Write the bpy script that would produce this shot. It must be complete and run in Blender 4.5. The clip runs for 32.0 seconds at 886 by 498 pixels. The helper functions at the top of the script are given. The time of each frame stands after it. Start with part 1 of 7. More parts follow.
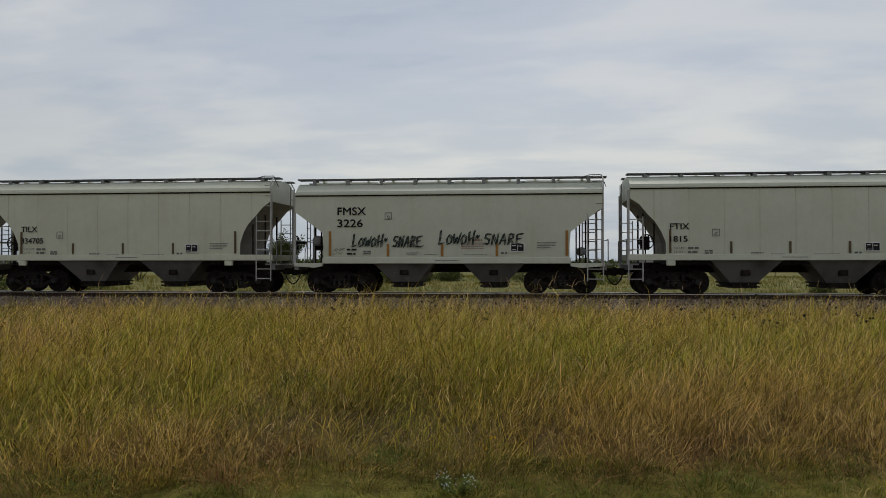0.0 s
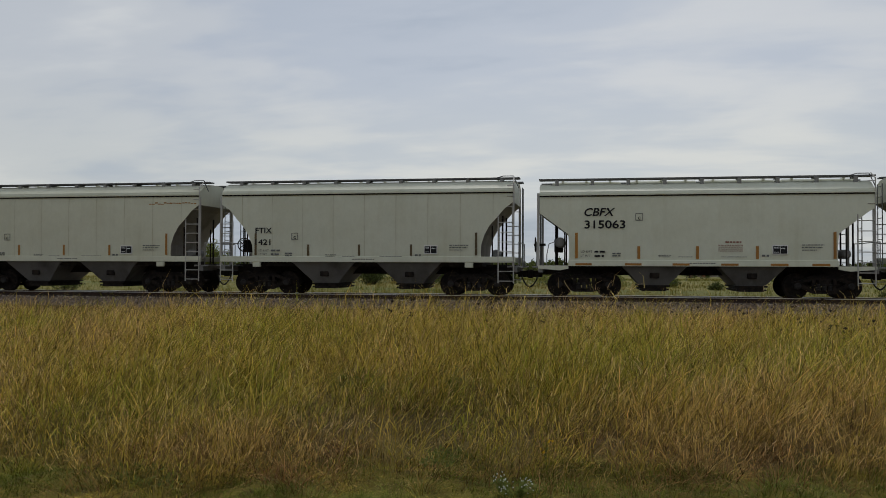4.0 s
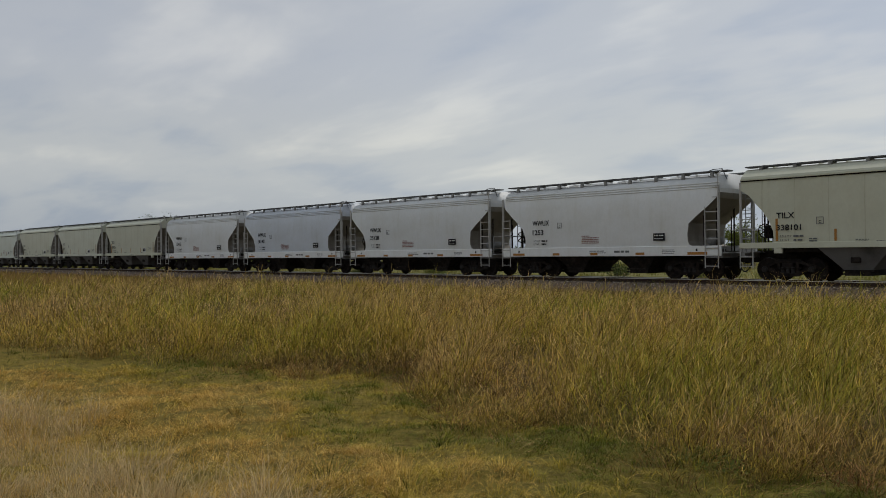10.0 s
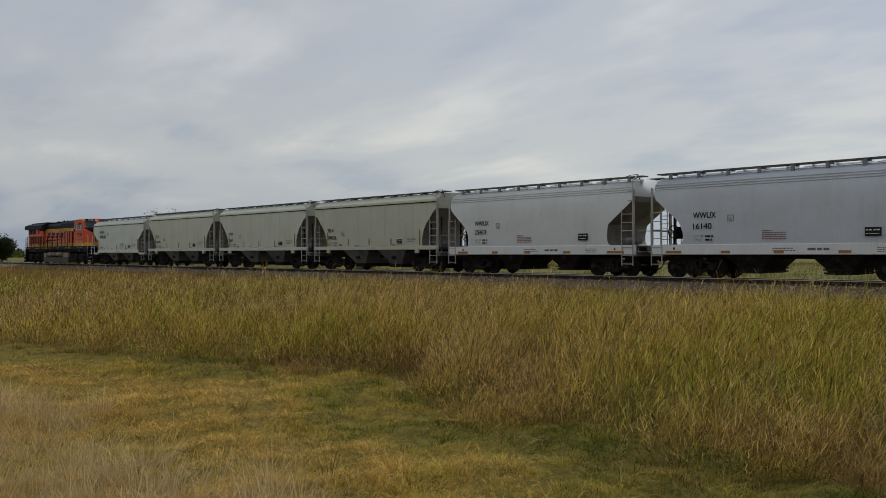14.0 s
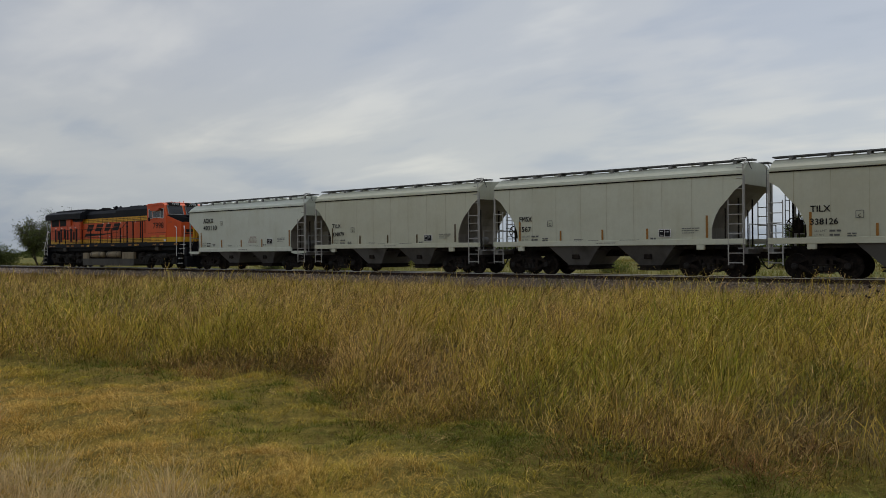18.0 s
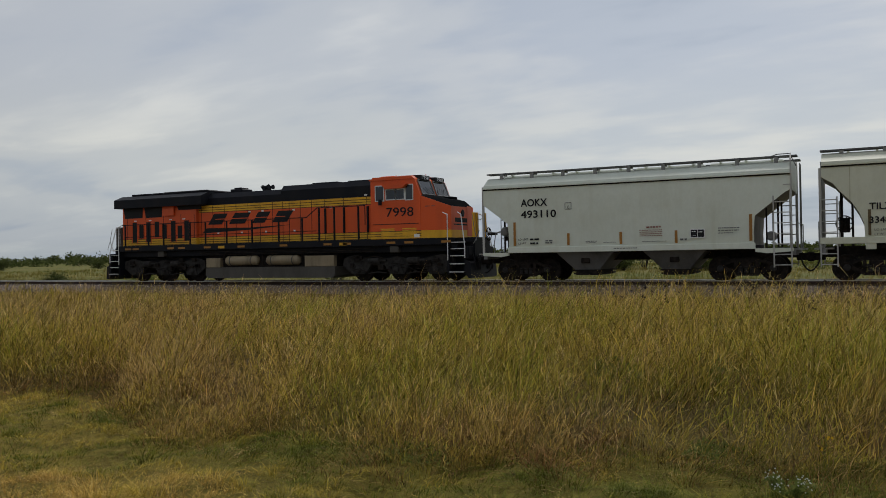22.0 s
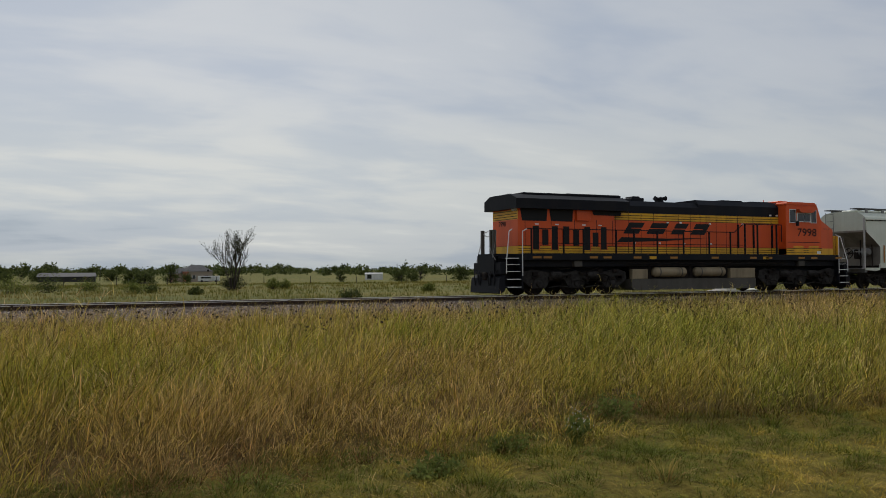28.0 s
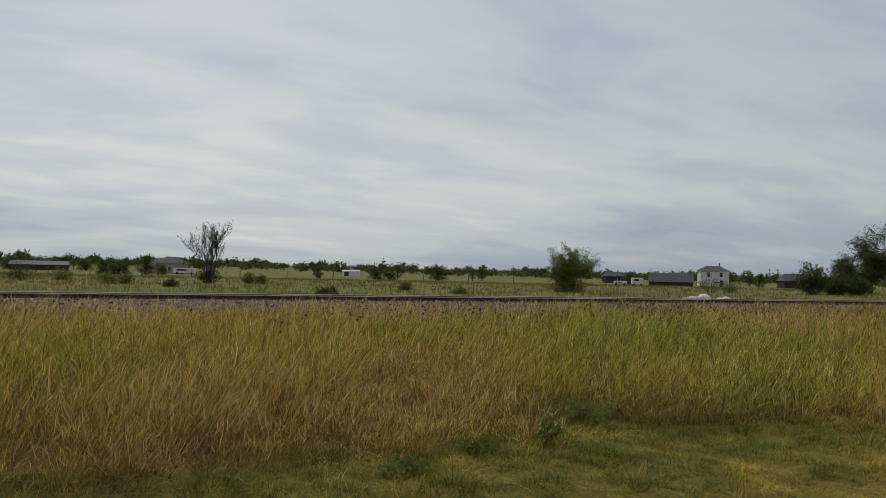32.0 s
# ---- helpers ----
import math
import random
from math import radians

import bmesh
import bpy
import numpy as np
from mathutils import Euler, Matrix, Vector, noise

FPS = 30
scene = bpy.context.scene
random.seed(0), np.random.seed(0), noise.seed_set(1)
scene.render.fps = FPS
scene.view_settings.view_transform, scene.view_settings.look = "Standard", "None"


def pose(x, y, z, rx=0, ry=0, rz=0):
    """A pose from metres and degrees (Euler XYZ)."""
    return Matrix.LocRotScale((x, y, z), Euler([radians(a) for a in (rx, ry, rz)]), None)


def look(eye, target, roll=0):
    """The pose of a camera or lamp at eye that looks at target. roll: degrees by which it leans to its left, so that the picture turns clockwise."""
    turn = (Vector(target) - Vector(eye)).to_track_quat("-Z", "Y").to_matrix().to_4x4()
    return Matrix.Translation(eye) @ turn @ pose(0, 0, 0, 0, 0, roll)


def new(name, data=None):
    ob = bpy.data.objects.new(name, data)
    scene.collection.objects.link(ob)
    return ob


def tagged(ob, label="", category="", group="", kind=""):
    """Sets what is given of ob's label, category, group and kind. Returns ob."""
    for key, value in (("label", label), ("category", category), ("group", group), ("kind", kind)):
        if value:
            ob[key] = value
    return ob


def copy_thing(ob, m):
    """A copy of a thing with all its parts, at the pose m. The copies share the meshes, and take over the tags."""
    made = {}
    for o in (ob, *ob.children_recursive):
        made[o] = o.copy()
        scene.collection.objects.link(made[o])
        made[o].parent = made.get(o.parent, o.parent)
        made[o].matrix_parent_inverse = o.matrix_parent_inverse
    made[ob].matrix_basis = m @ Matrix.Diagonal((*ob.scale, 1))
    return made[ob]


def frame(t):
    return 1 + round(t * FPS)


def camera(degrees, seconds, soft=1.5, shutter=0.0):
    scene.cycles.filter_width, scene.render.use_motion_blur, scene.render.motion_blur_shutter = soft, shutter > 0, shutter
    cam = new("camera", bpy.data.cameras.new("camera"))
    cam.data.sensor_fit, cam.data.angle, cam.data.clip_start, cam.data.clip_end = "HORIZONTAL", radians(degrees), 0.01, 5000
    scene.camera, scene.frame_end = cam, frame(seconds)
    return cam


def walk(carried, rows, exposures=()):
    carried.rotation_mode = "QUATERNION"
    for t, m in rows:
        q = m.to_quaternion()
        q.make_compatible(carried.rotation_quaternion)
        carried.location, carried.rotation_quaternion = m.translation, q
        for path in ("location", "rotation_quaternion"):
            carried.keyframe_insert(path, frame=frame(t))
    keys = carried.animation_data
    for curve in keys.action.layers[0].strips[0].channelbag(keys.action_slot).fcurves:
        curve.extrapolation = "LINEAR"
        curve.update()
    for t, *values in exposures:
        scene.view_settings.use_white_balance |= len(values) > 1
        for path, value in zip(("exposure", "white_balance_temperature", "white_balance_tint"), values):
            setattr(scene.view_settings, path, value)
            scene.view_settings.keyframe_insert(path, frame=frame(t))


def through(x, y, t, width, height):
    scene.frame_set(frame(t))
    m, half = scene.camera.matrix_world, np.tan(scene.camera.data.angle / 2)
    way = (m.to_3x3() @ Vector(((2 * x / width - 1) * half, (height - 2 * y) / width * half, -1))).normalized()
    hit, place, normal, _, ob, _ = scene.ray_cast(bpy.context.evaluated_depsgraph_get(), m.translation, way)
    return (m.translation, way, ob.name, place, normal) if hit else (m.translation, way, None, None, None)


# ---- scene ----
# Eye 1.6 m over flat ground; the track runs along x at y = 33, rail heads at z = 0.42.
cam = camera(56.27, 32.0, soft=0.9)
PATH = [
    (0.0, 6.110, 0.969, 0.009),
    (0.5, 5.252, 0.999, -0.067),
    (1.0, 5.717, 1.025, -0.175),
    (1.5, 6.894, 1.062, -0.231),
    (2.0, 6.105, 1.049, -0.358),
    (2.5, 7.020, 1.061, -0.553),
    (4.5, 11.106, 1.071, 0.100),
    (5.0, 13.153, 1.036, 0.304),
    (5.5, 17.345, 1.141, 0.246),
    (6.0, 21.755, 1.221, 0.260),
    (6.5, 29.339, 1.875, 0.557),
    (7.0, 33.980, 2.708, 0.305),
    (7.5, 38.937, 2.726, 0.477),
    (8.0, 40.870, 2.294, 0.155),
    (8.5, 43.012, 2.205, 0.539),
    (9.0, 43.673, 1.035, 0.531),
    (9.5, 44.830, 0.343, 0.324),
    (10.0, 46.274, 0.335, 0.520),
    (10.5, 47.216, 0.332, 0.517),
    (11.0, 46.152, 0.273, 0.361),
    (11.5, 46.016, 0.231, 0.277),
    (12.0, 47.664, 0.214, 0.215),
    (12.5, 46.600, 0.245, 0.236),
    (13.0, 46.999, 0.196, 0.257),
    (13.5, 47.366, 0.177, 0.177),
    (14.0, 46.567, 0.155, 0.232),
    (14.5, 47.053, 0.134, 0.239),
    (16.5, 42.240, 0.072, 0.237),
    (17.0, 41.439, 0.070, 0.312),
    (17.5, 41.505, 0.071, 0.345),
    (18.0, 40.329, 0.037, 0.481),
    (18.5, 39.331, 0.054, 0.547),
    (19.0, 37.914, 0.051, 0.491),
    (19.5, 36.423, 0.124, 0.481),
    (20.0, 34.968, 0.162, 0.495),
    (20.5, 33.261, 0.202, 0.765),
    (21.0, 31.484, 0.157, 1.145),
    (21.5, 29.558, 0.210, 0.977),
    (22.0, 26.935, 0.333, 1.008),
    (22.5, 22.911, 0.446, 0.866),
    (23.0, 19.960, 0.534, 0.736),
    (23.5, 14.983, 0.559, 0.529),
    (24.0, 10.293, 0.686, 0.366),
    (24.5, 2.468, 0.628, 0.338),
    (25.0, -6.944, 0.834, 0.545),
    (25.5, -13.834, 1.304, 0.603),
    (27.5, -23.382, 1.447, 0.084),
    (28.0, -24.769, 1.428, 0.265),
    (28.5, -23.792, 1.485, 0.230),
    (29.0, -24.587, 1.403, 0.279),
    (29.5, -25.502, 1.496, -0.072),
    (30.0, -25.533, 1.524, -0.434),
    (30.5, -26.458, 1.486, -0.557),
    (31.0, -26.374, 1.417, -0.951),
    (31.5, -25.619, 1.422, -1.330),
    (32.0, -26.323, 1.432, -1.495),
]
walk(cam, [(r[0], pose(-0.18 * math.sin(radians(r[1])), 0.18 * math.cos(radians(r[1])), 1.6, 90 + r[2], r[3], r[1])) for r in PATH])

TRACK_Y, RAIL_Z = 33.0, 0.42
PITCH = 12.705           # coupler to coupler of one hopper car
# where the coupler between locomotive and first car stands, second by second
COUPLER_X = [-200.10, -191.97, -183.81, -175.63, -167.44, -159.22, -150.98, -142.72, -134.43, -126.11, -117.77, -109.40, -100.96, -92.47, -83.93, -75.33, -66.70, -58.01, -49.30, -40.55, -31.83, -23.17, -14.47, -5.75, 3.12, 12.17, 21.16, 30.22, 39.45, 48.92, 58.55, 68.32, 78.25]

# ---------------------------------------------------------------- sky and sun
world = bpy.data.worlds.new("overcast_sky")
scene.world = world
world.use_nodes = True
wt = world.node_tree
wt.nodes.clear()


def wnode(kind, **kw):
    n = wt.nodes.new(kind)
    for k, v in kw.items():
        n.inputs[k].default_value = v
    return n


def wmath(op, a, b=None):
    n = wt.nodes.new("ShaderNodeMath")
    n.operation = op
    for i, v in enumerate((a, b)):
        if v is None:
            continue
        if isinstance(v, (int, float)):
            n.inputs[i].default_value = v
        else:
            wt.links.new(v, n.inputs[i])
    return n.outputs[0]


SUN_ELEV, SUN_TURN = 52.0, 1.0       # high beyond the train, through cloud
sky = wt.nodes.new("ShaderNodeTexSky")
sky.sky_type = "NISHITA"
sky.sun_disc = False
sky.sun_elevation, sky.sun_rotation = radians(SUN_ELEV), radians(SUN_TURN)
coord = wt.nodes.new("ShaderNodeTexCoord")
sep = wt.nodes.new("ShaderNodeSeparateXYZ")
wt.links.new(coord.outputs["Generated"], sep.inputs[0])
up = wmath("MAXIMUM", sep.outputs[2], 0.0)
den = wmath("ADD", up, 0.17)
comb = wt.nodes.new("ShaderNodeCombineXYZ")
wt.links.new(wmath("DIVIDE", sep.outputs[0], den), comb.inputs[0])
wt.links.new(wmath("DIVIDE", sep.outputs[1], den), comb.inputs[1])


def cloud_noise(scale, stretch, turn, detail, rough, dist):
    mp = wt.nodes.new("ShaderNodeMapping")
    mp.inputs["Scale"].default_value = stretch
    mp.inputs["Rotation"].default_value = (0, 0, radians(turn))
    wt.links.new(comb.outputs[0], mp.inputs[0])
    n = wnode("ShaderNodeTexNoise", Scale=scale, Detail=detail, Roughness=rough, Distortion=dist)
    wt.links.new(mp.outputs[0], n.inputs["Vector"])
    return n.outputs[0]


def wramp(src, stops):
    n = wt.nodes.new("ShaderNodeValToRGB")
    e = n.color_ramp.elements
    while len(e) < len(stops):
        e.new(0.5)
    for el, (p, c) in zip(e, stops):
        el.position, el.color = p, (*c, 1)
    n.color_ramp.interpolation = "EASE"
    wt.links.new(src, n.inputs[0])
    return n.outputs[0]


def wmix(fac, a, b, mode="MIX"):
    n = wt.nodes.new("ShaderNodeMix")
    n.data_type, n.blend_type = "RGBA", mode
    for i, v in ((0, fac), (6, a), (7, b)):
        if isinstance(v, tuple):
            n.inputs[i].default_value = (*v, 1)
        elif isinstance(v, (int, float)):
            n.inputs[i].default_value = v
        else:
            wt.links.new(v, n.inputs[i])
    return n.outputs[2]


broad = cloud_noise(0.30, (1.0, 1.25, 1.0), 20, 3.0, 0.5, 0.25)
mid = cloud_noise(0.95, (1.0, 1.5, 1.0), 32, 4.0, 0.5, 0.4)
fine = cloud_noise(2.6, (0.8, 1.6, 1.0), 26, 4.0, 0.55, 0.3)
both = wmath("ADD", wmath("ADD", wmath("MULTIPLY", broad, 0.48), wmath("MULTIPLY", mid, 0.37)), wmath("MULTIPLY", fine, 0.15))
clouds = wramp(both, [(0.35, (0.33, 0.385, 0.47)), (0.45, (0.455, 0.497, 0.565)), (0.54, (0.565, 0.585, 0.61)), (0.65, (0.74, 0.735, 0.71))])
low = wramp(up, [(0.0, (0.72, 0.77, 0.79)), (0.03, (0.86, 0.88, 0.88)), (0.11, (1.07, 1.05, 0.98)), (0.24, (1.0, 1.0, 1.0)), (0.6, (1.02, 1.02, 1.02))])
clouds = wmix(1.0, clouds, low, "MULTIPLY")
# brighter towards the veiled sun
facing = wmath("ADD", wmath("MULTIPLY", sep.outputs[0], -math.sin(radians(-SUN_TURN))), wmath("MULTIPLY", sep.outputs[1], math.cos(radians(SUN_TURN))))
clouds = wmix(1.0, clouds, wramp(facing, [(0.0, (0.76, 0.78, 0.82)), (0.45, (0.80, 0.82, 0.86)), (0.80, (0.88, 0.905, 0.94)), (1.0, (1.09, 1.085, 1.075))]), "MULTIPLY")
thin = wmix(1.0, sky.outputs[0], (0.09, 0.09, 0.09), "MULTIPLY")
cover = wmix(0.93, thin, clouds)
back = wnode("ShaderNodeBackground", Strength=1.0)
wt.links.new(cover, back.inputs["Color"])
wt.links.new(back.outputs[0], wt.nodes.new("ShaderNodeOutputWorld").inputs[0])

sun = new("sun", bpy.data.lights.new("sun", "SUN"))
sun.data.energy, sun.data.angle, sun.data.color = 1.7, radians(10), (1.0, 0.96, 0.9)
az = radians(SUN_TURN)
sun.matrix_world = look((0, 0, 0), (-math.sin(az) * math.cos(radians(SUN_ELEV)), -math.cos(az) * math.cos(radians(SUN_ELEV)), -math.sin(radians(SUN_ELEV))))
scene.view_settings.exposure = 0.0

# ---------------------------------------------------------------- materials


def material(name, rough=0.8, metal=0.0, spec=0.3):
    m = bpy.data.materials.new(name)
    m.use_nodes = True
    b = m.node_tree.nodes["Principled BSDF"]
    b.inputs["Roughness"].default_value, b.inputs["Metallic"].default_value = rough, metal
    b.inputs["Specular IOR Level"].default_value = spec
    return m, m.node_tree, b


def nnode(nt, kind, **kw):
    n = nt.nodes.new(kind)
    for k, v in kw.items():
        n.inputs[k].default_value = v
    return n


def ncoord(nt, scale=(1, 1, 1)):
    c, mp = nt.nodes.new("ShaderNodeTexCoord"), nt.nodes.new("ShaderNodeMapping")
    mp.inputs["Scale"].default_value = scale
    nt.links.new(c.outputs["Object"], mp.inputs[0])
    return mp.outputs[0]


def nnoise(nt, scale, stretch=(1, 1, 1), detail=5.0, rough=0.6):
    n = nnode(nt, "ShaderNodeTexNoise", Scale=scale, Detail=detail, Roughness=rough)
    nt.links.new(ncoord(nt, stretch), n.inputs["Vector"])
    return n.outputs[0]


def nramp(nt, src, stops):
    n = nt.nodes.new("ShaderNodeValToRGB")
    e = n.color_ramp.elements
    while len(e) < len(stops):
        e.new(0.5)
    for el, (p, c) in zip(e, stops):
        el.position, el.color = p, ((c, c, c, 1) if isinstance(c, (int, float)) else (*c, 1))
    nt.links.new(src, n.inputs[0])
    return n.outputs[0]


def nmix(nt, fac, a, b, mode="MIX"):
    n = nt.nodes.new("ShaderNodeMix")
    n.data_type, n.blend_type = "RGBA", mode
    for i, v in ((0, fac), (6, a), (7, b)):
        if isinstance(v, tuple):
            n.inputs[i].default_value = (*v, 1)
        elif isinstance(v, (int, float)):
            n.inputs[i].default_value = v
        else:
            nt.links.new(v, n.inputs[i])
    return n.outputs[2]


def nbump(nt, b, src, strength, dist):
    n = nnode(nt, "ShaderNodeBump", Strength=strength, Distance=dist)
    nt.links.new(src, n.inputs["Height"])
    nt.links.new(n.outputs[0], b.inputs["Normal"])


def worn(name, color, dirt, amount=0.35, rough=0.6, metal=0.0, scale=1.5, streak=(1, 1, 0.25), bump=0.15, spec=0.3):
    """Paint or metal with blotches, run-down streaks and fine grain."""
    m, nt, b = material(name, rough, metal, spec)
    big = nramp(nt, nnoise(nt, scale, streak), [(0.42, 0.0), (0.72, 1.0)])
    small = nnoise(nt, 45.0, (1, 1, 1), 3.0)
    mul = nnode(nt, "ShaderNodeMath")
    mul.operation = "MULTIPLY"
    nt.links.new(big, mul.inputs[0])
    mul.inputs[1].default_value = amount
    c = nmix(nt, mul.outputs[0], color, dirt)
    c = nmix(nt, 0.25, c, nramp(nt, small, [(0.3, 0.35), (0.7, 0.65)]), "OVERLAY")
    nt.links.new(c, b.inputs["Base Color"])
    if bump:
        nbump(nt, b, small, bump, 0.003)
    return m


def car_paint(name, seams):
    """Pale car paint in the object's own colour, with road dust, faint runs and, on some cars, welded joints that weep rust."""
    m, nt, b = material(name, 0.5, 0.0, 0.3)
    info = nt.nodes.new("ShaderNodeObjectInfo")
    streak = nramp(nt, nnoise(nt, 3.0, (1.0, 1.0, 0.06), 4.0), [(0.50, 0.0), (0.80, 1.0)])
    blot = nramp(nt, nnoise(nt, 0.55, (1, 1, 1.4), 5.0), [(0.35, 0.0), (0.75, 1.0)])
    fine = nnoise(nt, 9.0, (1, 1, 0.6), 5.0, 0.7)
    c = nmix(nt, 1.0, info.outputs["Color"], nramp(nt, streak, [(0.0, (1, 1, 1)), (1.0, (0.93, 0.915, 0.88))]), "MULTIPLY")
    c = nmix(nt, 1.0, c, nramp(nt, blot, [(0.0, (1.03, 1.03, 1.03)), (1.0, (0.91, 0.90, 0.86))]), "MULTIPLY")
    c = nmix(nt, 1.0, c, nramp(nt, fine, [(0.3, (0.96, 0.96, 0.95)), (0.7, (1.03, 1.03, 1.03))]), "MULTIPLY")
    if seams:
        sx = nt.nodes.new("ShaderNodeSeparateXYZ")
        nt.links.new(ncoord(nt), sx.inputs[0])
        wob = nnode(nt, "ShaderNodeMath")
        wob.operation = "MULTIPLY_ADD"
        nt.links.new(nnoise(nt, 1.2, (0, 0, 1), 2.0), wob.inputs[0])
        wob.inputs[1].default_value = 0.03
        nt.links.new(sx.outputs[0], wob.inputs[2])
        pp = nnode(nt, "ShaderNodeMath")
        pp.operation = "PINGPONG"
        nt.links.new(wob.outputs[0], pp.inputs[0])
        pp.inputs[1].default_value = 0.63
        line = nramp(nt, pp.outputs[0], [(0.0, (0.66, 0.62, 0.54)), (0.010, (0.74, 0.71, 0.64)), (0.022, (0.97, 0.965, 0.95)), (0.10, (1, 1, 1))])
        weep = nramp(nt, nnoise(nt, 0.9, (1, 1, 1), 3.0), [(0.35, 0.25), (0.65, 1.0)])
        c = nmix(nt, weep, c, nmix(nt, 1.0, c, line, "MULTIPLY"))
    nt.links.new(c, b.inputs["Base Color"])
    nbump(nt, b, nnoise(nt, 0.9, (1, 1, 0.5), 3.0), 0.2, 0.01)
    return m


def plain(name, color, rough=0.6, metal=0.0):
    m, nt, b = material(name, rough, metal)
    c = nmix(nt, 0.3, color, nramp(nt, nnoise(nt, 8.0), [(0.3, 0.35), (0.7, 0.65)]), "OVERLAY")
    nt.links.new(c, b.inputs["Base Color"])
    return m


def glass_mat():
    m, nt, b = material("window_glass", 0.05, 0.0, 0.6)
    b.inputs["Base Color"].default_value = (0.02, 0.025, 0.03, 1)
    b.inputs["Transmission Weight"].default_value = 0.25
    return m


def grass_mat(name, lush, gold, dry, through=0.25, even=0.0):
    """Blades from root to tip; 'tone' runs from lush over golden to dry, tuft by tuft, and each blade differs."""
    m, nt, b = material(name, 0.65, 0.0, 0.08)
    at, tone = nt.nodes.new("ShaderNodeAttribute"), nt.nodes.new("ShaderNodeAttribute")
    at.attribute_name, tone.attribute_name = "along", "tone"
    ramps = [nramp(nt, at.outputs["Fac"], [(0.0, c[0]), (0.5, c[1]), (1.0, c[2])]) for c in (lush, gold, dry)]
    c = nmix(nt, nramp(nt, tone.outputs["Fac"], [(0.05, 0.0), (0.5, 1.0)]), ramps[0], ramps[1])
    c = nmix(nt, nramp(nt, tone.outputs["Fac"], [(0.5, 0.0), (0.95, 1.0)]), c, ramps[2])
    geo = nt.nodes.new("ShaderNodeNewGeometry")
    c = nmix(nt, 1.0, c, nramp(nt, geo.outputs["Random Per Island"], [(p_, tuple(v_ + (0.9 - v_) * even for v_ in c_)) for p_, c_ in ((0.0, (0.10, 0.095, 0.09)), (0.40, (0.50, 0.49, 0.47)), (0.70, (1.0, 1.0, 0.98)), (1.0, (1.4, 1.36, 1.26)))]), "MULTIPLY")
    nt.links.new(c, b.inputs["Base Color"])
    tr = nt.nodes.new("ShaderNodeBsdfTranslucent")
    nt.links.new(c, tr.inputs[0])
    mx = nt.nodes.new("ShaderNodeMixShader")
    mx.inputs[0].default_value = through
    nt.links.new(b.outputs[0], mx.inputs[1])
    nt.links.new(tr.outputs[0], mx.inputs[2])
    nt.links.new(mx.outputs[0], nt.nodes["Material Output"].inputs[0])
    return m


def leaf_mat(name, a, c2):
    m, nt, b = material(name, 0.7, 0.0, 0.1)
    geo = nt.nodes.new("ShaderNodeNewGeometry")
    c = nramp(nt, geo.outputs["Random Per Island"], [(0.0, a), (1.0, c2)])
    c = nmix(nt, 1.0, c, nramp(nt, nnoise(nt, 0.6), [(0.3, 0.7), (0.7, 1.2)]), "MULTIPLY")
    nt.links.new(c, b.inputs["Base Color"])
    tr = nt.nodes.new("ShaderNodeBsdfTranslucent")
    nt.links.new(c, tr.inputs[0])
    mx = nt.nodes.new("ShaderNodeMixShader")
    mx.inputs[0].default_value = 0.4
    nt.links.new(b.outputs[0], mx.inputs[1])
    nt.links.new(tr.outputs[0], mx.inputs[2])
    nt.links.new(mx.outputs[0], nt.nodes["Material Output"].inputs[0])
    return m


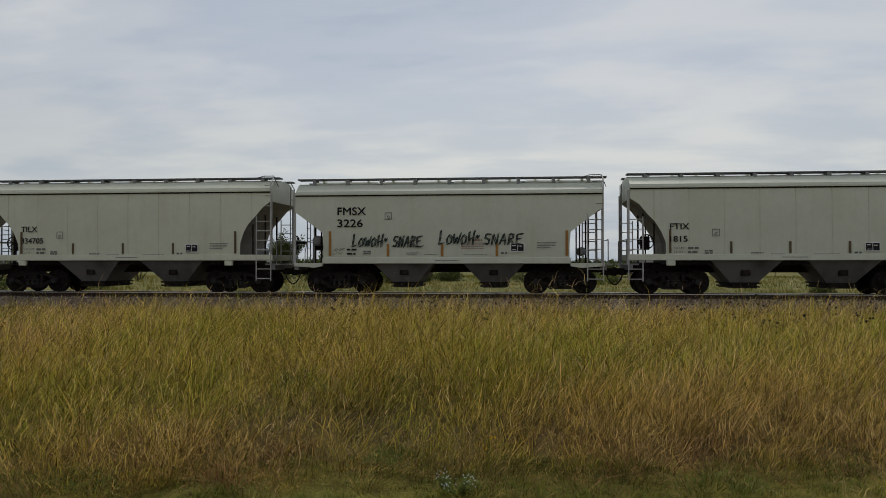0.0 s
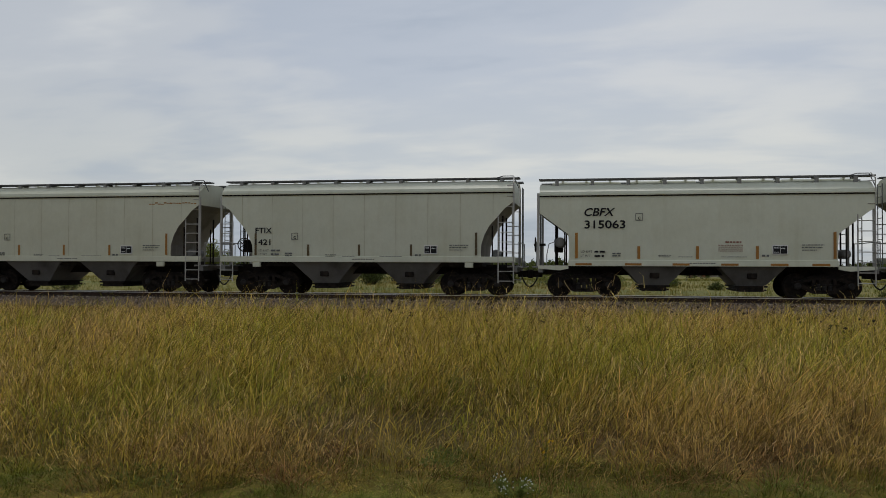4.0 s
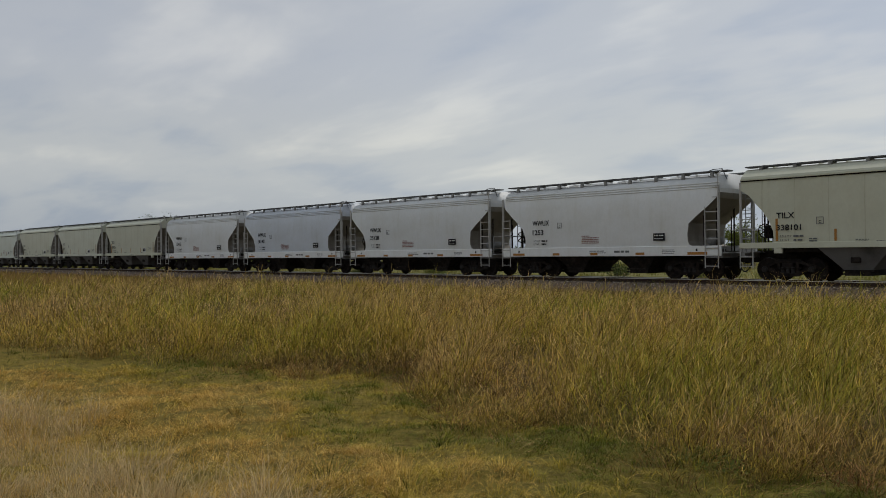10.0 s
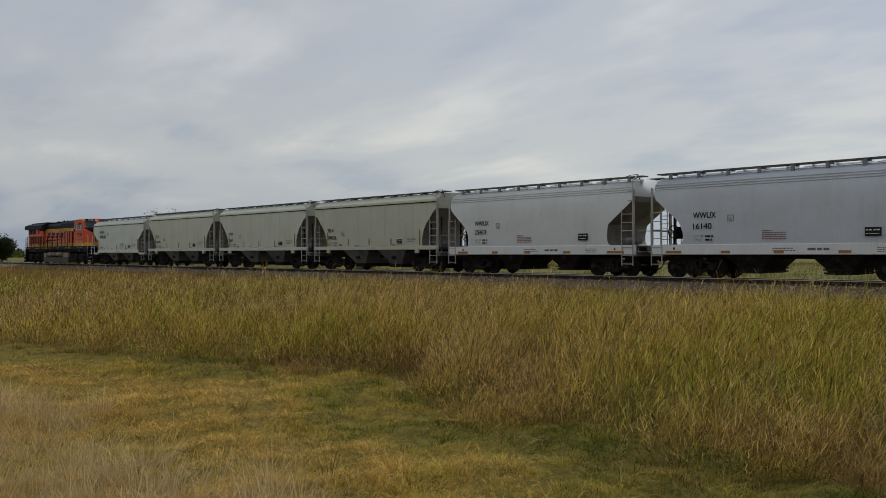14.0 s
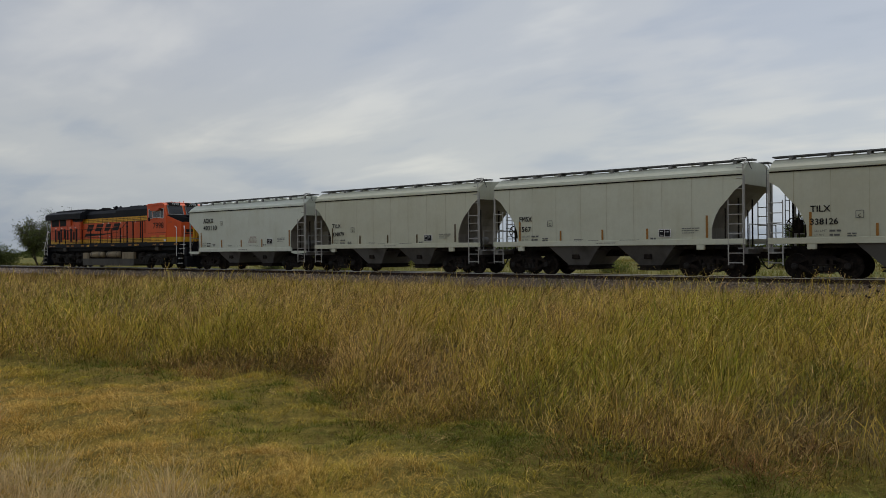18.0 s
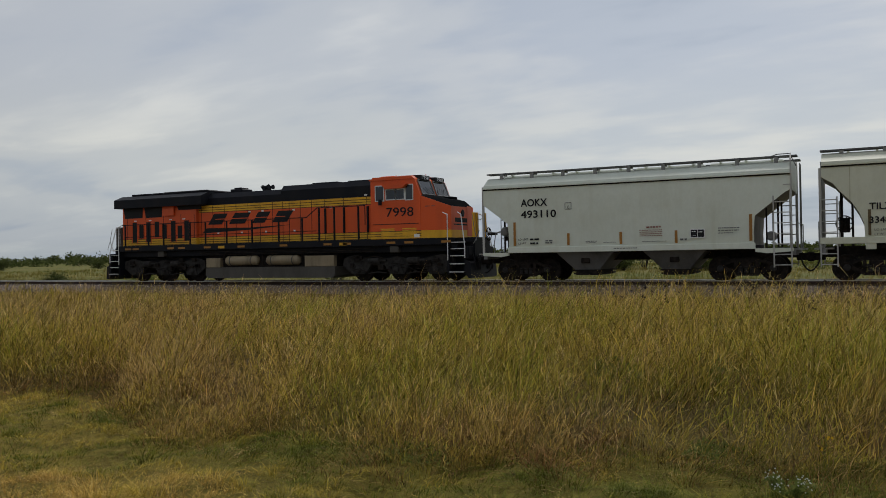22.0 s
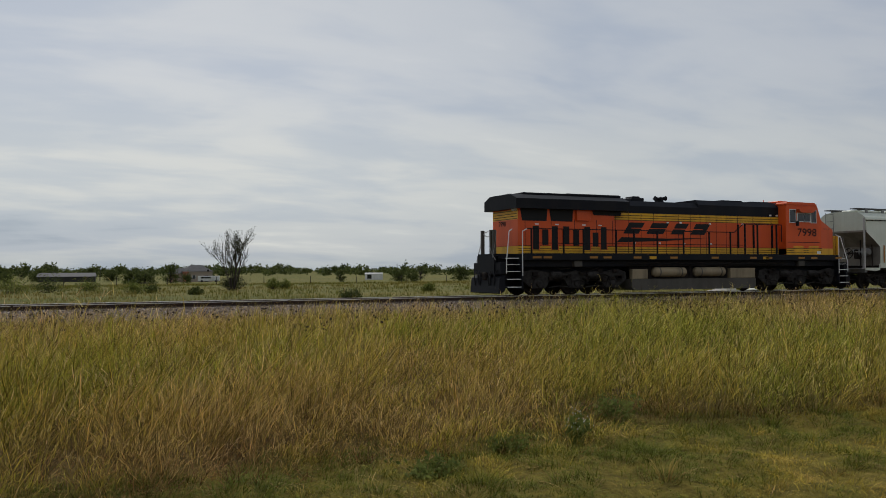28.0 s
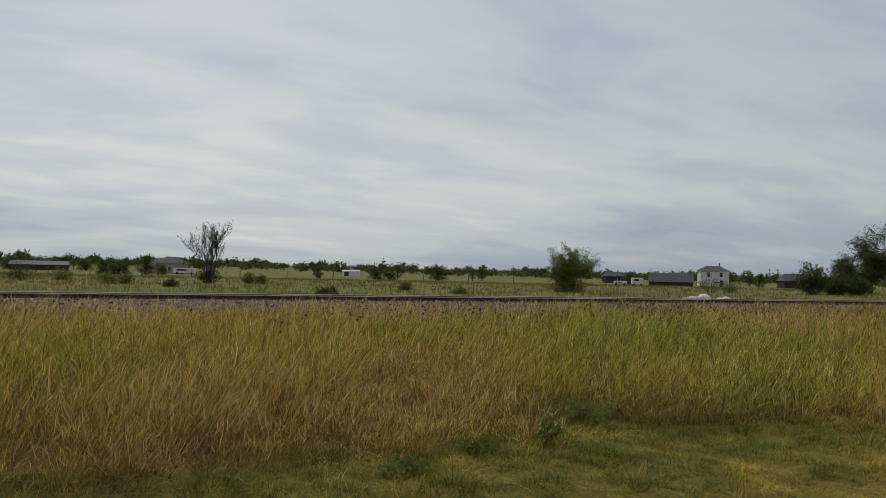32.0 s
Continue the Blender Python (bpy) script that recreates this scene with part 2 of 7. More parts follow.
def ground_mat():
    """Thatch and soil: brown dead stalks under the tall strip, darkened so gaps read as shade; straw and green patches
    elsewhere.
    """
    m, nt, b = material("ground_soil", 0.95, 0.0, 0.1)
    c = nramp(nt, nnoise(nt, 0.10, (1, 1, 1), 6.0), [(0.35, (0.17, 0.145, 0.034)), (0.5, (0.24, 0.18, 0.045)), (0.62, (0.30, 0.21, 0.06))])
    c2 = nramp(nt, nnoise(nt, 6.0, (1, 1, 1), 8.0, 0.8), [(0.32, 0.30), (0.68, 1.5)])
    c = nmix(nt, 1.0, c, c2, "MULTIPLY")
    far = nramp(nt, nnoise(nt, 0.012, (0.5, 2.0, 1), 4.0), [(0.4, (0.62, 0.66, 0.50)), (0.6, (0.95, 0.88, 0.74))])
    c = nmix(nt, 1.0, c, far, "MULTIPLY")
    sx = nt.nodes.new("ShaderNodeSeparateXYZ")
    nt.links.new(ncoord(nt), sx.inputs[0])
    olive = nmix(nt, 1.0, nramp(nt, nnoise(nt, 0.05, (0.6, 2.0, 1), 5.0), [(0.35, (0.115, 0.125, 0.034)), (0.65, (0.20, 0.17, 0.052))]), c2, "MULTIPLY")
    beyond = nnode(nt, "ShaderNodeMapRange", **{"From Min": 35.0, "From Max": 37.0})
    nt.links.new(sx.outputs[1], beyond.inputs["Value"])
    c = nmix(nt, beyond.outputs[0], c, olive)
    shaded_litter = nramp(nt, nnoise(nt, 9.0, (1, 1, 1), 6.0, 0.75), [(0.3, (0.030, 0.020, 0.011)), (0.7, (0.12, 0.078, 0.036))])
    mr = nnode(nt, "ShaderNodeMapRange", **{"From Min": 12.6, "From Max": 14.0, "To Min": 1.0, "To Max": 0.0})
    off = nnode(nt, "ShaderNodeMath")
    off.operation = "SUBTRACT"
    nt.links.new(sx.outputs[1], off.inputs[0])
    off.inputs[1].default_value = 20.5
    absv = nnode(nt, "ShaderNodeMath")
    absv.operation = "ABSOLUTE"
    nt.links.new(off.outputs[0], absv.inputs[0])
    nt.links.new(absv.outputs[0], mr.inputs["Value"])
    c = nmix(nt, mr.outputs[0], c, nmix(nt, 0.25, shaded_litter, c))
    nt.links.new(c, b.inputs["Base Color"])
    nbump(nt, b, nnoise(nt, 14.0, (1, 1, 1), 6.0, 0.7), 0.8, 0.05)
    return m


def brick_mat():
    m, nt, b = material("brick_wall", 0.9)
    br = nnode(nt, "ShaderNodeTexBrick", Scale=4.0, **{"Mortar Size": 0.012})
    br.inputs["Color1"].default_value, br.inputs["Color2"].default_value, br.inputs["Mortar"].default_value = (0.46, 0.16, 0.09, 1), (0.38, 0.13, 0.08, 1), (0.3, 0.25, 0.2, 1)
    nt.links.new(ncoord(nt), br.inputs[0])
    nt.links.new(br.outputs[0], b.inputs["Base Color"])
    return m


PAINT, PAINT_SEAMED = car_paint("smooth_car_paint", False), car_paint("seamed_car_paint", True)
STEEL_RUN = worn("dark_galvanised_walk", (0.11, 0.11, 0.11), (0.06, 0.058, 0.055), 0.6, 0.7, 0.0, 3.0)
STEEL_DARK = worn("grimy_truck_steel", (0.014, 0.012, 0.011), (0.044, 0.033, 0.025), 0.8, 0.85, 0.0, 5.0, (1, 1, 1), spec=0.1)
LADDER = worn("pale_grey_ladder_steel", (0.44, 0.43, 0.40), (0.22, 0.20, 0.17), 0.6, 0.6, 0.0, 3.0)
RUST_STRIP = worn("browned_reflector_strip", (0.115, 0.080, 0.035), (0.055, 0.045, 0.032), 0.6, 0.6)
STEEL_GREY = worn("grey_steel_fittings", (0.23, 0.23, 0.22), (0.10, 0.09, 0.08), 0.6, 0.6, 0.0, 3.0)
# bay sheets, much darker than the car bodies above them
HOPPER = worn("dark_hopper_steel", (0.145, 0.14, 0.13), (0.05, 0.045, 0.04), 0.8, 0.8, 0.0, 1.2, (1, 1, 0.5))
# grime plus a darker base colour that paints in shade under the end slopes
SLOPE = worn("grimy_shaded_slope_sheet", (0.25, 0.23, 0.195), (0.10, 0.085, 0.07), 0.9, 0.8, 0.0, 1.0)
BLACK = worn("black_loco_paint", (0.009, 0.010, 0.014), (0.022, 0.020, 0.019), 0.5, 0.55, 0.0, 1.2, spec=0.12)
MATTE_BLACK = worn("matte_black_paint", (0.006, 0.007, 0.008), (0.012, 0.011, 0.011), 0.5, 0.95, 0.0, 1.2, spec=0.02)
ORANGE = worn("orange_loco_paint", (0.70, 0.098, 0.018), (0.44, 0.072, 0.022), 0.55, 0.42, 0.0, 0.9, (1, 1, 0.2), 0.05)
YELLOW = worn("yellow_loco_paint", (0.74, 0.40, 0.022), (0.36, 0.18, 0.025), 0.55, 0.45, 0.0, 1.5)
REFLECT = worn("amber_reflector", (0.36, 0.165, 0.03), (0.17, 0.085, 0.03), 0.5, 0.5)
TRUCK_DUST = worn("dusty_truck_castings", (0.040, 0.037, 0.034), (0.014, 0.013, 0.013), 0.9, 0.85, 0.0, 6.0, (1, 1, 1), 0.3, spec=0.1)
LETTER = plain("black_lettering", (0.010, 0.010, 0.011), 0.7)
REDLET = plain("faded_red_lettering", (0.24, 0.09, 0.07), 0.7)
GREYLET = plain("faded_grey_lettering", (0.13, 0.13, 0.125), 0.7)
WHITE = plain("white_marking", (0.72, 0.72, 0.70), 0.6)
WHITE_RAIL = plain("white_handrail_paint", (0.70, 0.70, 0.68), 0.5)
TANK = worn("dusty_grey_tank", (0.085, 0.078, 0.066), (0.040, 0.034, 0.028), 0.8, 0.7, 0.0, 1.5, (1, 1, 0.4))
AIRTANK = worn("tan_air_reservoir", (0.28, 0.225, 0.14), (0.11, 0.085, 0.055), 0.7, 0.6, 0.0, 2.0)
GLASS = glass_mat()
RAIL_SIDE = worn("rusty_rail_web", (0.050, 0.030, 0.022), (0.022, 0.017, 0.015), 0.7, 0.85, 0.2, 4.0, (1, 1, 1))
RAIL_TOP = worn("polished_rail_head", (0.70, 0.69, 0.68), (0.48, 0.46, 0.44), 0.4, 0.28, 0.9, 3.0, (0.1, 1, 1), 0.0)
TIE = worn("weathered_tie_wood", (0.055, 0.043, 0.035), (0.022, 0.018, 0.016), 0.7, 0.9, 0.0, 6.0, (0.3, 3, 1), 0.4)
SPRAY = plain("green_black_spray_paint", (0.020, 0.030, 0.024), 0.6)
GROUND = ground_mat()
BARK = worn("grey_brown_bark", (0.045, 0.036, 0.029), (0.022, 0.018, 0.015), 0.7, 0.9, 0.0, 6.0, (1, 1, 0.2), 0.5)
LEAF = leaf_mat("oak_leaf", (0.036, 0.050, 0.015), (0.120, 0.140, 0.040))
LEAF_BRIGHT = leaf_mat("yellow_green_leaf", (0.080, 0.105, 0.022), (0.24, 0.26, 0.062))
LEAF_DARK = leaf_mat("dark_cedar_leaf", (0.018, 0.026, 0.010), (0.060, 0.068, 0.024))


def stone_mat():
    m, nt, b = material("ballast_stone", 0.9)
    geo = nt.nodes.new("ShaderNodeNewGeometry")
    c = nramp(nt, geo.outputs["Random Per Island"], [(0.0, (0.045, 0.033, 0.026)), (0.45, (0.19, 0.145, 0.115)), (0.8, (0.36, 0.29, 0.235)), (1.0, (0.66, 0.58, 0.50))])
    c = nmix(nt, 0.4, c, nramp(nt, nnoise(nt, 30.0), [(0.3, 0.3), (0.7, 0.7)]), "OVERLAY")
    nt.links.new(c, b.inputs["Base Color"])
    return m


def ballast_bed_mat():
    m, nt, b = material("ballast_bed", 0.95)
    v = nnode(nt, "ShaderNodeTexVoronoi", Scale=16.0)
    nt.links.new(ncoord(nt), v.inputs["Vector"])
    c = nramp(nt, v.outputs["Color"], [(0.0, (0.045, 0.032, 0.025)), (1.0, (0.32, 0.245, 0.19))])
    nt.links.new(c, b.inputs["Base Color"])
    nbump(nt, b, v.outputs["Distance"], 1.0, 0.04)
    return m


STONE, BED = stone_mat(), ballast_bed_mat()
# brown roots are darkened further, painting shade low in the stand
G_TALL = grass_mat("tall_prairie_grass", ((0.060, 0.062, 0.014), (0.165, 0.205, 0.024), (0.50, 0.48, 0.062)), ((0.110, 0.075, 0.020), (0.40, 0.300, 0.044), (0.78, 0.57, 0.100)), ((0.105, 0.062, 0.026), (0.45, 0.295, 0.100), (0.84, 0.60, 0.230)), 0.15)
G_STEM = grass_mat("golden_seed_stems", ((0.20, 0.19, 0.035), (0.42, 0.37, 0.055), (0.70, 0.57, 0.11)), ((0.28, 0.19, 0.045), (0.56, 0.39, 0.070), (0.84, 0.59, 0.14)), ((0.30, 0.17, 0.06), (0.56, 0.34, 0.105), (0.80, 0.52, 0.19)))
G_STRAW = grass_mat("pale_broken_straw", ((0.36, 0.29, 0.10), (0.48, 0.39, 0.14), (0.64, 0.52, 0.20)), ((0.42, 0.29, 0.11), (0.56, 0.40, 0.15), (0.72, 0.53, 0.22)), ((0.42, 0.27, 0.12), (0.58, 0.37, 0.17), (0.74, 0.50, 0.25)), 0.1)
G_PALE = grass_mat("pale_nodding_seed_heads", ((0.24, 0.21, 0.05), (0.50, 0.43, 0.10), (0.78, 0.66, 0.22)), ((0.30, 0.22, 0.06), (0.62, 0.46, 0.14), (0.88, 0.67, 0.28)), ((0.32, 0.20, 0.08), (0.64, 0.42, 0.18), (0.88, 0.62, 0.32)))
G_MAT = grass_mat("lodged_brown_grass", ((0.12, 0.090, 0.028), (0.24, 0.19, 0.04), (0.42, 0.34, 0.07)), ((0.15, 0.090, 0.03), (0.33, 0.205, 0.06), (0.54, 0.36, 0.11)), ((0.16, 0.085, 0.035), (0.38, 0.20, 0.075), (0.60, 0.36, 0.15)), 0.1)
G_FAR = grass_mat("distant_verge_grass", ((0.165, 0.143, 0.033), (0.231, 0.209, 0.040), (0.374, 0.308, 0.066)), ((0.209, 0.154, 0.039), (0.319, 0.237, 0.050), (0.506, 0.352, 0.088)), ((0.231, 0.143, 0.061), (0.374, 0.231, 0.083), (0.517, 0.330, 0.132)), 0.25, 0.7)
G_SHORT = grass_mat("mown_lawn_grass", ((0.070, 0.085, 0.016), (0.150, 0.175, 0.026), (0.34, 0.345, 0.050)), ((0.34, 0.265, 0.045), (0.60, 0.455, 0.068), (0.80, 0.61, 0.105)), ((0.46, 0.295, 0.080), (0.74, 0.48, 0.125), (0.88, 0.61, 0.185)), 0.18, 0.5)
G_FIELD = grass_mat("olive_field_grass", ((0.121, 0.128, 0.027), (0.182, 0.189, 0.036), (0.270, 0.257, 0.061)), ((0.176, 0.149, 0.036), (0.257, 0.216, 0.049), (0.351, 0.284, 0.078)), ((0.216, 0.155, 0.051), (0.324, 0.236, 0.074), (0.432, 0.317, 0.115)), 0.25, 0.7)
G_DRY = grass_mat("pale_dry_grass", ((0.46, 0.36, 0.17), (0.68, 0.54, 0.27), (0.86, 0.70, 0.38)), ((0.48, 0.36, 0.18), (0.72, 0.55, 0.29), (0.88, 0.69, 0.39)), ((0.50, 0.36, 0.18), (0.74, 0.54, 0.30), (0.88, 0.68, 0.40)), 0.3, 0.6)
G_WEED = leaf_mat("broad_weed_leaf", (0.10, 0.13, 0.03), (0.24, 0.27, 0.07))
SEEDHEAD = plain("dark_dried_flower_head", (0.022, 0.014, 0.009), 0.9)
STALK = plain("dry_brown_stalk", (0.30, 0.22, 0.08), 0.9)
PETAL = plain("yellow_petal", (0.75, 0.48, 0.02), 0.7)
WHITE_FLOWER = plain("white_flower", (0.62, 0.64, 0.56), 0.8)

# ---------------------------------------------------------------- mesh helpers


def thing(name, label, category, group="", at=None):
    ob = new(name)
    ob.empty_display_size = 0.3
    if at is not None:
        ob.matrix_world = at
    return tagged(ob, label, category, group)


def part(name, bm, mat, parent, label="", color=None, smooth=False):
    me = bpy.data.meshes.new(name)
    bm.to_mesh(me)
    bm.free()
    me.materials.append(mat)
    if smooth:
        me.polygons.foreach_set("use_smooth", [True] * len(me.polygons))
    ob = new(name, me)
    ob.parent = parent
    if label:
        ob["label"] = label
    if color:
        ob.color = (*color, 1)
    return ob


def twin(ob, dx=0.0, dy=0.0, dz=0.0, parent=None):
    """Another part on the same mesh, moved."""
    o = ob.copy()
    scene.collection.objects.link(o)
    o.location = ob.location + Vector((dx, dy, dz))
    if parent is not None:
        o.parent = parent
    return o


def box(bm, x0, x1, y0, y1, z0, z1, bevel=0.0):
    vs = [bm.verts.new((x, y, z)) for x in (x0, x1) for y in (y0, y1) for z in (z0, z1)]
    fs = [(0, 1, 3, 2), (4, 6, 7, 5), (0, 4, 5, 1), (2, 3, 7, 6), (0, 2, 6, 4), (1, 5, 7, 3)]
    faces = [bm.faces.new([vs[i] for i in f]) for f in fs]
    if bevel:
        edges = list({e for f in faces for e in f.edges})
        bmesh.ops.bevel(bm, geom=edges, offset=bevel, segments=1, affect="EDGES")
    return bm


def boxes(*rows, bevel=0.0):
    bm = bmesh.new()
    for r in rows:
        box(bm, *r, bevel=bevel)
    return bm


def prism(bm, poly, y0, y1, taper=None):
    """A flat outline in x and z, run from y0 to y1; taper gives other outlines at y1."""
    a = [bm.verts.new((x, y0, z)) for x, z in poly]
    c = [bm.verts.new((x, y1, z)) for x, z in (taper or poly)]
    n = len(poly)
    bm.faces.new(a)
    bm.faces.new(c[::-1])
    for i in range(n):
        j = (i + 1) % n
        bm.faces.new((a[j], a[i], c[i], c[j]))
    bmesh.ops.recalc_face_normals(bm, faces=bm.faces[:])
    return bm


def rod(bm, p, q, r, seg=6, r2=None):
    p, q = Vector(p), Vector(q)
    d = q - p
    m = d.to_track_quat("Z", "Y").to_matrix()
    a = [bm.verts.new(p + m @ Vector((math.cos(i * 2 * math.pi / seg) * r, math.sin(i * 2 * math.pi / seg) * r, 0))) for i in range(seg)]
    rr = r if r2 is None else r2
    c = [bm.verts.new(q + m @ Vector((math.cos(i * 2 * math.pi / seg) * rr, math.sin(i * 2 * math.pi / seg) * rr, 0))) for i in range(seg)]
    for i in range(seg):
        j = (i + 1) % seg
        bm.faces.new((a[i], a[j], c[j], c[i]))
    bm.faces.new(a[::-1])
    bm.faces.new(c)
    return bm


def pipe(bm, pts, r, seg=6):
    for p, q in zip(pts, pts[1:]):
        rod(bm, p, q, r, seg)
    return bm


def lathe(bm, profile, axis="Y", seg=24, at=(0, 0, 0)):
    """Turn (radius, along) points about an axis."""
    rings = []
    for r, a in profile:
        ring = []
        for i in range(seg):
            c, s = math.cos(i * 2 * math.pi / seg) * r, math.sin(i * 2 * math.pi / seg) * r
            v = {"Y": (c, a, s), "X": (a, c, s), "Z": (c, s, a)}[axis]
            ring.append(bm.verts.new(Vector(v) + Vector(at)))
        rings.append(ring)
    for p, q in zip(rings, rings[1:]):
        for i in range(seg):
            j = (i + 1) % seg
            bm.faces.new((p[i], p[j], q[j], q[i]))
    for ring in (rings[0], rings[-1]):
        bm.faces.new(ring)
    bmesh.ops.recalc_face_normals(bm, faces=bm.faces[:])
    return bm


def raw_mesh(name, verts, faces_flat, sizes, mat, along=None, smooth=False):
    """A large mesh straight from arrays; faces_flat are vertex numbers, sizes the corners of each face."""
    me = bpy.data.meshes.new(name)
    me.vertices.add(len(verts))
    me.vertices.foreach_set("co", np.ascontiguousarray(verts, dtype=np.float32).ravel())
    me.loops.add(len(faces_flat))
    me.loops.foreach_set("vertex_index", np.ascontiguousarray(faces_flat, dtype=np.int32))
    me.polygons.add(len(sizes))
    starts = np.concatenate(([0], np.cumsum(sizes)[:-1])).astype(np.int32)
    me.polygons.foreach_set("loop_start", starts)
    me.polygons.foreach_set("loop_total", np.asarray(sizes, dtype=np.int32))
    if smooth:
        me.polygons.foreach_set("use_smooth", np.ones(len(sizes), dtype=bool))
    if along is not None:
        at = me.attributes.new("along", "FLOAT", "POINT")
        at.data.foreach_set("value", np.ascontiguousarray(along, dtype=np.float32))
    me.update(calc_edges=True)
    me.materials.append(mat)
    return me


LETTER_MESHES = {}


def lettering(text, width, height, mat, parent, x, y, z, name="lettering", bold=0.022, lean=0.0, label=""):
    """Text lying on a side that faces -y, its lower left corner at x, z, drawn to a width and height."""
    key = (text, mat.name, bold, lean, width, height)
    if key not in LETTER_MESHES:
        cu = bpy.data.curves.new("text", "FONT")
        cu.body, cu.offset, cu.shear, cu.resolution_u, cu.fill_mode = text, 0.0, lean, 3, "FRONT"
        tmp = new("text", cu)
        me = bpy.data.meshes.new_from_object(tmp.evaluated_get(bpy.context.evaluated_depsgraph_get()))
        bpy.data.objects.remove(tmp)
        co = np.empty(len(me.vertices) * 3, dtype=np.float32)
        me.vertices.foreach_get("co", co)
        co = co.reshape(-1, 3)
        lo, hi = co.min(0), co.max(0)
        co = (co - lo) / np.maximum(hi - lo, 1e-6)
        out = np.stack([co[:, 0] * width, np.zeros(len(co)), co[:, 1] * height], 1)
        faces = [tuple(f.vertices) for f in me.polygons]
        vs, fs, fat = [], [], bold * height / 0.7
        for q, (dx, dz) in enumerate(((-fat, 0), (fat, 0), (0, -fat), (0, fat)) if bold > 0.005 else ((0, 0),)):
            fs += [tuple(i_ + len(vs) for i_ in f) for f in faces]
            vs += [(v[0] + dx, -0.0005 * q, v[2] + dz) for v in out.tolist()]
        bpy.data.meshes.remove(me)
        me = bpy.data.meshes.new("lettering")
        me.from_pydata(vs, [], fs)
        me.materials.append(mat)
        LETTER_MESHES[key] = me
    ob = new(name, LETTER_MESHES[key])
    ob.parent = parent
    ob.location = (x, y, z)
    if label:
        ob["label"] = label
    return ob


def bars(rows, mat, parent, y, name="small_print", label=""):
    """Lines of writing too small to read, as broken bars: x, z, width, height."""
    bm = bmesh.new()
    rnd = random.Random(len(rows) * 7 + int(rows[0][0] * 10))
    for x, z, w, h in rows:
        p = x
        while p < x + w:
            q = min(x + w, p + rnd.uniform(1.2, 3.4) * h)
            vs = [bm.verts.new(v) for v in ((p, y, z), (q, y, z), (q, y, z + h), (p, y, z + h))]
            bm.faces.new(vs)
            p = q + h * 0.6
    return tagged(part(name, bm, mat, parent, label), kind="stuff")


# ---------------------------------------------------------------- ground
def smooth01(a):
    a = np.clip(a, 0, 1)
    return a * a * (3 - 2 * a)


def ground_z(x, y):
    """Flat lawn, a shallow ditch before the track, the roadbed, a dip beyond and faint swells far off."""
    d = y - TRACK_Y
    ditch = -0.36 * smooth01((y - 16.0) / 7.0) * (1 - smooth01((y - 29.0) / 2.0))
    verge = -0.12 * smooth01((y - 35.0) / 4.0)
    r = np.hypot(x, y)
    dip = -1.75 * smooth01((y - 80) / 150) * (1 - smooth01((r - 330) / 280))
    swell = smooth01((r - 300) / 400) * (0.9 * np.sin(x * 0.006 + 1.3) + 0.7 * np.sin(y * 0.007 + x * 0.003))
    tuft = 0.035 * np.sin(x * 1.3 + 0.5 * y) * np.sin(y * 1.7 - 0.4 * x) * (1 - smooth01((r - 30) / 20))
    lump = (0.042 * np.sin(5.1 * x + 1.7 * y) * np.sin(4.3 * y - 2.3 * x) + 0.008 * np.sin(9.7 * x - 4.1 * y + 1) * np.sin(8.3 * y + 3.7 * x)) * (1 - smooth01((y - 7.5) / 2.0)) * (1 - smooth01((r - 20) / 8))
    return ditch + verge + dip + swell + tuft + lump


def axis_steps(limit, fine, fine_to, grow):
    v, s = [0.0], fine
    while v[-1] < limit:
        if v[-1] > fine_to:
            s *= grow
        v.append(v[-1] + s)
    return np.array(v)


gx = axis_steps(2600, 0.25, 13, 1.09)
gx = np.concatenate((-gx[:0:-1], gx))
gy = gx.copy()
GX, GY = np.meshgrid(gx, gy)
gv = np.stack([GX.ravel(), GY.ravel(), ground_z(GX, GY).ravel()], 1)
nx_, ny_ = len(gx), len(gy)
ii = np.arange(nx_ * ny_).reshape(ny_, nx_)
quads = np.stack([ii[:-1, :-1], ii[:-1, 1:], ii[1:, 1:], ii[1:, :-1]], -1).reshape(-1, 4)
ground = new("ground", raw_mesh("ground", gv, quads.ravel(), [4] * len(quads), GROUND, smooth=True))
tagged(ground, "dry prairie ground with straw and green patches", "ground", kind="structure")

# ---------------------------------------------------------------- track
track = thing("railway_track", "straight single railway track on grey stone ballast", "railway track", at=pose(0, TRACK_Y, 0))
track["kind"] = "structure"
TRACK_X0, TRACK_X1 = -620.0, 420.0
bm = bmesh.new()
prof = [(-3.45, -0.40), (-1.75, 0.22), (1.75, 0.22), (3.1, -0.25)]
a = [bm.verts.new((TRACK_X0, y, z)) for y, z in prof]
c = [bm.verts.new((TRACK_X1, y, z)) for y, z in prof]
for i in range(3):
    bm.faces.new((a[i], c[i], c[i + 1], a[i + 1]))
bm.faces.new(a[::-1])
bm.faces.new(c)
part("ballast_bed", bm, BED, track, "grey crushed stone ballast shoulder")
RAIL_PROFILE = [(-0.075, -0.17), (0.075, -0.17), (0.07, -0.155), (0.012, -0.13), (0.012, -0.04), (0.036, -0.03), (0.036, -0.006), (-0.036, -0.006), (-0.036, -0.03), (-0.012, -0.04), (-0.012, -0.13), (-0.07, -0.155)]
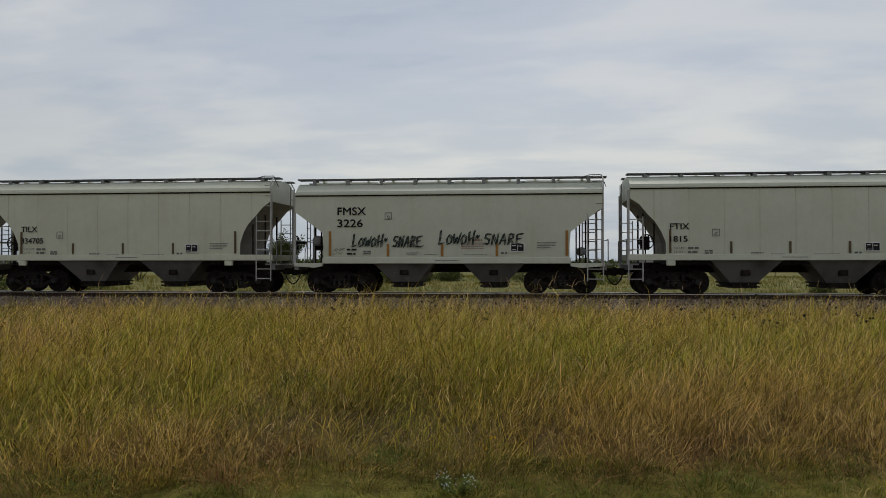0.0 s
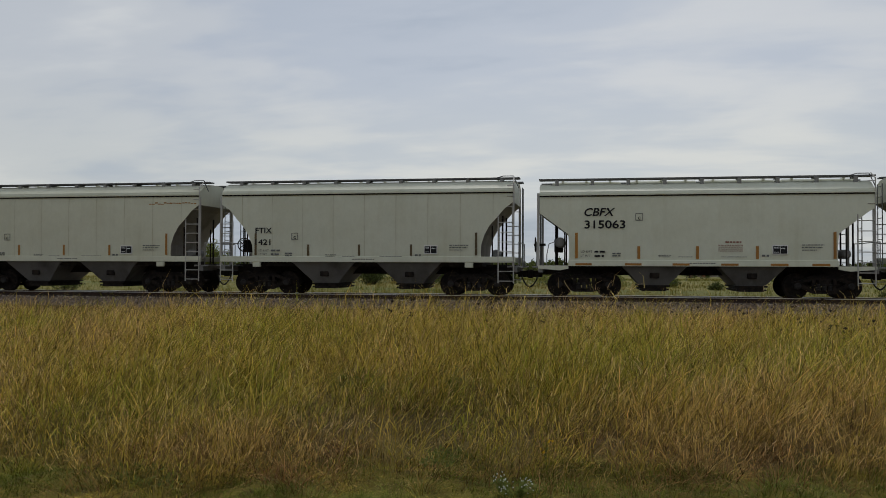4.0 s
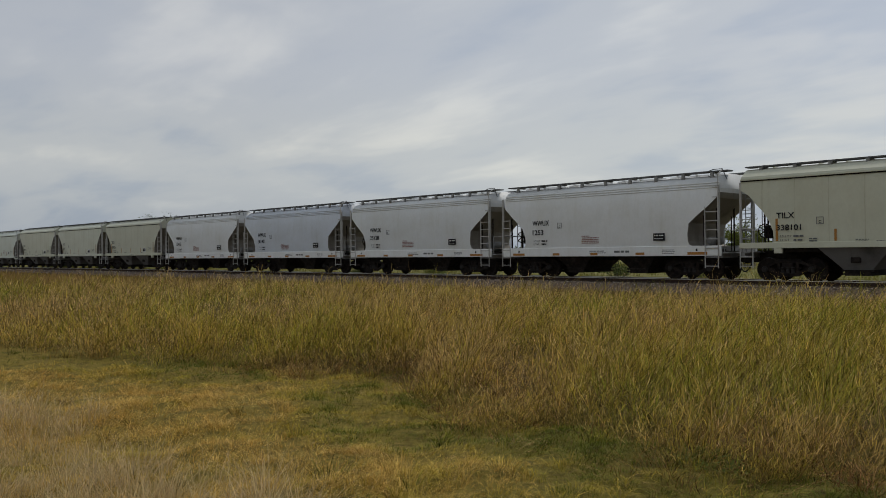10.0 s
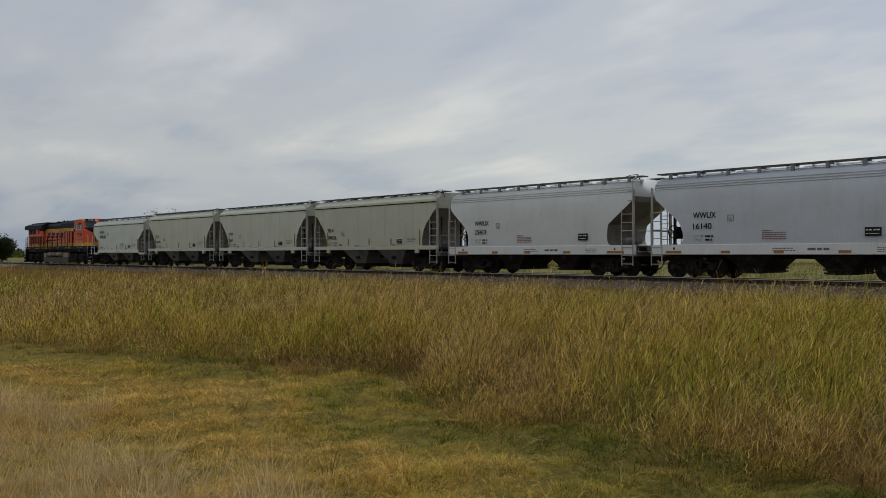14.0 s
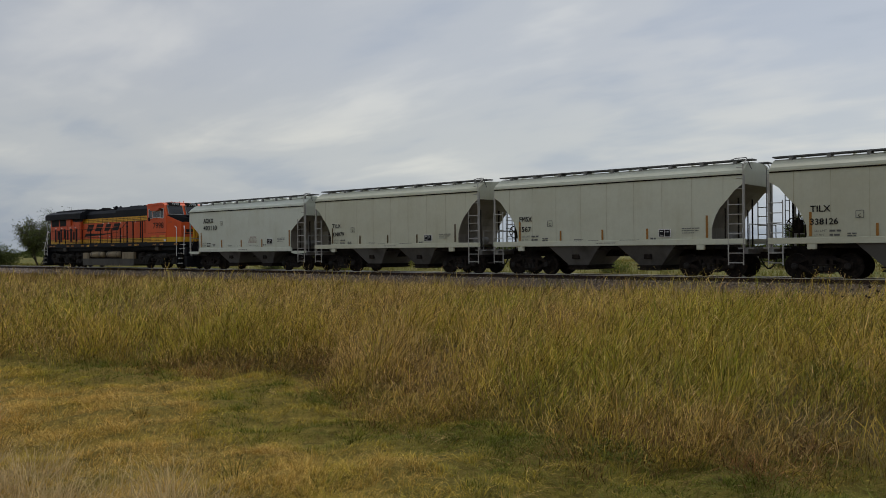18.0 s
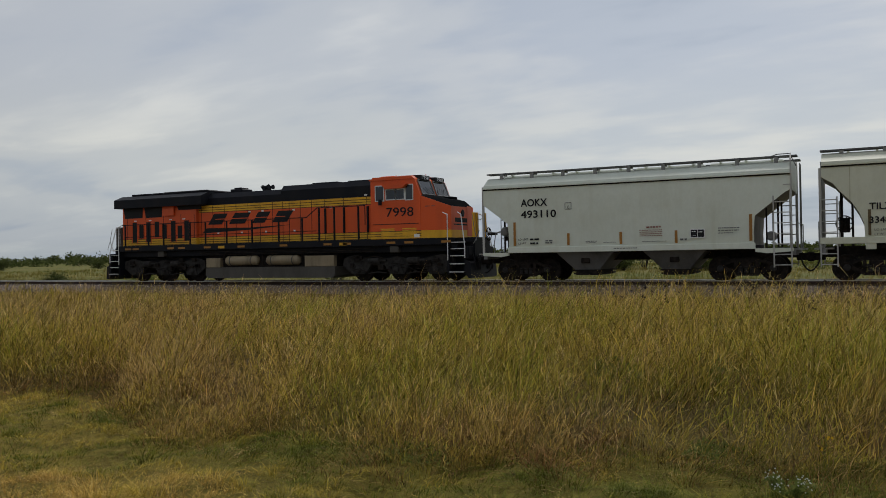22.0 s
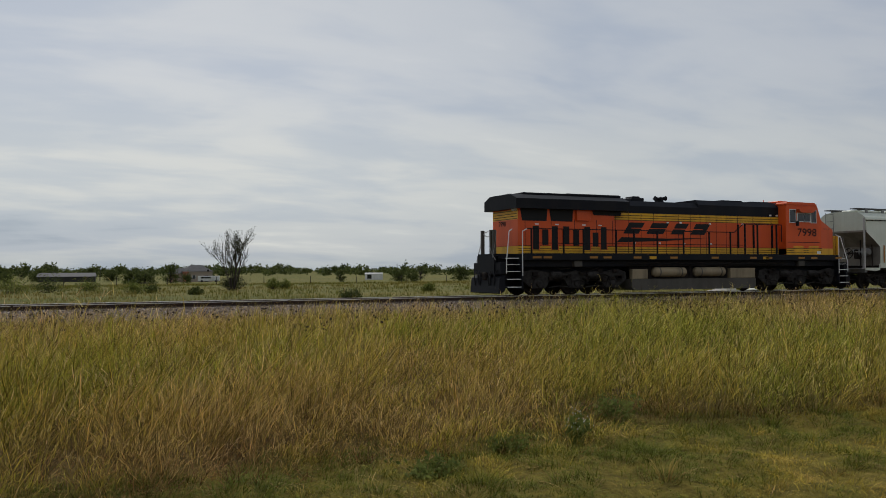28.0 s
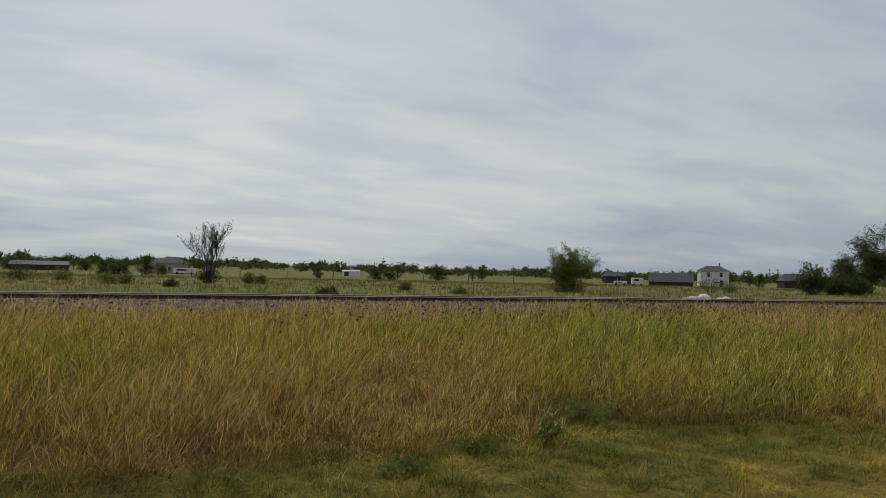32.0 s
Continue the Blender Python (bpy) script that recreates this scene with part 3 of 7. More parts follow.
for side in (-0.755, 0.755):
    bm = bmesh.new()
    a = [bm.verts.new((TRACK_X0, y + side, z + RAIL_Z)) for y, z in RAIL_PROFILE]
    c = [bm.verts.new((TRACK_X1, y + side, z + RAIL_Z)) for y, z in RAIL_PROFILE]
    for i in range(len(a)):
        j = (i + 1) % len(a)
        bm.faces.new((a[i], a[j], c[j], c[i]))
    bm.faces.new(a[::-1])
    bm.faces.new(c)
    bmesh.ops.recalc_face_normals(bm, faces=bm.faces[:])
    rail = part("rail", bm, RAIL_SIDE, track, "rusty steel rail with polished head")
    part("rail_head", boxes((TRACK_X0, TRACK_X1, side - 0.0375, side + 0.0375, RAIL_Z - 0.016, RAIL_Z + 0.004)), RAIL_TOP, rail, "bright worn running surface")

# loose stones along the near and far shoulder
rng = np.random.default_rng(5)


def stones(name, n, xr, yr, size):
    x, y = rng.uniform(*xr, n), rng.uniform(*yr, n)
    d = np.abs(y)
    top = np.where(d < 1.75, 0.22, 0.22 - (d - 1.75) * 0.62 / 1.7)
    s = rng.uniform(size * 0.6, size * 1.35, n)
    base = np.array([(1, 0, 0), (-1, 0, 0), (0, 1, 0), (0, -1, 0), (0, 0, 1), (0, 0, -1)], float)
    f = np.array([(0, 2, 4), (2, 1, 4), (1, 3, 4), (3, 0, 4), (2, 0, 5), (1, 2, 5), (3, 1, 5), (0, 3, 5)])
    v = base[None] * rng.uniform(0.55, 1.1, (n, 6, 1)) * (s[:, None, None] / 2) * np.array([1.1, 0.95, 0.8])
    v += rng.normal(0, 0.08, v.shape) * s[:, None, None]
    v += np.stack([x, y, top + s * 0.12], 1)[:, None]
    ff = (f[None] + 6 * np.arange(n)[:, None, None]).reshape(-1)
    ob = new(name, raw_mesh(name, v.reshape(-1, 3), ff, np.full(n * 8, 3), STONE))
    ob.parent = track
    return tagged(ob, "loose grey and pinkish ballast stones", kind="stuff")


stones("ballast_stones", 15000, (-45, 38), (-3.2, -0.95), 0.075)
stones("ballast_stones", 5000, (-160, -45), (-3.2, -1.2), 0.10)
stones("ballast_stones", 3500, (-40, 45), (-0.6, 3.0), 0.08)

# ---------------------------------------------------------------- hopper cars
HALF = 5.93              # half the body length
GREY_A = (0.60, 0.58, 0.52)
GREY_B = (0.56, 0.545, 0.49)


def wheelset(parent, x, r=0.457, name="wheelset"):
    bm = bmesh.new()
    for s in (-1, 1):
        y = 0.755 * s
        lathe(bm, [(0.09, y + 0.10 * s), (r * 0.45, y + 0.06 * s), (r * 0.80, y + 0.055 * s), (r * 0.86, y + 0.075 * s), (r - 0.006, y + 0.072 * s), (r, y + 0.03 * s), (r + 0.002, y - 0.03 * s), (r + 0.026, y - 0.05 * s), (r + 0.02, y - 0.075 * s), (r * 0.82, y - 0.07 * s), (0.12, y - 0.06 * s)], "Y", 28)
        lathe(bm, [(0.075, 0.85 * s), (0.115, 0.95 * s), (0.115, 1.10 * s), (0.075, 1.13 * s)], "Y", 14)
        for k in range(3):
            a = k * 2 * math.pi / 3
            box(bm, math.cos(a) * 0.06 - 0.018, math.cos(a) * 0.06 + 0.018, min(1.13 * s, 1.16 * s), max(1.13 * s, 1.16 * s), math.sin(a) * 0.06 - 0.018, math.sin(a) * 0.06 + 0.018)
    rod(bm, (0, -0.95, 0), (0, 0.95, 0), 0.085, 12)
    ob = part(name, bm, STEEL_DARK, parent, "steel wheels on an axle", smooth=False)
    ob.location = (x, 0, r)
    return ob


WHEELBASE = 1.82


def car_truck(parent, x):
    """A two-axle freight truck: cast side frames, springs, bolster and wheelsets."""
    half = WHEELBASE / 2
    bm = box(bmesh.new(), -0.22, 0.22, -1.15, 1.15, 0.46, 0.70, bevel=0.02)
    bolster = part("truck", bm, STEEL_DARK, parent, "grimy black two-axle truck")
    bolster.location = (x, 0, 0)
    chord = [(-half - 0.17, 0.40), (-half - 0.17, 0.60), (-half + 0.12, 0.68), (-0.42, 0.84), (0.42, 0.84), (half - 0.12, 0.68), (half + 0.17, 0.60), (half + 0.17, 0.40), (half + 0.08, 0.40), (half - 0.06, 0.54), (0.40, 0.70), (-0.40, 0.70), (-half + 0.06, 0.54), (-half - 0.08, 0.40)]
    tension = [(-half + 0.08, 0.58), (-half, 0.46), (-0.38, 0.19), (0.38, 0.19), (half, 0.46), (half - 0.08, 0.58), (0.32, 0.30), (-0.32, 0.30)]
    for s in (-1, 1):
        bm = bmesh.new()
        prism(bm, chord, 0.98 * s, 1.10 * s)
        prism(bm, tension, 0.985 * s, 1.095 * s)
        for sx in (-0.36, 0.36):
            box(bm, sx - 0.06, sx + 0.06, min(0.98 * s, 1.10 * s), max(0.98 * s, 1.10 * s), 0.27, 0.73)
        part("side_frame", bm, STEEL_DARK, bolster, "cast steel side frame")
        for sx in (-half, half):
            part("bearing_cap", lathe(bmesh.new(), [(0.03, 1.20 * s), (0.10, 1.185 * s), (0.12, 1.15 * s), (0.12, 1.08 * s)], "Y", 12, (sx, 0, 0.457)), TRUCK_DUST, bolster, "dusty bearing end cap")
        for sx in (-0.2, 0.0, 0.2):
            bm = lathe(bmesh.new(), [(0.07 + 0.016 * (k % 2), 0.30 + k * 0.03) for k in range(9)], "Z", 8, (sx, 1.10 * s, 0))
            part("spring", bm, TRUCK_DUST, bolster)
        bm = bmesh.new()
        rod(bm, (-0.55, 1.16 * s, 0.46), (0.55, 1.16 * s, 0.52), 0.022)
        part("brake_rod", bm, STEEL_DARK, bolster)
    for sx in (-half, half):
        wheelset(bolster, sx)
    return bolster


def loft_body(levels, roof):
    """A car body from side levels (z, half width, left x, right x) with roof points (z, half width); returns shell, ends, roof."""
    shell = bmesh.new()
    for s in (-1, 1):
        rows = [[shell.verts.new((xl + (xr - xl) * k / 8, w * s, z)) for k in range(9)] for z, w, xl, xr in levels]
        for p, q in zip(rows, rows[1:]):
            for k in range(8):
                shell.faces.new((p[k], p[k + 1], q[k + 1], q[k]) if s < 0 else (p[k + 1], p[k], q[k], q[k + 1]))
    ends = []
    for e in (2, 3):
        end = bmesh.new()
        rows = [[end.verts.new((lv[e], lv[1] * y, lv[0])) for y in (-1, 1)] for lv in levels]
        for p, q in zip(rows, rows[1:]):
            end.faces.new((p[0], p[1], q[1], q[0]))
        ends.append(end)
    top = bmesh.new()
    xl, xr = levels[-1][2], levels[-1][3]
    pts = [(w * -1, z) for z, w in roof] + [(w, z) for z, w in roof[::-1][1:]]
    rows = [[top.verts.new((x, y, z)) for y, z in pts] for x in (xl, (xl + xr) / 2, xr)]
    for p, q in zip(rows, rows[1:]):
        for k in range(len(pts) - 1):
            top.faces.new((p[k], q[k], q[k + 1], p[k + 1]))
    for r in (rows[0], rows[-1]):
        top.faces.new(r)
    for bm in (shell, *ends, top):
        bmesh.ops.recalc_face_normals(bm, faces=bm.faces[:])
    return shell, ends, top


def reflectors(car, xs, z0, z1, w, y, mat=REFLECT, label="faded amber reflector strip"):
    for x in xs:
        part("reflector", boxes((x - w / 2, x + w / 2, y - 0.006, y, z0, z1)), mat, car, label)


def ladder(car, x0, x1, z0, z1, y, step=0.36, name="ladder", r=0.020, color=LADDER):
    bm = bmesh.new()
    for x in (x0, x1):
        rod(bm, (x, y, z0), (x, y, z1), r * 1.2)
    z = z0 + 0.08
    while z < z1:
        rod(bm, (x0, y, z), (x1, y, z), r)
        z += step
    return part(name, bm, color, car, "steel ladder")


def end_gear(car, kind):
    """Ladders, posts, platforms, brake wheel, couplers and hoses at both ends."""
    for s in (-1, 1):
        # the two sides carry the same ladders
        y = 1.50 * s
        if kind != "straight":
            ladder(car, -5.98, -5.46, 0.50, 2.90, 1.58 * s, 0.37)
        yo = 1.60 * s
        ladder(car, 5.22, 5.80, 0.50, 3.02, yo, 0.37)
        bm = bmesh.new()
        pipe(bm, [(5.80, yo, 3.0), (5.80, yo, 4.30), (5.78, 1.2 * s, 4.52)], 0.024)
        for z in (3.4, 3.8, 4.2):
            rod(bm, (5.55, yo, z), (5.80, yo, z), 0.018)
        part("upper_ladder_rail", bm, LADDER, car, "pale ladder rail up to the roof")
        for x in (-5.98, 5.78):
            part("corner_post", boxes((x - 0.045, x + 0.045, y - 0.035, y + 0.035, 1.15, 3.9), bevel=0.008), LADDER, car, "grey steel corner post")
    for x, s in ((-5.9, -1), (5.85, 1)):
        part("end_platform", boxes((x - 0.30, x + 0.30, -1.5, 1.5, 1.10, 1.16), (x - 0.08, x + 0.08, -1.52, 1.52, 0.92, 1.10)), STEEL_GREY, car, "steel end platform with crossover step")
        for yy in (-0.75, 0.75):
            part("end_strut", rod(bmesh.new(), (x - s * 0.55, yy, 1.12), (x - s * 0.55, yy, 3.1), 0.035, 8), STEEL_DARK, car, "dark end strut")
            part("end_strut", rod(bmesh.new(), (x - s * 0.9, yy * 1.6, 1.12), (x - s * 0.9, yy * 1.6, 2.7), 0.028, 8), STEEL_DARK, car, "dark end strut")
        ladder_bm = bmesh.new()
        for yy in (0.45, 0.95):
            rod(ladder_bm, (x + s * 0.12, yy, 1.16), (x + s * 0.12, yy, 4.3), 0.02)
        z = 1.4
        while z < 4.3:
            rod(ladder_bm, (x + s * 0.12, 0.45, z), (x + s * 0.12, 0.95, z), 0.016)
            z += 0.4
        part("end_ladder", ladder_bm, STEEL_GREY, car)
        bm = bmesh.new()
        pipe(bm, [(x + s * 0.14, -1.45, 1.16), (x + s * 0.14, -1.45, 2.05), (x + s * 0.14, 1.45, 2.05), (x + s * 0.14, 1.45, 1.16)], 0.02)
        part("end_grab_rail", bm, STEEL_GREY, car)
        bm = box(bmesh.new(), min(x, x + s * 0.42), max(x, x + s * 0.42), -0.16, 0.16, 0.72, 0.98, bevel=0.02)
        box(bm, min(x + s * 0.36, x + s * 0.56), max(x + s * 0.36, x + s * 0.56), -0.22, 0.18, 0.68, 1.02, bevel=0.04)
        part("coupler", bm, STEEL_DARK, car, "rusty knuckle coupler")
        bm = bmesh.new()
        pipe(bm, [(x + s * 0.15, -0.35, 0.85), (x + s * 0.22, -0.36, 0.60), (x + s * 0.34, -0.37, 0.42), (x + s * 0.46, -0.38, 0.34), (x + s * 0.56, -0.38, 0.36)], 0.028, 8)
        part("air_hose", bm, LETTER, car, "black rubber air hose")
    if kind == "straight":
        bm = pipe(bmesh.new(), [(-6.14, -0.62 + 0.27 * math.cos(q * math.pi / 8), 1.98 + 0.27 * math.sin(q * math.pi / 8)) for q in range(17)], 0.022, 5)
        for k in range(5):
            a = k * 2 * math.pi / 5
            rod(bm, (-6.14, -0.62, 1.98), (-6.14, -0.62 + math.cos(a) * 0.26, 1.98 + math.sin(a) * 0.26), 0.02)
        rod(bm, (-6.2, -0.62, 1.98), (-5.75, -0.62, 1.98), 0.045, 8)
        part("brake_wheel", bm, STEEL_DARK, car, "round iron handbrake wheel")
        bm = lathe(bmesh.new(), [(0.05, -1.22), (0.15, -1.20), (0.20, -1.12), (0.20, -0.25), (0.12, -0.18)], "Y", 18, (-5.18, 0, 2.05))
        part("air_reservoir", bm, STEEL_GREY, car, "round grey air brake reservoir")
        part("air_pipe", pipe(bmesh.new(), [(-5.3, -1.1, 2.1), (-5.6, -1.1, 2.0), (-5.68, -1.1, 1.6), (-5.68, -1.1, 1.15)], 0.016), STEEL_GREY, car)
    else:
        bm = pipe(bmesh.new(), [(-5.25 + 0.27 * math.cos(q * math.pi / 8), -0.95, 1.98 + 0.27 * math.sin(q * math.pi / 8)) for q in range(17)], 0.022, 5)
        for k in range(5):
            a = k * 2 * math.pi / 5
            rod(bm, (-5.25, -0.95, 1.98), (-5.25 + math.cos(a) * 0.26, -0.95, 1.98 + math.sin(a) * 0.26), 0.02)
        rod(bm, (-5.25, -0.95, 1.98), (-5.25, -0.55, 1.98), 0.05, 8)
        part("brake_wheel", bm, STEEL_DARK, car, "round iron handbrake wheel")
    part("brake_housing", boxes((-5.42, -5.08, -0.62, -0.36, 1.68, 2.2), bevel=0.03), STEEL_DARK, car)
    bm = lathe(bmesh.new(), [(0.10, -0.55), (0.17, -0.48), (0.17, 0.40), (0.10, 0.47)], "Y", 14, (5.05, -0.35, 1.62))
    part("air_reservoir", bm, STEEL_GREY, car, "grey air brake reservoir")


def hopper_bay(car, xc, mat):
    """One discharge hopper: four sloping sheets down to a gate."""
    bm = bmesh.new()
    top = [bm.verts.new(v) for v in ((xc - 1.30, -1.5, 1.3), (xc + 1.30, -1.5, 1.3), (xc + 1.30, 1.5, 1.3), (xc - 1.30, 1.5, 1.3))]
    low = [bm.verts.new(v) for v in ((xc - 0.50, -1.06, 0.46), (xc + 0.50, -1.06, 0.46), (xc + 0.50, 1.06, 0.46), (xc - 0.50, 1.06, 0.46))]
    for i in range(4):
        j = (i + 1) % 4
        bm.faces.new((top[i], top[j], low[j], low[i]))
    bm.faces.new(low)
    bmesh.ops.recalc_face_normals(bm, faces=bm.faces[:])
    bay = part("hopper_bay", bm, mat, car, "dark sloping discharge hopper")
    part("gate", boxes((xc - 0.44, xc + 0.44, -1.12, 1.12, 0.24, 0.40), (xc - 0.56, xc + 0.56, -1.18, 1.18, 0.40, 0.46), (xc - 0.52, xc - 0.46, -1.2, 1.2, 0.27, 0.33), (xc + 0.46, xc + 0.52, -1.2, 1.2, 0.27, 0.33)), STEEL_DARK, bay, "dark sliding outlet gate")
    for s in (-1, 1):
        part("vibrator_bracket", boxes((xc - 0.17, xc + 0.17, min(1.22 * s, 1.33 * s), max(1.22 * s, 1.33 * s), 0.72, 0.92), bevel=0.02), STEEL_DARK, bay)


def roof_walk(car, z, brackets, long=5.98, mat=STEEL_RUN):
    for s in (-1, 1):
        board = part("running_board", boxes(*[(-long, long, (0.66 + k * 0.10) * s - 0.042, (0.66 + k * 0.10) * s + 0.042, z - 0.05, z) for k in range(5)]), mat, car, "grey steel roof running board")
        first = None
        for x in brackets:
            if first is None:
                first = part("bracket", boxes((-0.05, 0.05, min(0.60 * s, 1.12 * s), max(0.60 * s, 1.12 * s), z - 0.10, z - 0.05), (-0.065, 0.065, min(1.06 * s, 1.15 * s), max(1.06 * s, 1.15 * s), z - 0.38, z - 0.05)), STEEL_GREY, board)
                first.location.x = x
            else:
                twin(first, x - first.location.x)
    for k in range(4):
        xc = -4.2 + k * 2.8
        bm = box(bmesh.new(), xc - 1.30, xc + 1.30, -0.36, 0.36, z - 0.22, z - 0.06, bevel=0.05)
        for x in (xc - 0.9, xc, xc + 0.9):
            box(bm, x - 0.04, x + 0.04, -0.44, 0.44, z - 0.07, z - 0.03)
        part("roof_hatch", bm, PAINT, car, "long trough hatch cover", GREY_A)
    bm = bmesh.new()
    pipe(bm, [(5.0, -1.1, z - 0.05), (5.35, -1.1, z + 0.05), (5.75, -1.1, z + 0.05), (5.95, -1.1, z - 0.4)], 0.018)
    part("roof_grab_iron", bm, mat, car)


def hopper_car(kind):
    """kind: round (curved end cut), straight (angled end cut) or ribbed (deep sill, ribbed eaves)."""
    car = thing("hopper_car", "", "freight car", "train")
    if kind == "round":
        levels = [(1.42, 1.56, -4.66, 4.56), (1.60, 1.57, -4.62, 4.55), (1.95, 1.585, -4.64, 4.57), (2.35, 1.595, -4.80, 4.70), (2.70, 1.60, -5.02, 4.90), (3.00, 1.60, -5.30, 5.18), (3.25, 1.60, -5.58, 5.48), (3.48, 1.595, -HALF, 5.80), (3.70, 1.58, -HALF, 5.80), (3.86, 1.56, -HALF, 5.80)]
    elif kind == "straight":
        levels = [(1.30, 1.56, -4.83, 4.56), (1.8, 1.58, -4.83, 4.56), (2.34, 1.595, -4.86, 4.60), (2.75, 1.60, -5.40, 5.12), (3.14, 1.60, -HALF, 5.62), (3.30, 1.60, -HALF, 5.80), (3.60, 1.585, -HALF, 5.80), (3.86, 1.56, -HALF, 5.80)]
    else:
        levels = [(1.40, 1.53, -4.66, 4.60), (1.48, 1.535, -4.54, 4.47), (1.62, 1.55, -4.47, 4.41), (1.9, 1.57, -4.46, 4.40), (2.36, 1.60, -4.62, 4.48), (2.70, 1.61, -4.98, 4.90), (2.98, 1.61, -5.32, 5.28), (3.15, 1.60, -5.50, 5.48), (3.36, 1.59, -5.74, 5.72), (3.60, 1.55, -5.84, 5.80), (3.78, 1.50, -5.84, 5.80)]
    if kind == "ribbed":
        roof = [(3.78, 1.50), (3.90, 1.47), (4.02, 1.42), (4.16, 1.28), (4.30, 0.98), (4.38, 0.5), (4.40, 0.0)]
    else:
        roof = [(3.86, 1.585), (3.93, 1.58), (4.01, 1.54), (4.27, 1.16), (4.34, 0.95), (4.38, 0.5), (4.39, 0.0)]
    low = 0.07 if kind == "straight" else -0.10 if kind == "round" else 0.0
    rise = 0.12 if kind == "round" else 0.0
    levels = [(z - low if z > 3.2 else z, w, a, c) for z, w, a, c in levels]
    roof = [(z - low, w) for z, w in roof]
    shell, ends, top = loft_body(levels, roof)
    body = part("body", shell, PAINT_SEAMED if kind == "round" else PAINT, car, "", GREY_A, smooth=True)
    for end in ends:
        sheet = part("end_slope_sheet", end, SLOPE, car, "grimy sloping end sheet, darkened for shade", GREY_B)
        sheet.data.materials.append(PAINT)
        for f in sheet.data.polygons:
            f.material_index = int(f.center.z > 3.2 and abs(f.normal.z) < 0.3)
    part("roof", top, PAINT, car, "paler sloping roof", (0.66, 0.66, 0.64), smooth=kind == "ribbed")
    if kind == "ribbed":
        for s in (-1, 1):
            bm = bmesh.new()
            for z, y in ((3.80, 1.50), (3.90, 1.475), (4.00, 1.435)):
                rod(bm, (-5.84, y * s, z), (5.80, y * s, z), 0.028, 8)
            part("eave_rib", bm, PAINT, car, "three long eave ribs", GREY_A)
            part("side_sill", boxes((-5.95, 5.90, min(1.46 * s, 1.57 * s), max(1.46 * s, 1.57 * s), 1.0, 1.42), bevel=0.015), PAINT, car, "deep white side sill", (0.74, 0.75, 0.74))
    else:
        for s in (-1, 1):
            part("eave_lip", boxes((-HALF, 5.80, min(1.57 * s, 1.645 * s), max(1.57 * s, 1.645 * s), 3.86 - low, 3.895 - low)), PAINT, car, "overhanging eave lip", GREY_A)
            # dark strip added to draw the shade line below the lip
            part("eave_seam", boxes((-HALF, 5.80, min(1.565 * s, 1.60 * s), max(1.565 * s, 1.60 * s), 3.815 - low, 3.858 - low)), STEEL_DARK, car, "dark strip painting the lip's shade under the eave")
            x0, x1 = (-6.0, 5.86) if kind == "round" else (-4.86, 4.60)
            part("side_sill", boxes((x0, x1, min(1.50 * s, 1.615 * s), max(1.50 * s, 1.615 * s), 1.16 + rise, 1.385 + rise), bevel=0.012), PAINT, car, "pale side sill", (0.60, 0.585, 0.53))
            if kind == "round":
                for x in (-4.45, 4.1):
                    part("jacking_pad", boxes((x - 0.16, x + 0.16, min(1.46 * s, 1.605 * s), max(1.46 * s, 1.605 * s), 1.08, 1.29), bevel=0.02), PAINT, car, "pale jacking pad", GREY_A)
            else:
                bm = prism(bmesh.new(), [(-5.98, 1.18), (-4.86, 1.18), (-4.86, 1.06), (-5.2, 1.0), (-5.98, 1.06)], 1.46 * s, 1.58 * s)
                part("end_sill_bracket", bm, PAINT, car, "pale corner sill bracket", GREY_A)
                bm = bmesh.new()
                prism(bm, [(5.86, 1.18), (4.60, 1.18), (4.60, 1.06), (5.0, 1.0), (5.86, 1.06)], 1.46 * s, 1.58 * s)
                part("end_sill_bracket", bm, PAINT, car, "pale corner sill bracket", GREY_A)
    part("centre_sill", boxes((-5.9, 5.9, -0.2, 0.2, 0.82, 1.2), (-4.6, 4.6, -1.35, 1.35, 1.12, 1.3)), STEEL_DARK, car, "dark underframe")
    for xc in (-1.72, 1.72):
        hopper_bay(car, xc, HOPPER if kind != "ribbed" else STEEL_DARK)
    roof_walk(car, 4.56 if kind == "round" else 4.47 if kind == "straight" else 4.52, [-5.3 + 1.325 * k for k in range(9)])
    end_gear(car, kind)
    for x in (-4.29, 4.23):
        car_truck(car, x)
    yf = -1.622
    if kind == "ribbed":
        reflectors_xs = ((-4.9, 0.75), (-2.55, 0.4), (-0.35, 0.4), (2.1, 0.45), (4.85, 0.9))
        for x, w in reflectors_xs:
            part("reflector", boxes((x - w / 2, x + w / 2, -1.578, -1.57, 1.05, 1.16)), REFLECT, car, "amber reflector patch")
        part("placard", boxes((2.80, 3.36, -1.618, -1.606, 1.66, 1.98)), LETTER, car, "black lettered panel")
        bars([(2.84, 1.86, 0.2, 0.05), (3.1, 1.86, 0.2, 0.05), (2.84, 1.74, 0.44, 0.02)], WHITE, car, -1.622)
        bars([(-1.0, 1.92 - 0.08 * k, 0.95 if k else 0.4, 0.035) for k in range(5)], REDLET, car, -1.615)
        bars([(-0.6, 1.22, 0.8, 0.04), (-0.6, 1.14, 0.9, 0.035), (0.75, 1.16, 0.8, 0.09), (3.2, 1.24, 0.6, 0.03), (3.2, 1.17, 0.6, 0.03), (3.2, 1.10, 0.55, 0.03)], GREYLET, car, -1.574)
        bm = boxes((-4.92, -4.84, -1.578, -1.572, 1.20, 1.30), (4.78, 4.86, -1.578, -1.572, 1.20, 1.30))
        part("sill_marking", bm, LETTER, car)
    else:
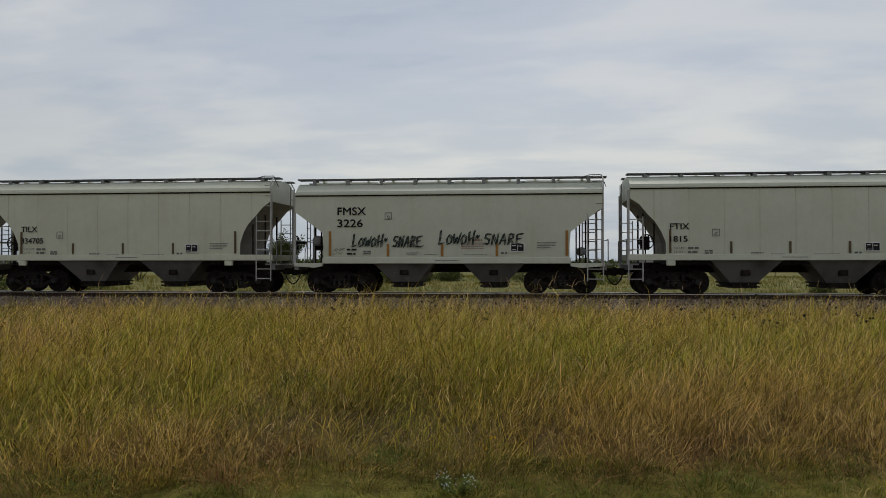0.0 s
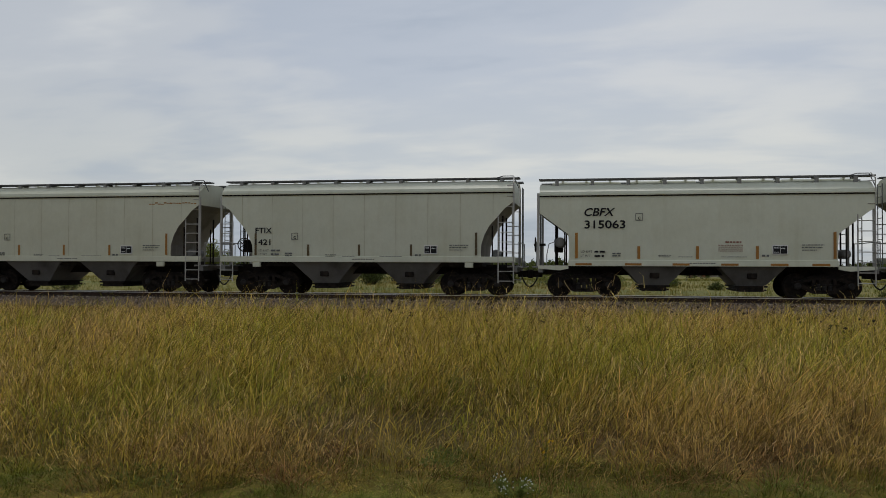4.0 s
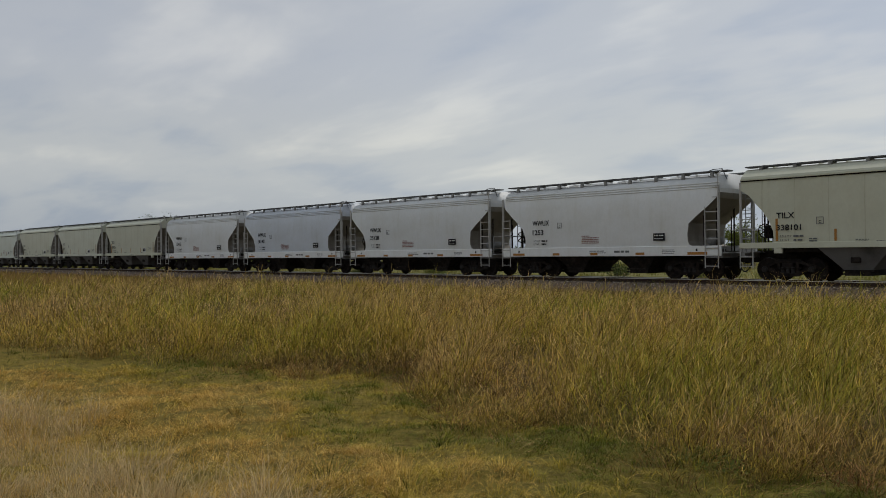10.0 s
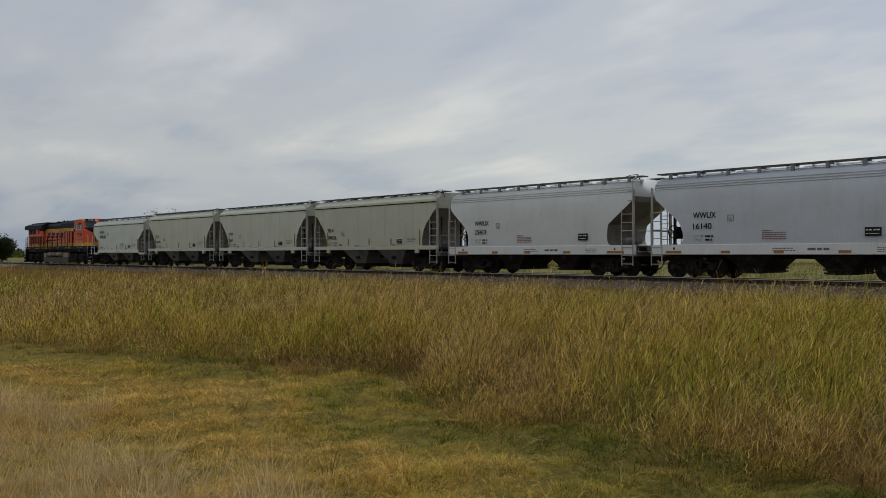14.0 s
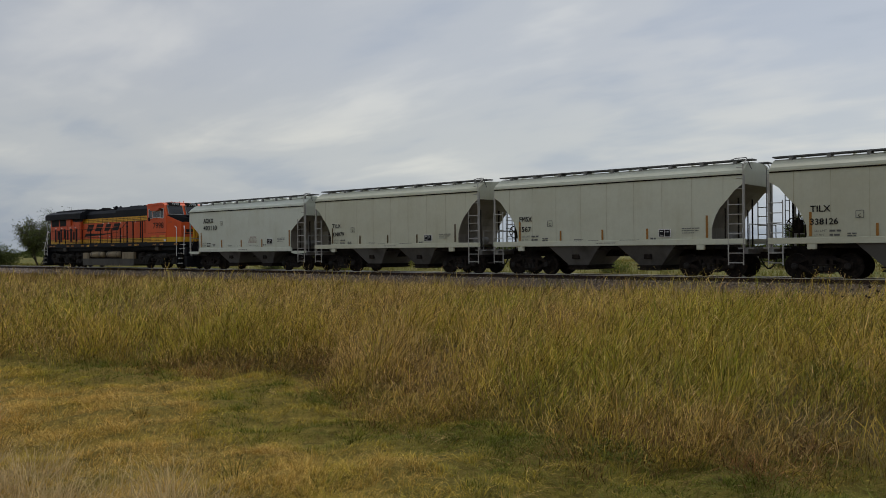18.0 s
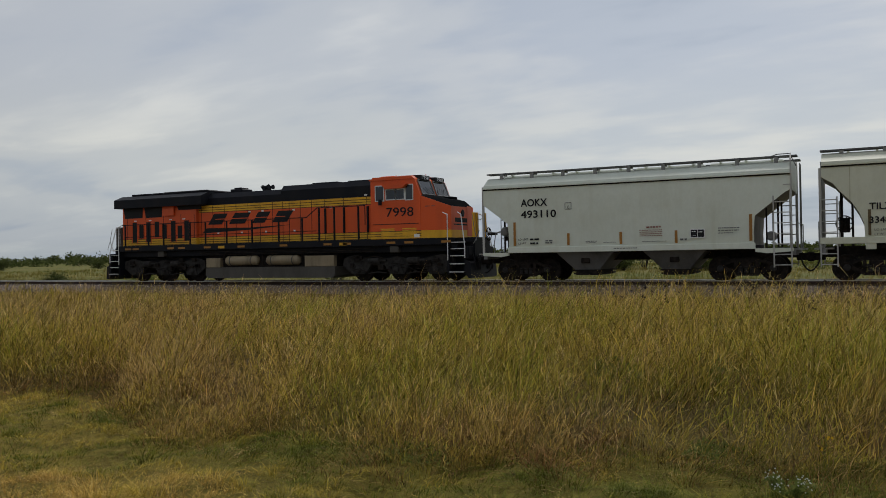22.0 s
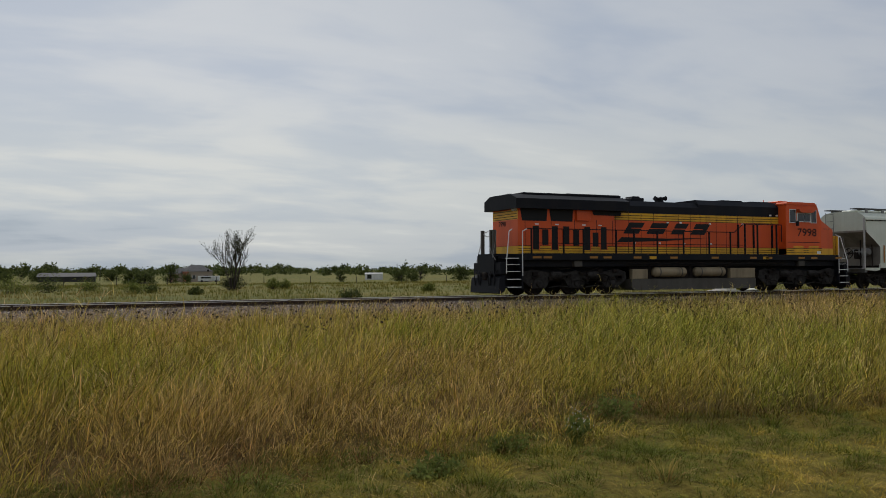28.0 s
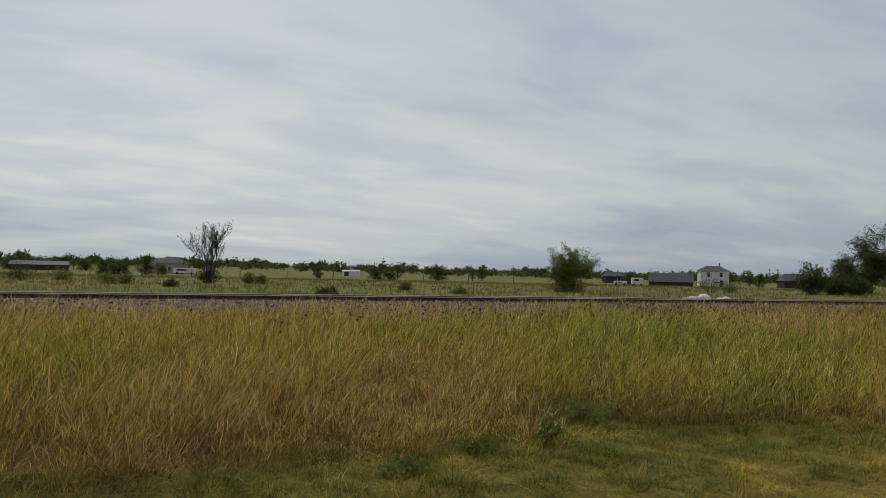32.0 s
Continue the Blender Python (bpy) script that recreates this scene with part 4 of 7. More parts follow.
        if kind == "round":
            reflectors(car, (-4.48, 4.38), 1.55, 2.42, 0.09, yf + 0.012, RUST_STRIP, "browned reflector strip")
            reflectors(car, (-2.30, -0.22, 1.85), 1.53, 1.97, 0.085, yf + 0.02, RUST_STRIP, "browned reflector strip")
        else:
            reflectors(car, (-4.56, 4.46), 1.45, 2.40, 0.10, yf + 0.012)
            reflectors(car, (-2.30, -0.22, 1.85), 1.43, 1.90, 0.10, yf + 0.02)
        part("placard", boxes((2.36, 2.88, yf, yf + 0.03, 1.60, 1.93)), WHITE, car, "white-edged lettered panel")
        part("placard_panel", boxes((2.385, 2.61, yf - 0.006, yf - 0.002, 1.63, 1.90), (2.63, 2.855, yf - 0.006, yf - 0.002, 1.63, 1.90)), LETTER, car, "black panel")
        bars([(2.42, 1.82, 0.14, 0.03), (2.66, 1.80, 0.14, 0.03), (2.42, 1.67, 0.15, 0.02)], WHITE, car, yf - 0.009)
        bars([(3.35, 1.92, 0.75, 0.035), (3.35, 1.83, 0.7, 0.035), (3.35, 1.74, 0.5, 0.03)], GREYLET, car, yf)
        bars([(-3.25, 1.60, 0.3, 0.05), (-3.25, 1.52, 0.3, 0.05), (-1.6, 1.55, 0.45, 0.03), (-1.6, 1.50, 0.4, 0.02), (-0.9, 1.5, 0.5, 0.02), (2.0, 1.52, 0.24, 0.07), (0.6, 1.50, 0.9, 0.02)], GREYLET, car, yf)
        bars([(-0.5, 1.26 + rise, 0.9, 0.03)], GREYLET, car, -1.618)
        if kind == "straight":
            bars([(0.75, 2.02, 0.55, 0.05)] + [(0.5, 1.92 - 0.07 * k, 0.85, 0.025) for k in range(4)], REDLET, car, yf)
    return car


def class_box(car, x, z, w=0.30, y=-1.622):
    bm = boxes((x, x + w, y - 0.004, y, z, z + 0.02), (x, x + w, y - 0.004, y, z + w - 0.02, z + w), (x, x + 0.02, y - 0.004, y, z + 0.02, z + w - 0.02), (x + w - 0.02, x + w, y - 0.004, y, z + 0.02, z + w - 0.02))
    part("stencil_frame", bm, GREYLET, car)
    lettering("C", w * 0.35, w * 0.38, LETTER, car, x + w * 0.33, y - 0.004, z + w * 0.14, "stencil_letter")


def mark_car(car, mark, number, style):
    """Reporting mark and number where that style of car carries them."""
    if style == "round":
        w = 0.17 * len(mark)
        lettering(mark, w, 0.215, LETTER, car, -4.48, -1.628, 2.42)
        lettering(number, 0.155 * len(number), 0.215, LETTER, car, -4.48, -1.622, 1.96)
        lettering("LD LMT", 0.42, 0.075, GREYLET, car, -4.34, -1.615, 1.70, bold=0.004)
        lettering("LT WT", 0.34, 0.075, GREYLET, car, -4.34, -1.612, 1.55, bold=0.004)
        bars([(-3.84, 1.70, 0.38, 0.07), (-3.84, 1.55, 0.34, 0.07)], GREYLET, car, -1.612)
        class_box(car, -2.98, 2.16, 0.27)
    elif style == "straight":
        lettering(mark, 1.10, 0.29, LETTER, car, -4.26, -1.628, 3.02, lean=0.25 if mark == "CBFX" else 0.0)
        lettering(number, 0.245 * len(number), 0.29, LETTER, car, -4.26, -1.628, 2.56)
        lettering("LD LMT", 0.42, 0.08, LETTER, car, -4.40, -1.615, 1.66, bold=0.004)
        lettering("LT WT", 0.34, 0.08, LETTER, car, -4.40, -1.612, 1.50, bold=0.004)
        bars([(-3.90, 1.66, 0.38, 0.07), (-3.90, 1.50, 0.34, 0.07)], LETTER, car, -1.612)
        class_box(car, -2.42, 2.84, 0.27)
    else:
        lettering(mark, 1.02, 0.24, LETTER, car, -3.95, -1.622, 2.50)
        lettering(number, 0.165 * len(number), 0.24, LETTER, car, -3.95, -1.616, 2.05)
        lettering("LD LMT", 0.40, 0.075, LETTER, car, -3.9, -1.60, 1.72, bold=0.004)
        lettering("LT WT", 0.32, 0.075, LETTER, car, -3.9, -1.595, 1.57, bold=0.004)
        bars([(-3.42, 1.72, 0.36, 0.07), (-3.42, 1.57, 0.30, 0.07)], LETTER, car, -1.597)
        class_box(car, -2.42, 2.34, 0.26)


PROTO = {k: hopper_car(k) for k in ("round", "straight", "ribbed")}
TILX = (0.60, 0.575, 0.505)
CONSIST = [
    ("straight", "AOKX", "493110", (0.66, 0.66, 0.635), "clean pale grey covered hopper car with angled end cuts"),
    ("round", "TILX", "334879", TILX, "pale grey covered hopper car with rounded end cuts"),
    ("round", "FMSX", "1567", (0.60, 0.585, 0.53), "pale grey covered hopper car with amber strips"),
    ("round", "TILX", "338126", (0.55, 0.525, 0.46), "weathered tan-grey covered hopper car, streaked sides"),
    ("ribbed", "WWUX", "25413", (0.66, 0.675, 0.67), "smooth light grey hopper car with white sill"),
    ("ribbed", "WWUX", "16140", (0.55, 0.585, 0.63), "bluish grey hopper car with white sill"),
    ("ribbed", "WWUX", "25128", (0.64, 0.655, 0.65), "smooth light grey hopper car with white sill"),
    ("ribbed", "WWUX", "1253", (0.67, 0.68, 0.67), "smooth light grey hopper car with white sill"),
    ("round", "TILX", "338101", (0.56, 0.535, 0.465), "weathered tan-grey covered hopper car with seamed sides"),
    ("round", "TILX", "337596", TILX, "pale grey covered hopper car with rounded end cuts"),
    ("round", "TILX", "337709", TILX, "pale grey covered hopper car with rounded end cuts"),
    ("round", "TILX", "34911", (0.585, 0.56, 0.49), "tan-grey covered hopper car with a rusty scrape"),
    ("round", "FTIX", "1421", (0.59, 0.575, 0.52), "pale grey covered hopper car with rounded end cuts"),
    ("straight", "CBFX", "315063", (0.64, 0.625, 0.565), "pale grey hopper car with amber stripes on the sill"),
    ("round", "TILX", "334705", TILX, "pale grey covered hopper car with rounded end cuts"),
    ("straight", "FMSX", "3226", (0.575, 0.56, 0.505), "grey hopper car with green-black spray-painted tags"),
    ("round", "FTIX", "1815", (0.58, 0.565, 0.51), "pale grey covered hopper car with rounded end cuts"),
]
CARS = []
used = set()
for n, (kind, mark, number, color, label) in enumerate(CONSIST):
    at = pose(COUPLER_X[0] + PITCH * (n + 0.5), TRACK_Y, RAIL_Z)
    if kind in used:
        car = copy_thing(PROTO[kind], at)
    else:
        car = PROTO[kind]
        car.matrix_world = at
        used.add(kind)
    tagged(car, label)
    CARS.append(car)
# some of the cars with rounded ends keep their amber reflectors
AMBER = {CONSIST[n][4] for n in (2, 3, 8, 11)}
for car, (kind, mark, number, color, label) in zip(CARS, CONSIST):
    k_ = 0.99 if kind == "straight" else 1.0 if kind == "round" else 1.04
    color = tuple(v * k_ * w_ for v, w_ in zip(color, (0.98, 1.03, 0.93) if kind != "ribbed" else (1.0, 1.0, 1.0)))
    for o in car.children:
        base = o.name.split(".")[0]
        if base in ("body", "eave_lip", "eave_rib", "jacking_pad", "end_sill_bracket"):
            o.color = (*color, 1)
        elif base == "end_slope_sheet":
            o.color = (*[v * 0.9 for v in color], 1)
        elif base in ("roof", "roof_hatch"):
            o.color = (*[v * 0.90 for v in color], 1)
        elif base == "side_sill" and kind != "ribbed":
            o.color = (*[v * 1.03 for v in color], 1)
    if label in AMBER:
        for o in car.children:
            if o.name.startswith("reflector"):
                o.material_slots[0].link = "OBJECT"
                o.material_slots[0].material = REFLECT
                o["label"] = "faded amber reflector strip"
    mark_car(car, mark, number, kind)

# amber stripes low on one sill, and a rusty scrape high on another car
for x in (-4.3, -2.5, -0.8, 0.9, 2.6, 4.0):
    part("sill_stripe", boxes((x - 0.30, x + 0.30, -1.622, -1.616, 1.19, 1.27)), REFLECT, CARS[13], "amber sill stripe")
bm = bmesh.new()
rnd = random.Random(4)
for k in range(16):
    x = 3.6 + k * 0.13
    z = 3.62 + rnd.uniform(-0.03, 0.03)
    vs = [bm.verts.new(v) for v in ((x, -1.60, z), (x + 0.12, -1.60, z), (x + 0.12, -1.60, z + rnd.uniform(0.02, 0.06)), (x, -1.60, z + rnd.uniform(0.02, 0.06)))]
    bm.faces.new(vs)
part("rust_scrape", bm, REFLECT, CARS[11], "orange rust scrape")

# spray-painted tags: strokes of letters as ribbons
STROKES = {
    "L": [[(0.1, 1.15), (0.12, 0.6), (0.05, 0.05), (0.55, 0.15)]],
    "O": [[(0.3, 0.8), (0.05, 0.45), (0.2, 0.05), (0.55, 0.15), (0.6, 0.6), (0.3, 0.8)]],
    "W": [[(0.0, 0.85), (0.15, 0.1), (0.35, 0.6), (0.5, 0.1), (0.75, 0.95)]],
    "H": [[(0.1, 1.05), (0.1, 0.0)], [(0.1, 0.45), (0.6, 0.55)], [(0.65, 1.15), (0.55, 0.45), (0.6, 0.0)]],
    "S": [[(0.65, 0.9), (0.2, 0.95), (0.1, 0.6), (0.55, 0.45), (0.5, 0.05), (0.0, 0.1)]],
    "N": [[(0.05, 0.0), (0.1, 0.9), (0.5, 0.05), (0.6, 1.0)]],
    "A": [[(0.0, 0.0), (0.35, 0.95), (0.6, 0.0)], [(0.1, 0.35), (0.6, 0.38)]],
    "R": [[(0.1, 0.0), (0.12, 0.95), (0.5, 0.9), (0.5, 0.55), (0.15, 0.5), (0.65, 0.0)]],
    "E": [[(0.65, 0.95), (0.1, 0.9), (0.08, 0.05), (0.7, 0.0)], [(0.1, 0.5), (0.5, 0.52)]],
    "'": [[(0.15, 0.75), (0.1, 0.5)], [(0.35, 0.75), (0.3, 0.5)]],
    ".": [[(0.1, 0.12), (0.14, 0.05)]],
}


def tag(car, word, x, z, width, h, y):
    bm = bmesh.new()
    step = width / len(word)
    for i, ch in enumerate(word):
        for line in STROKES[ch]:
            for (x0, z0), (x1, z1) in zip(line, line[1:]):
                p = Vector((x + i * step + x0 * step * 1.25 + z0 * 0.05, 0, z + z0 * h))
                q = Vector((x + i * step + x1 * step * 1.25 + z1 * 0.05, 0, z + z1 * h))
                d = (q - p).normalized()
                nrm = Vector((-d.z, 0, d.x)) * 0.021
                p, q = p - d * 0.012, q + d * 0.012
                for dx, dz in ((0.0, 0.0), (0.045, 0.03)):
                    vs = [bm.verts.new((v.x + dx, y, v.z + dz)) for v in (p + nrm, q + nrm * 0.6, q - nrm * 0.6, p - nrm)]
                    bm.faces.new(vs)
                    y -= 0.0002
    return part("spray_tag", bm, SPRAY, car, "hand-sprayed green-black tag")


tag(CARS[15], "LOWOH'", -3.72, 1.78, 1.45, 0.42, -1.63)
tag(CARS[15], "SNARE.", -2.15, 1.78, 1.35, 0.42, -1.63)
tag(CARS[15], "LOWOH'", -0.38, 1.86, 1.65, 0.46, -1.63)
tag(CARS[15], "SNARE", 1.32, 1.86, 1.50, 0.42, -1.63)

# ---------------------------------------------------------------- locomotive
LOCO = thing("locomotive", "orange, black and yellow diesel-electric freight locomotive at the train's end", "locomotive", "train", pose(COUPLER_X[0] - 10.97, TRACK_Y, RAIL_Z))
HOODS = 0.98             # half width of the hood


def lp(name, bm, mat, label="", parent=None, smooth=False):
    return part(name, bm, mat, parent or LOCO, label, smooth=smooth)


# underframe and walkways
lp("walkway", boxes((-9.80, 9.62, -1.52, 1.52, 1.68, 1.98), (9.62, 10.2, -0.78, 0.78, 1.68, 1.98), bevel=0.01), BLACK, "black walkway and side sill")
lp("centre_sill", boxes((-10.3, 10.3, -0.5, 0.5, 0.75, 1.68), bevel=0.01), BLACK, "black centre sill")
lp("underframe", boxes((-9.9, 10.0, -1.25, 1.25, 1.30, 1.68), bevel=0.01), BLACK, "black underframe")
patch = [-9.1, -8.55, -6.1, -5.35, -3.65, -1.5, 1.05, 3.55, 4.6, 6.9, 7.8, 9.6]
for s in (-1, 1):
    for x in patch:
        lp("deck_reflector", boxes((x - 0.22, x + 0.22, 1.528 * s - 0.004, 1.528 * s + 0.004, 1.76, 1.86)), REFLECT, "amber deck reflector")
    for x in (-2.75, 4.4):
        lp("deck_sign", boxes((x - 0.2, x + 0.2, 1.528 * s - 0.004, 1.528 * s + 0.004, 1.74, 1.87)), YELLOW, "yellow deck sign")

# long hood: striped sides under a black roof
lp("hood_lower_stripe", boxes((-9.85, 6.35, -HOODS, HOODS, 1.98, 2.30)), YELLOW, "yellow lower stripe")
lp("hood_side", boxes((-4.68, 6.35, -HOODS, HOODS, 2.30, 3.49)), ORANGE, "orange hood side panels")
lp("hood_upper_stripe", boxes((-4.68, 6.35, -HOODS, HOODS, 3.49, 3.84)), YELLOW, "yellow upper stripe")
bm = bmesh.new()
for x0, x1, zt in ((-4.05, 0.52, 4.42), (0.52, 6.35, 4.58)):
    vs0 = [(-HOODS, 3.84), (-HOODS, zt - 0.25), (-HOODS + 0.22, zt), (HOODS - 0.22, zt), (HOODS, zt - 0.25), (HOODS, 3.84)]
    a = [bm.verts.new((x0, y, z)) for y, z in vs0]
    c = [bm.verts.new((x1, y, z)) for y, z in vs0]
    bm.faces.new(a)
    bm.faces.new(c[::-1])
    for i in range(6):
        j = (i + 1) % 6
        bm.faces.new((a[j], a[i], c[i], c[j]))
bmesh.ops.recalc_face_normals(bm, faces=bm.faces[:])
lp("hood_roof", bm, BLACK, "black hood roof")
# thin black lines on the stripes, seams of the doors, latches
for s in (-1, 1):
    y = HOODS * s
    for z in (2.005, 2.10, 2.20, 2.31, 3.50, 3.60, 3.71, 3.835):
        x0 = -9.85 if z < 3 else -4.68
        lp("pinstripe", boxes((x0, 6.35, y - 0.004, y + 0.004, z - 0.012, z + 0.012)), LETTER, "thin black pinstripe")
    xs = [-4.5, -3.75, -3.0, -2.25, -1.5, -0.75, 0.0, 0.62, 1.0, 1.65, 2.3, 3.05, 4.1, 5.35, 6.1]
    for x in xs:
        lp("door_seam", boxes((x - 0.012, x + 0.012, y - 0.006, y + 0.006, 2.0, 3.82)), LETTER, "dark door seam")
    for x in (-3.4, -1.9, -0.4, 1.3):
        lp("door_latch", boxes((x - 0.05, x + 0.05, y - 0.02, y + 0.02, 2.45, 2.52)), WHITE, "small white door tag")
    for x, z in ((-1.4, 3.42), (-0.6, 3.44), (1.25, 3.42), (3.4, 3.44)):
        lp("hood_label", boxes((x - 0.07, x + 0.07, y - 0.008, y + 0.008, z - 0.035, z + 0.035)), WHITE, "small white label")
    for x in (3.08, 4.12, 5.4):
        lp("hood_post", boxes((x - 0.05, x + 0.05, y - 0.05, y + 0.05, 2.3, 3.42), bevel=0.01), BLACK, "black vertical post")
    for x in (3.7, 5.7):
        lp("louvre", boxes(*[(x - 0.3, x + 0.3, y - 0.012, y + 0.012, 2.32 + 0.06 * k, 2.355 + 0.06 * k) for k in range(5)]), ORANGE, "orange louvred vent")
    for x in (5.3, 5.75):
        lp("roof_label", boxes((x - 0.08, x + 0.08, y - 0.01, y + 0.01, 3.87, 3.95)), WHITE, "small white roof label")
    # company emblem as plain slanted blocks with a long wedge below
    ye = 0.992 * s
    bm = bmesh.new()
    for k, (x0, x1) in enumerate(((-4.05, -2.78), (-2.70, -1.32), (-1.24, -0.10), (-0.02, 1.25))):
        zs = ((2.90, 3.40),)
        for z0, z1 in zs:
            lean = 0.38
            prism(bm, [(x0, z0), (x1 - lean, z0), (x1, z1), (x0 + lean, z1)], ye - 0.004, ye + 0.004)
    lp("emblem", bm, LETTER, "black slanted emblem blocks")
    bm = bmesh.new()
    prism(bm, [(-3.6, 3.13), (0.75, 3.13), (0.79, 3.165), (-3.56, 3.165)], ye - 0.008, ye + 0.008)
    lp("emblem_gap", bm, ORANGE, "thin orange gap across the emblem")
    bm = prism(bmesh.new(), [(-4.45, 2.50), (-4.15, 2.74), (-1.4, 2.70), (1.1, 2.76), (-1.4, 2.60)], ye - 0.004, ye + 0.004)
    lp("emblem_wedge", bm, LETTER, "long black wedge under the emblem")

# radiator section at the rear, with its overhanging wing
RX0, RX1 = -9.85, -4.68
lp("radiator_body", boxes((RX0, RX1, -1.18, 1.18, 2.30, 3.92), bevel=0.02), ORANGE, "orange radiator compartment")
lp("radiator_stripe", boxes((RX0 + 0.005, RX1, -1.185, 1.185, 1.98, 2.30)), YELLOW, "yellow lower stripe")
wing = [(-1.5, 3.86), (-1.5, 4.30), (-0.95, 4.52), (0.95, 4.52), (1.5, 4.30), (1.5, 3.86)]
bm = bmesh.new()
a = [bm.verts.new((-10.12, y, z)) for y, z in wing]
c = [bm.verts.new((-4.05, y, z)) for y, z in wing]
bm.faces.new(a)
bm.faces.new(c[::-1])
for i in range(6):
    j = (i + 1) % 6
    bm.faces.new((a[j], a[i], c[i], c[j]))
bmesh.ops.recalc_face_normals(bm, faces=bm.faces[:])
lp("radiator_wing", bm, BLACK, "black overhanging radiator wing")
lp("radiator_cap", boxes((-9.45, -4.10, -0.92, 0.92, 4.52, 4.62), bevel=0.03), BLACK, "black radiator top")
lp("radiator_screen", boxes((-7.1, -4.2, -0.90, -0.1, 4.62, 4.64), (-7.1, -4.2, 0.1, 0.90, 4.62, 4.64)), STEEL_GREY, "grey screen on the radiator roof")
SLOTS = [(-8.95, 2.42, 3.42), (-8.42, 2.62, 3.28), (-7.87, 2.42, 3.42), (-7.2, 2.66, 3.42), (-6.62, 2.6, 3.28), (-5.95, 2.42, 3.42), (-5.45, 2.58, 3.18), (-4.95, 2.44, 3.42)]
for s in (-1, 1):
    y = 1.18 * s
    for x, z0, z1 in [(-8.95 + (q + 8.95) * 0.91, u - 0.27, v - 0.27) for q, u, v in SLOTS]:
        lp("vent_slot", boxes((x - 0.16, x + 0.16, y - 0.012, y + 0.012, z0, z1)), LETTER, "tall black vent")
        lp("vent_frame", boxes((x - 0.20, x - 0.165, y - 0.02, y + 0.02, z0 - 0.03, z1 + 0.03), (x + 0.165, x + 0.20, y - 0.02, y + 0.02, z0 - 0.03, z1 + 0.03)), ORANGE)
    for x0, x1, z0 in ((-9.75, -8.35, 3.36), (-8.25, -6.98, 3.36), (-5.95, -4.30, 3.66)):
        lp("intake_screen", prism(bmesh.new(), [(x0 + 0.10, z0), (x1 - 0.04, z0), (x1, 3.87), (x0, 3.87)], y - 0.012, y + 0.012), LETTER, "black intake screen")
    lp("filter_box", boxes((-6.85, -6.10, min(y, y + 0.12 * s), max(y, y + 0.12 * s), 3.40, 3.88), bevel=0.02), ORANGE, "orange filter box")
    for x in (-8.9, -7.85, -6.4, -5.5):
        lp("hood_label", boxes((x - 0.09, x + 0.09, y - 0.016, y + 0.016, 3.20, 3.25)), WHITE, "small white label")
    for z in (2.005, 2.10, 2.20, 2.31):
        lp("pinstripe", boxes((RX0, RX1, 1.187 * s - 0.003, 1.187 * s + 0.003, z - 0.012, z + 0.012)), LETTER, "thin black pinstripe")
    for x in (-9.5, -8.15, -6.9, -5.7, -4.8):
        lp("door_seam", boxes((x - 0.012, x + 0.012, y - 0.006, y + 0.006, 2.32, 3.45)), LETTER, "dark door seam")
# rear face
for z in (3.45, 3.55, 3.66, 3.78):
    lp("pinstripe", boxes((RX0 - 0.006, RX0 + 0.004, -1.1, 1.1, z - 0.012, z + 0.012)), LETTER)
lp("rear_stripe", boxes((RX0 - 0.004, RX0 + 0.002, -1.15, 1.15, 3.42, 3.82)), YELLOW, "yellow stripe on the rear face")
lp("rear_light", lathe(bmesh.new(), [(0.07, -0.03), (0.09, 0.0), (0.09, 0.06)], "X", 12, (RX0 - 0.06, -1.0, 3.86)), WHITE, "small white rear light")
lp("rear_light", lathe(bmesh.new(), [(0.07, -0.03), (0.09, 0.0), (0.09, 0.06)], "X", 12, (RX0 - 0.06, -0.8, 3.86)), WHITE, "small white rear light")
t_ = lettering("7998", 0.62, 0.22, LETTER, LOCO, 0, 0, 0, "rear_number")
t_.matrix_local = pose(RX0 - 0.012, 0.55, 3.12, 0, 0, -90)

# on the roof
lp("exhaust_stack", boxes((-3.10, -2.35, -0.42, 0.42, 4.42, 4.62), (-2.95, -2.5, -0.3, 0.3, 4.62, 4.70), bevel=0.03), BLACK, "black exhaust stack")
bm = bmesh.new()
for y, d in ((-0.18, 1), (0.0, -1), (0.18, 1)):
    lathe(bm, [(0.04, -0.22 * d), (0.05, 0.05 * d), (0.12, 0.26 * d)], "X", 12, (-1.1, y, 4.66))
box(bm, -1.18, -1.02, -0.24, 0.24, 4.42, 4.62)
lp("air_horn", bm, BLACK, "black triple air horn")
lp("roof_box", boxes((2.2, 3.6, -0.75, 0.75, 4.58, 4.63), (4.2, 5.6, -0.75, 0.75, 4.58, 4.62), bevel=0.01), BLACK, "low black roof box")

# cab and nose
CX0, CX1 = 6.35, 8.62
cab_side = [(CX0, 1.98), (10.1, 1.98), (10.15, 2.4), (10.12, 3.38), (9.95, 3.52), (8.85, 3.74), (8.58, 4.46), (8.40, 4.60), (6.45, 4.60), (CX0, 4.45)]
lp("cab", prism(bmesh.new(), cab_side[:1] + [(8.85, 1.98), (8.85, 3.74)] + cab_side[6:], -1.48, 1.48), ORANGE, "orange cab")
bm = bmesh.new()
low_ = [bm.verts.new(v) for v in ((8.85, -1.46, 2.30), (10.12, -1.12, 2.30), (10.12, 1.12, 2.30), (8.85, 1.46, 2.30))]
brow = [bm.verts.new(v) for v in ((8.85, -1.46, 3.72), (10.12, -1.12, 3.26), (10.12, 1.12, 3.26), (8.85, 1.46, 3.72))]
for i in range(4):
    j = (i + 1) % 4
    bm.faces.new((low_[i], low_[j], brow[j], brow[i]))
bm.faces.new(low_[::-1])
bm.faces.new(brow)
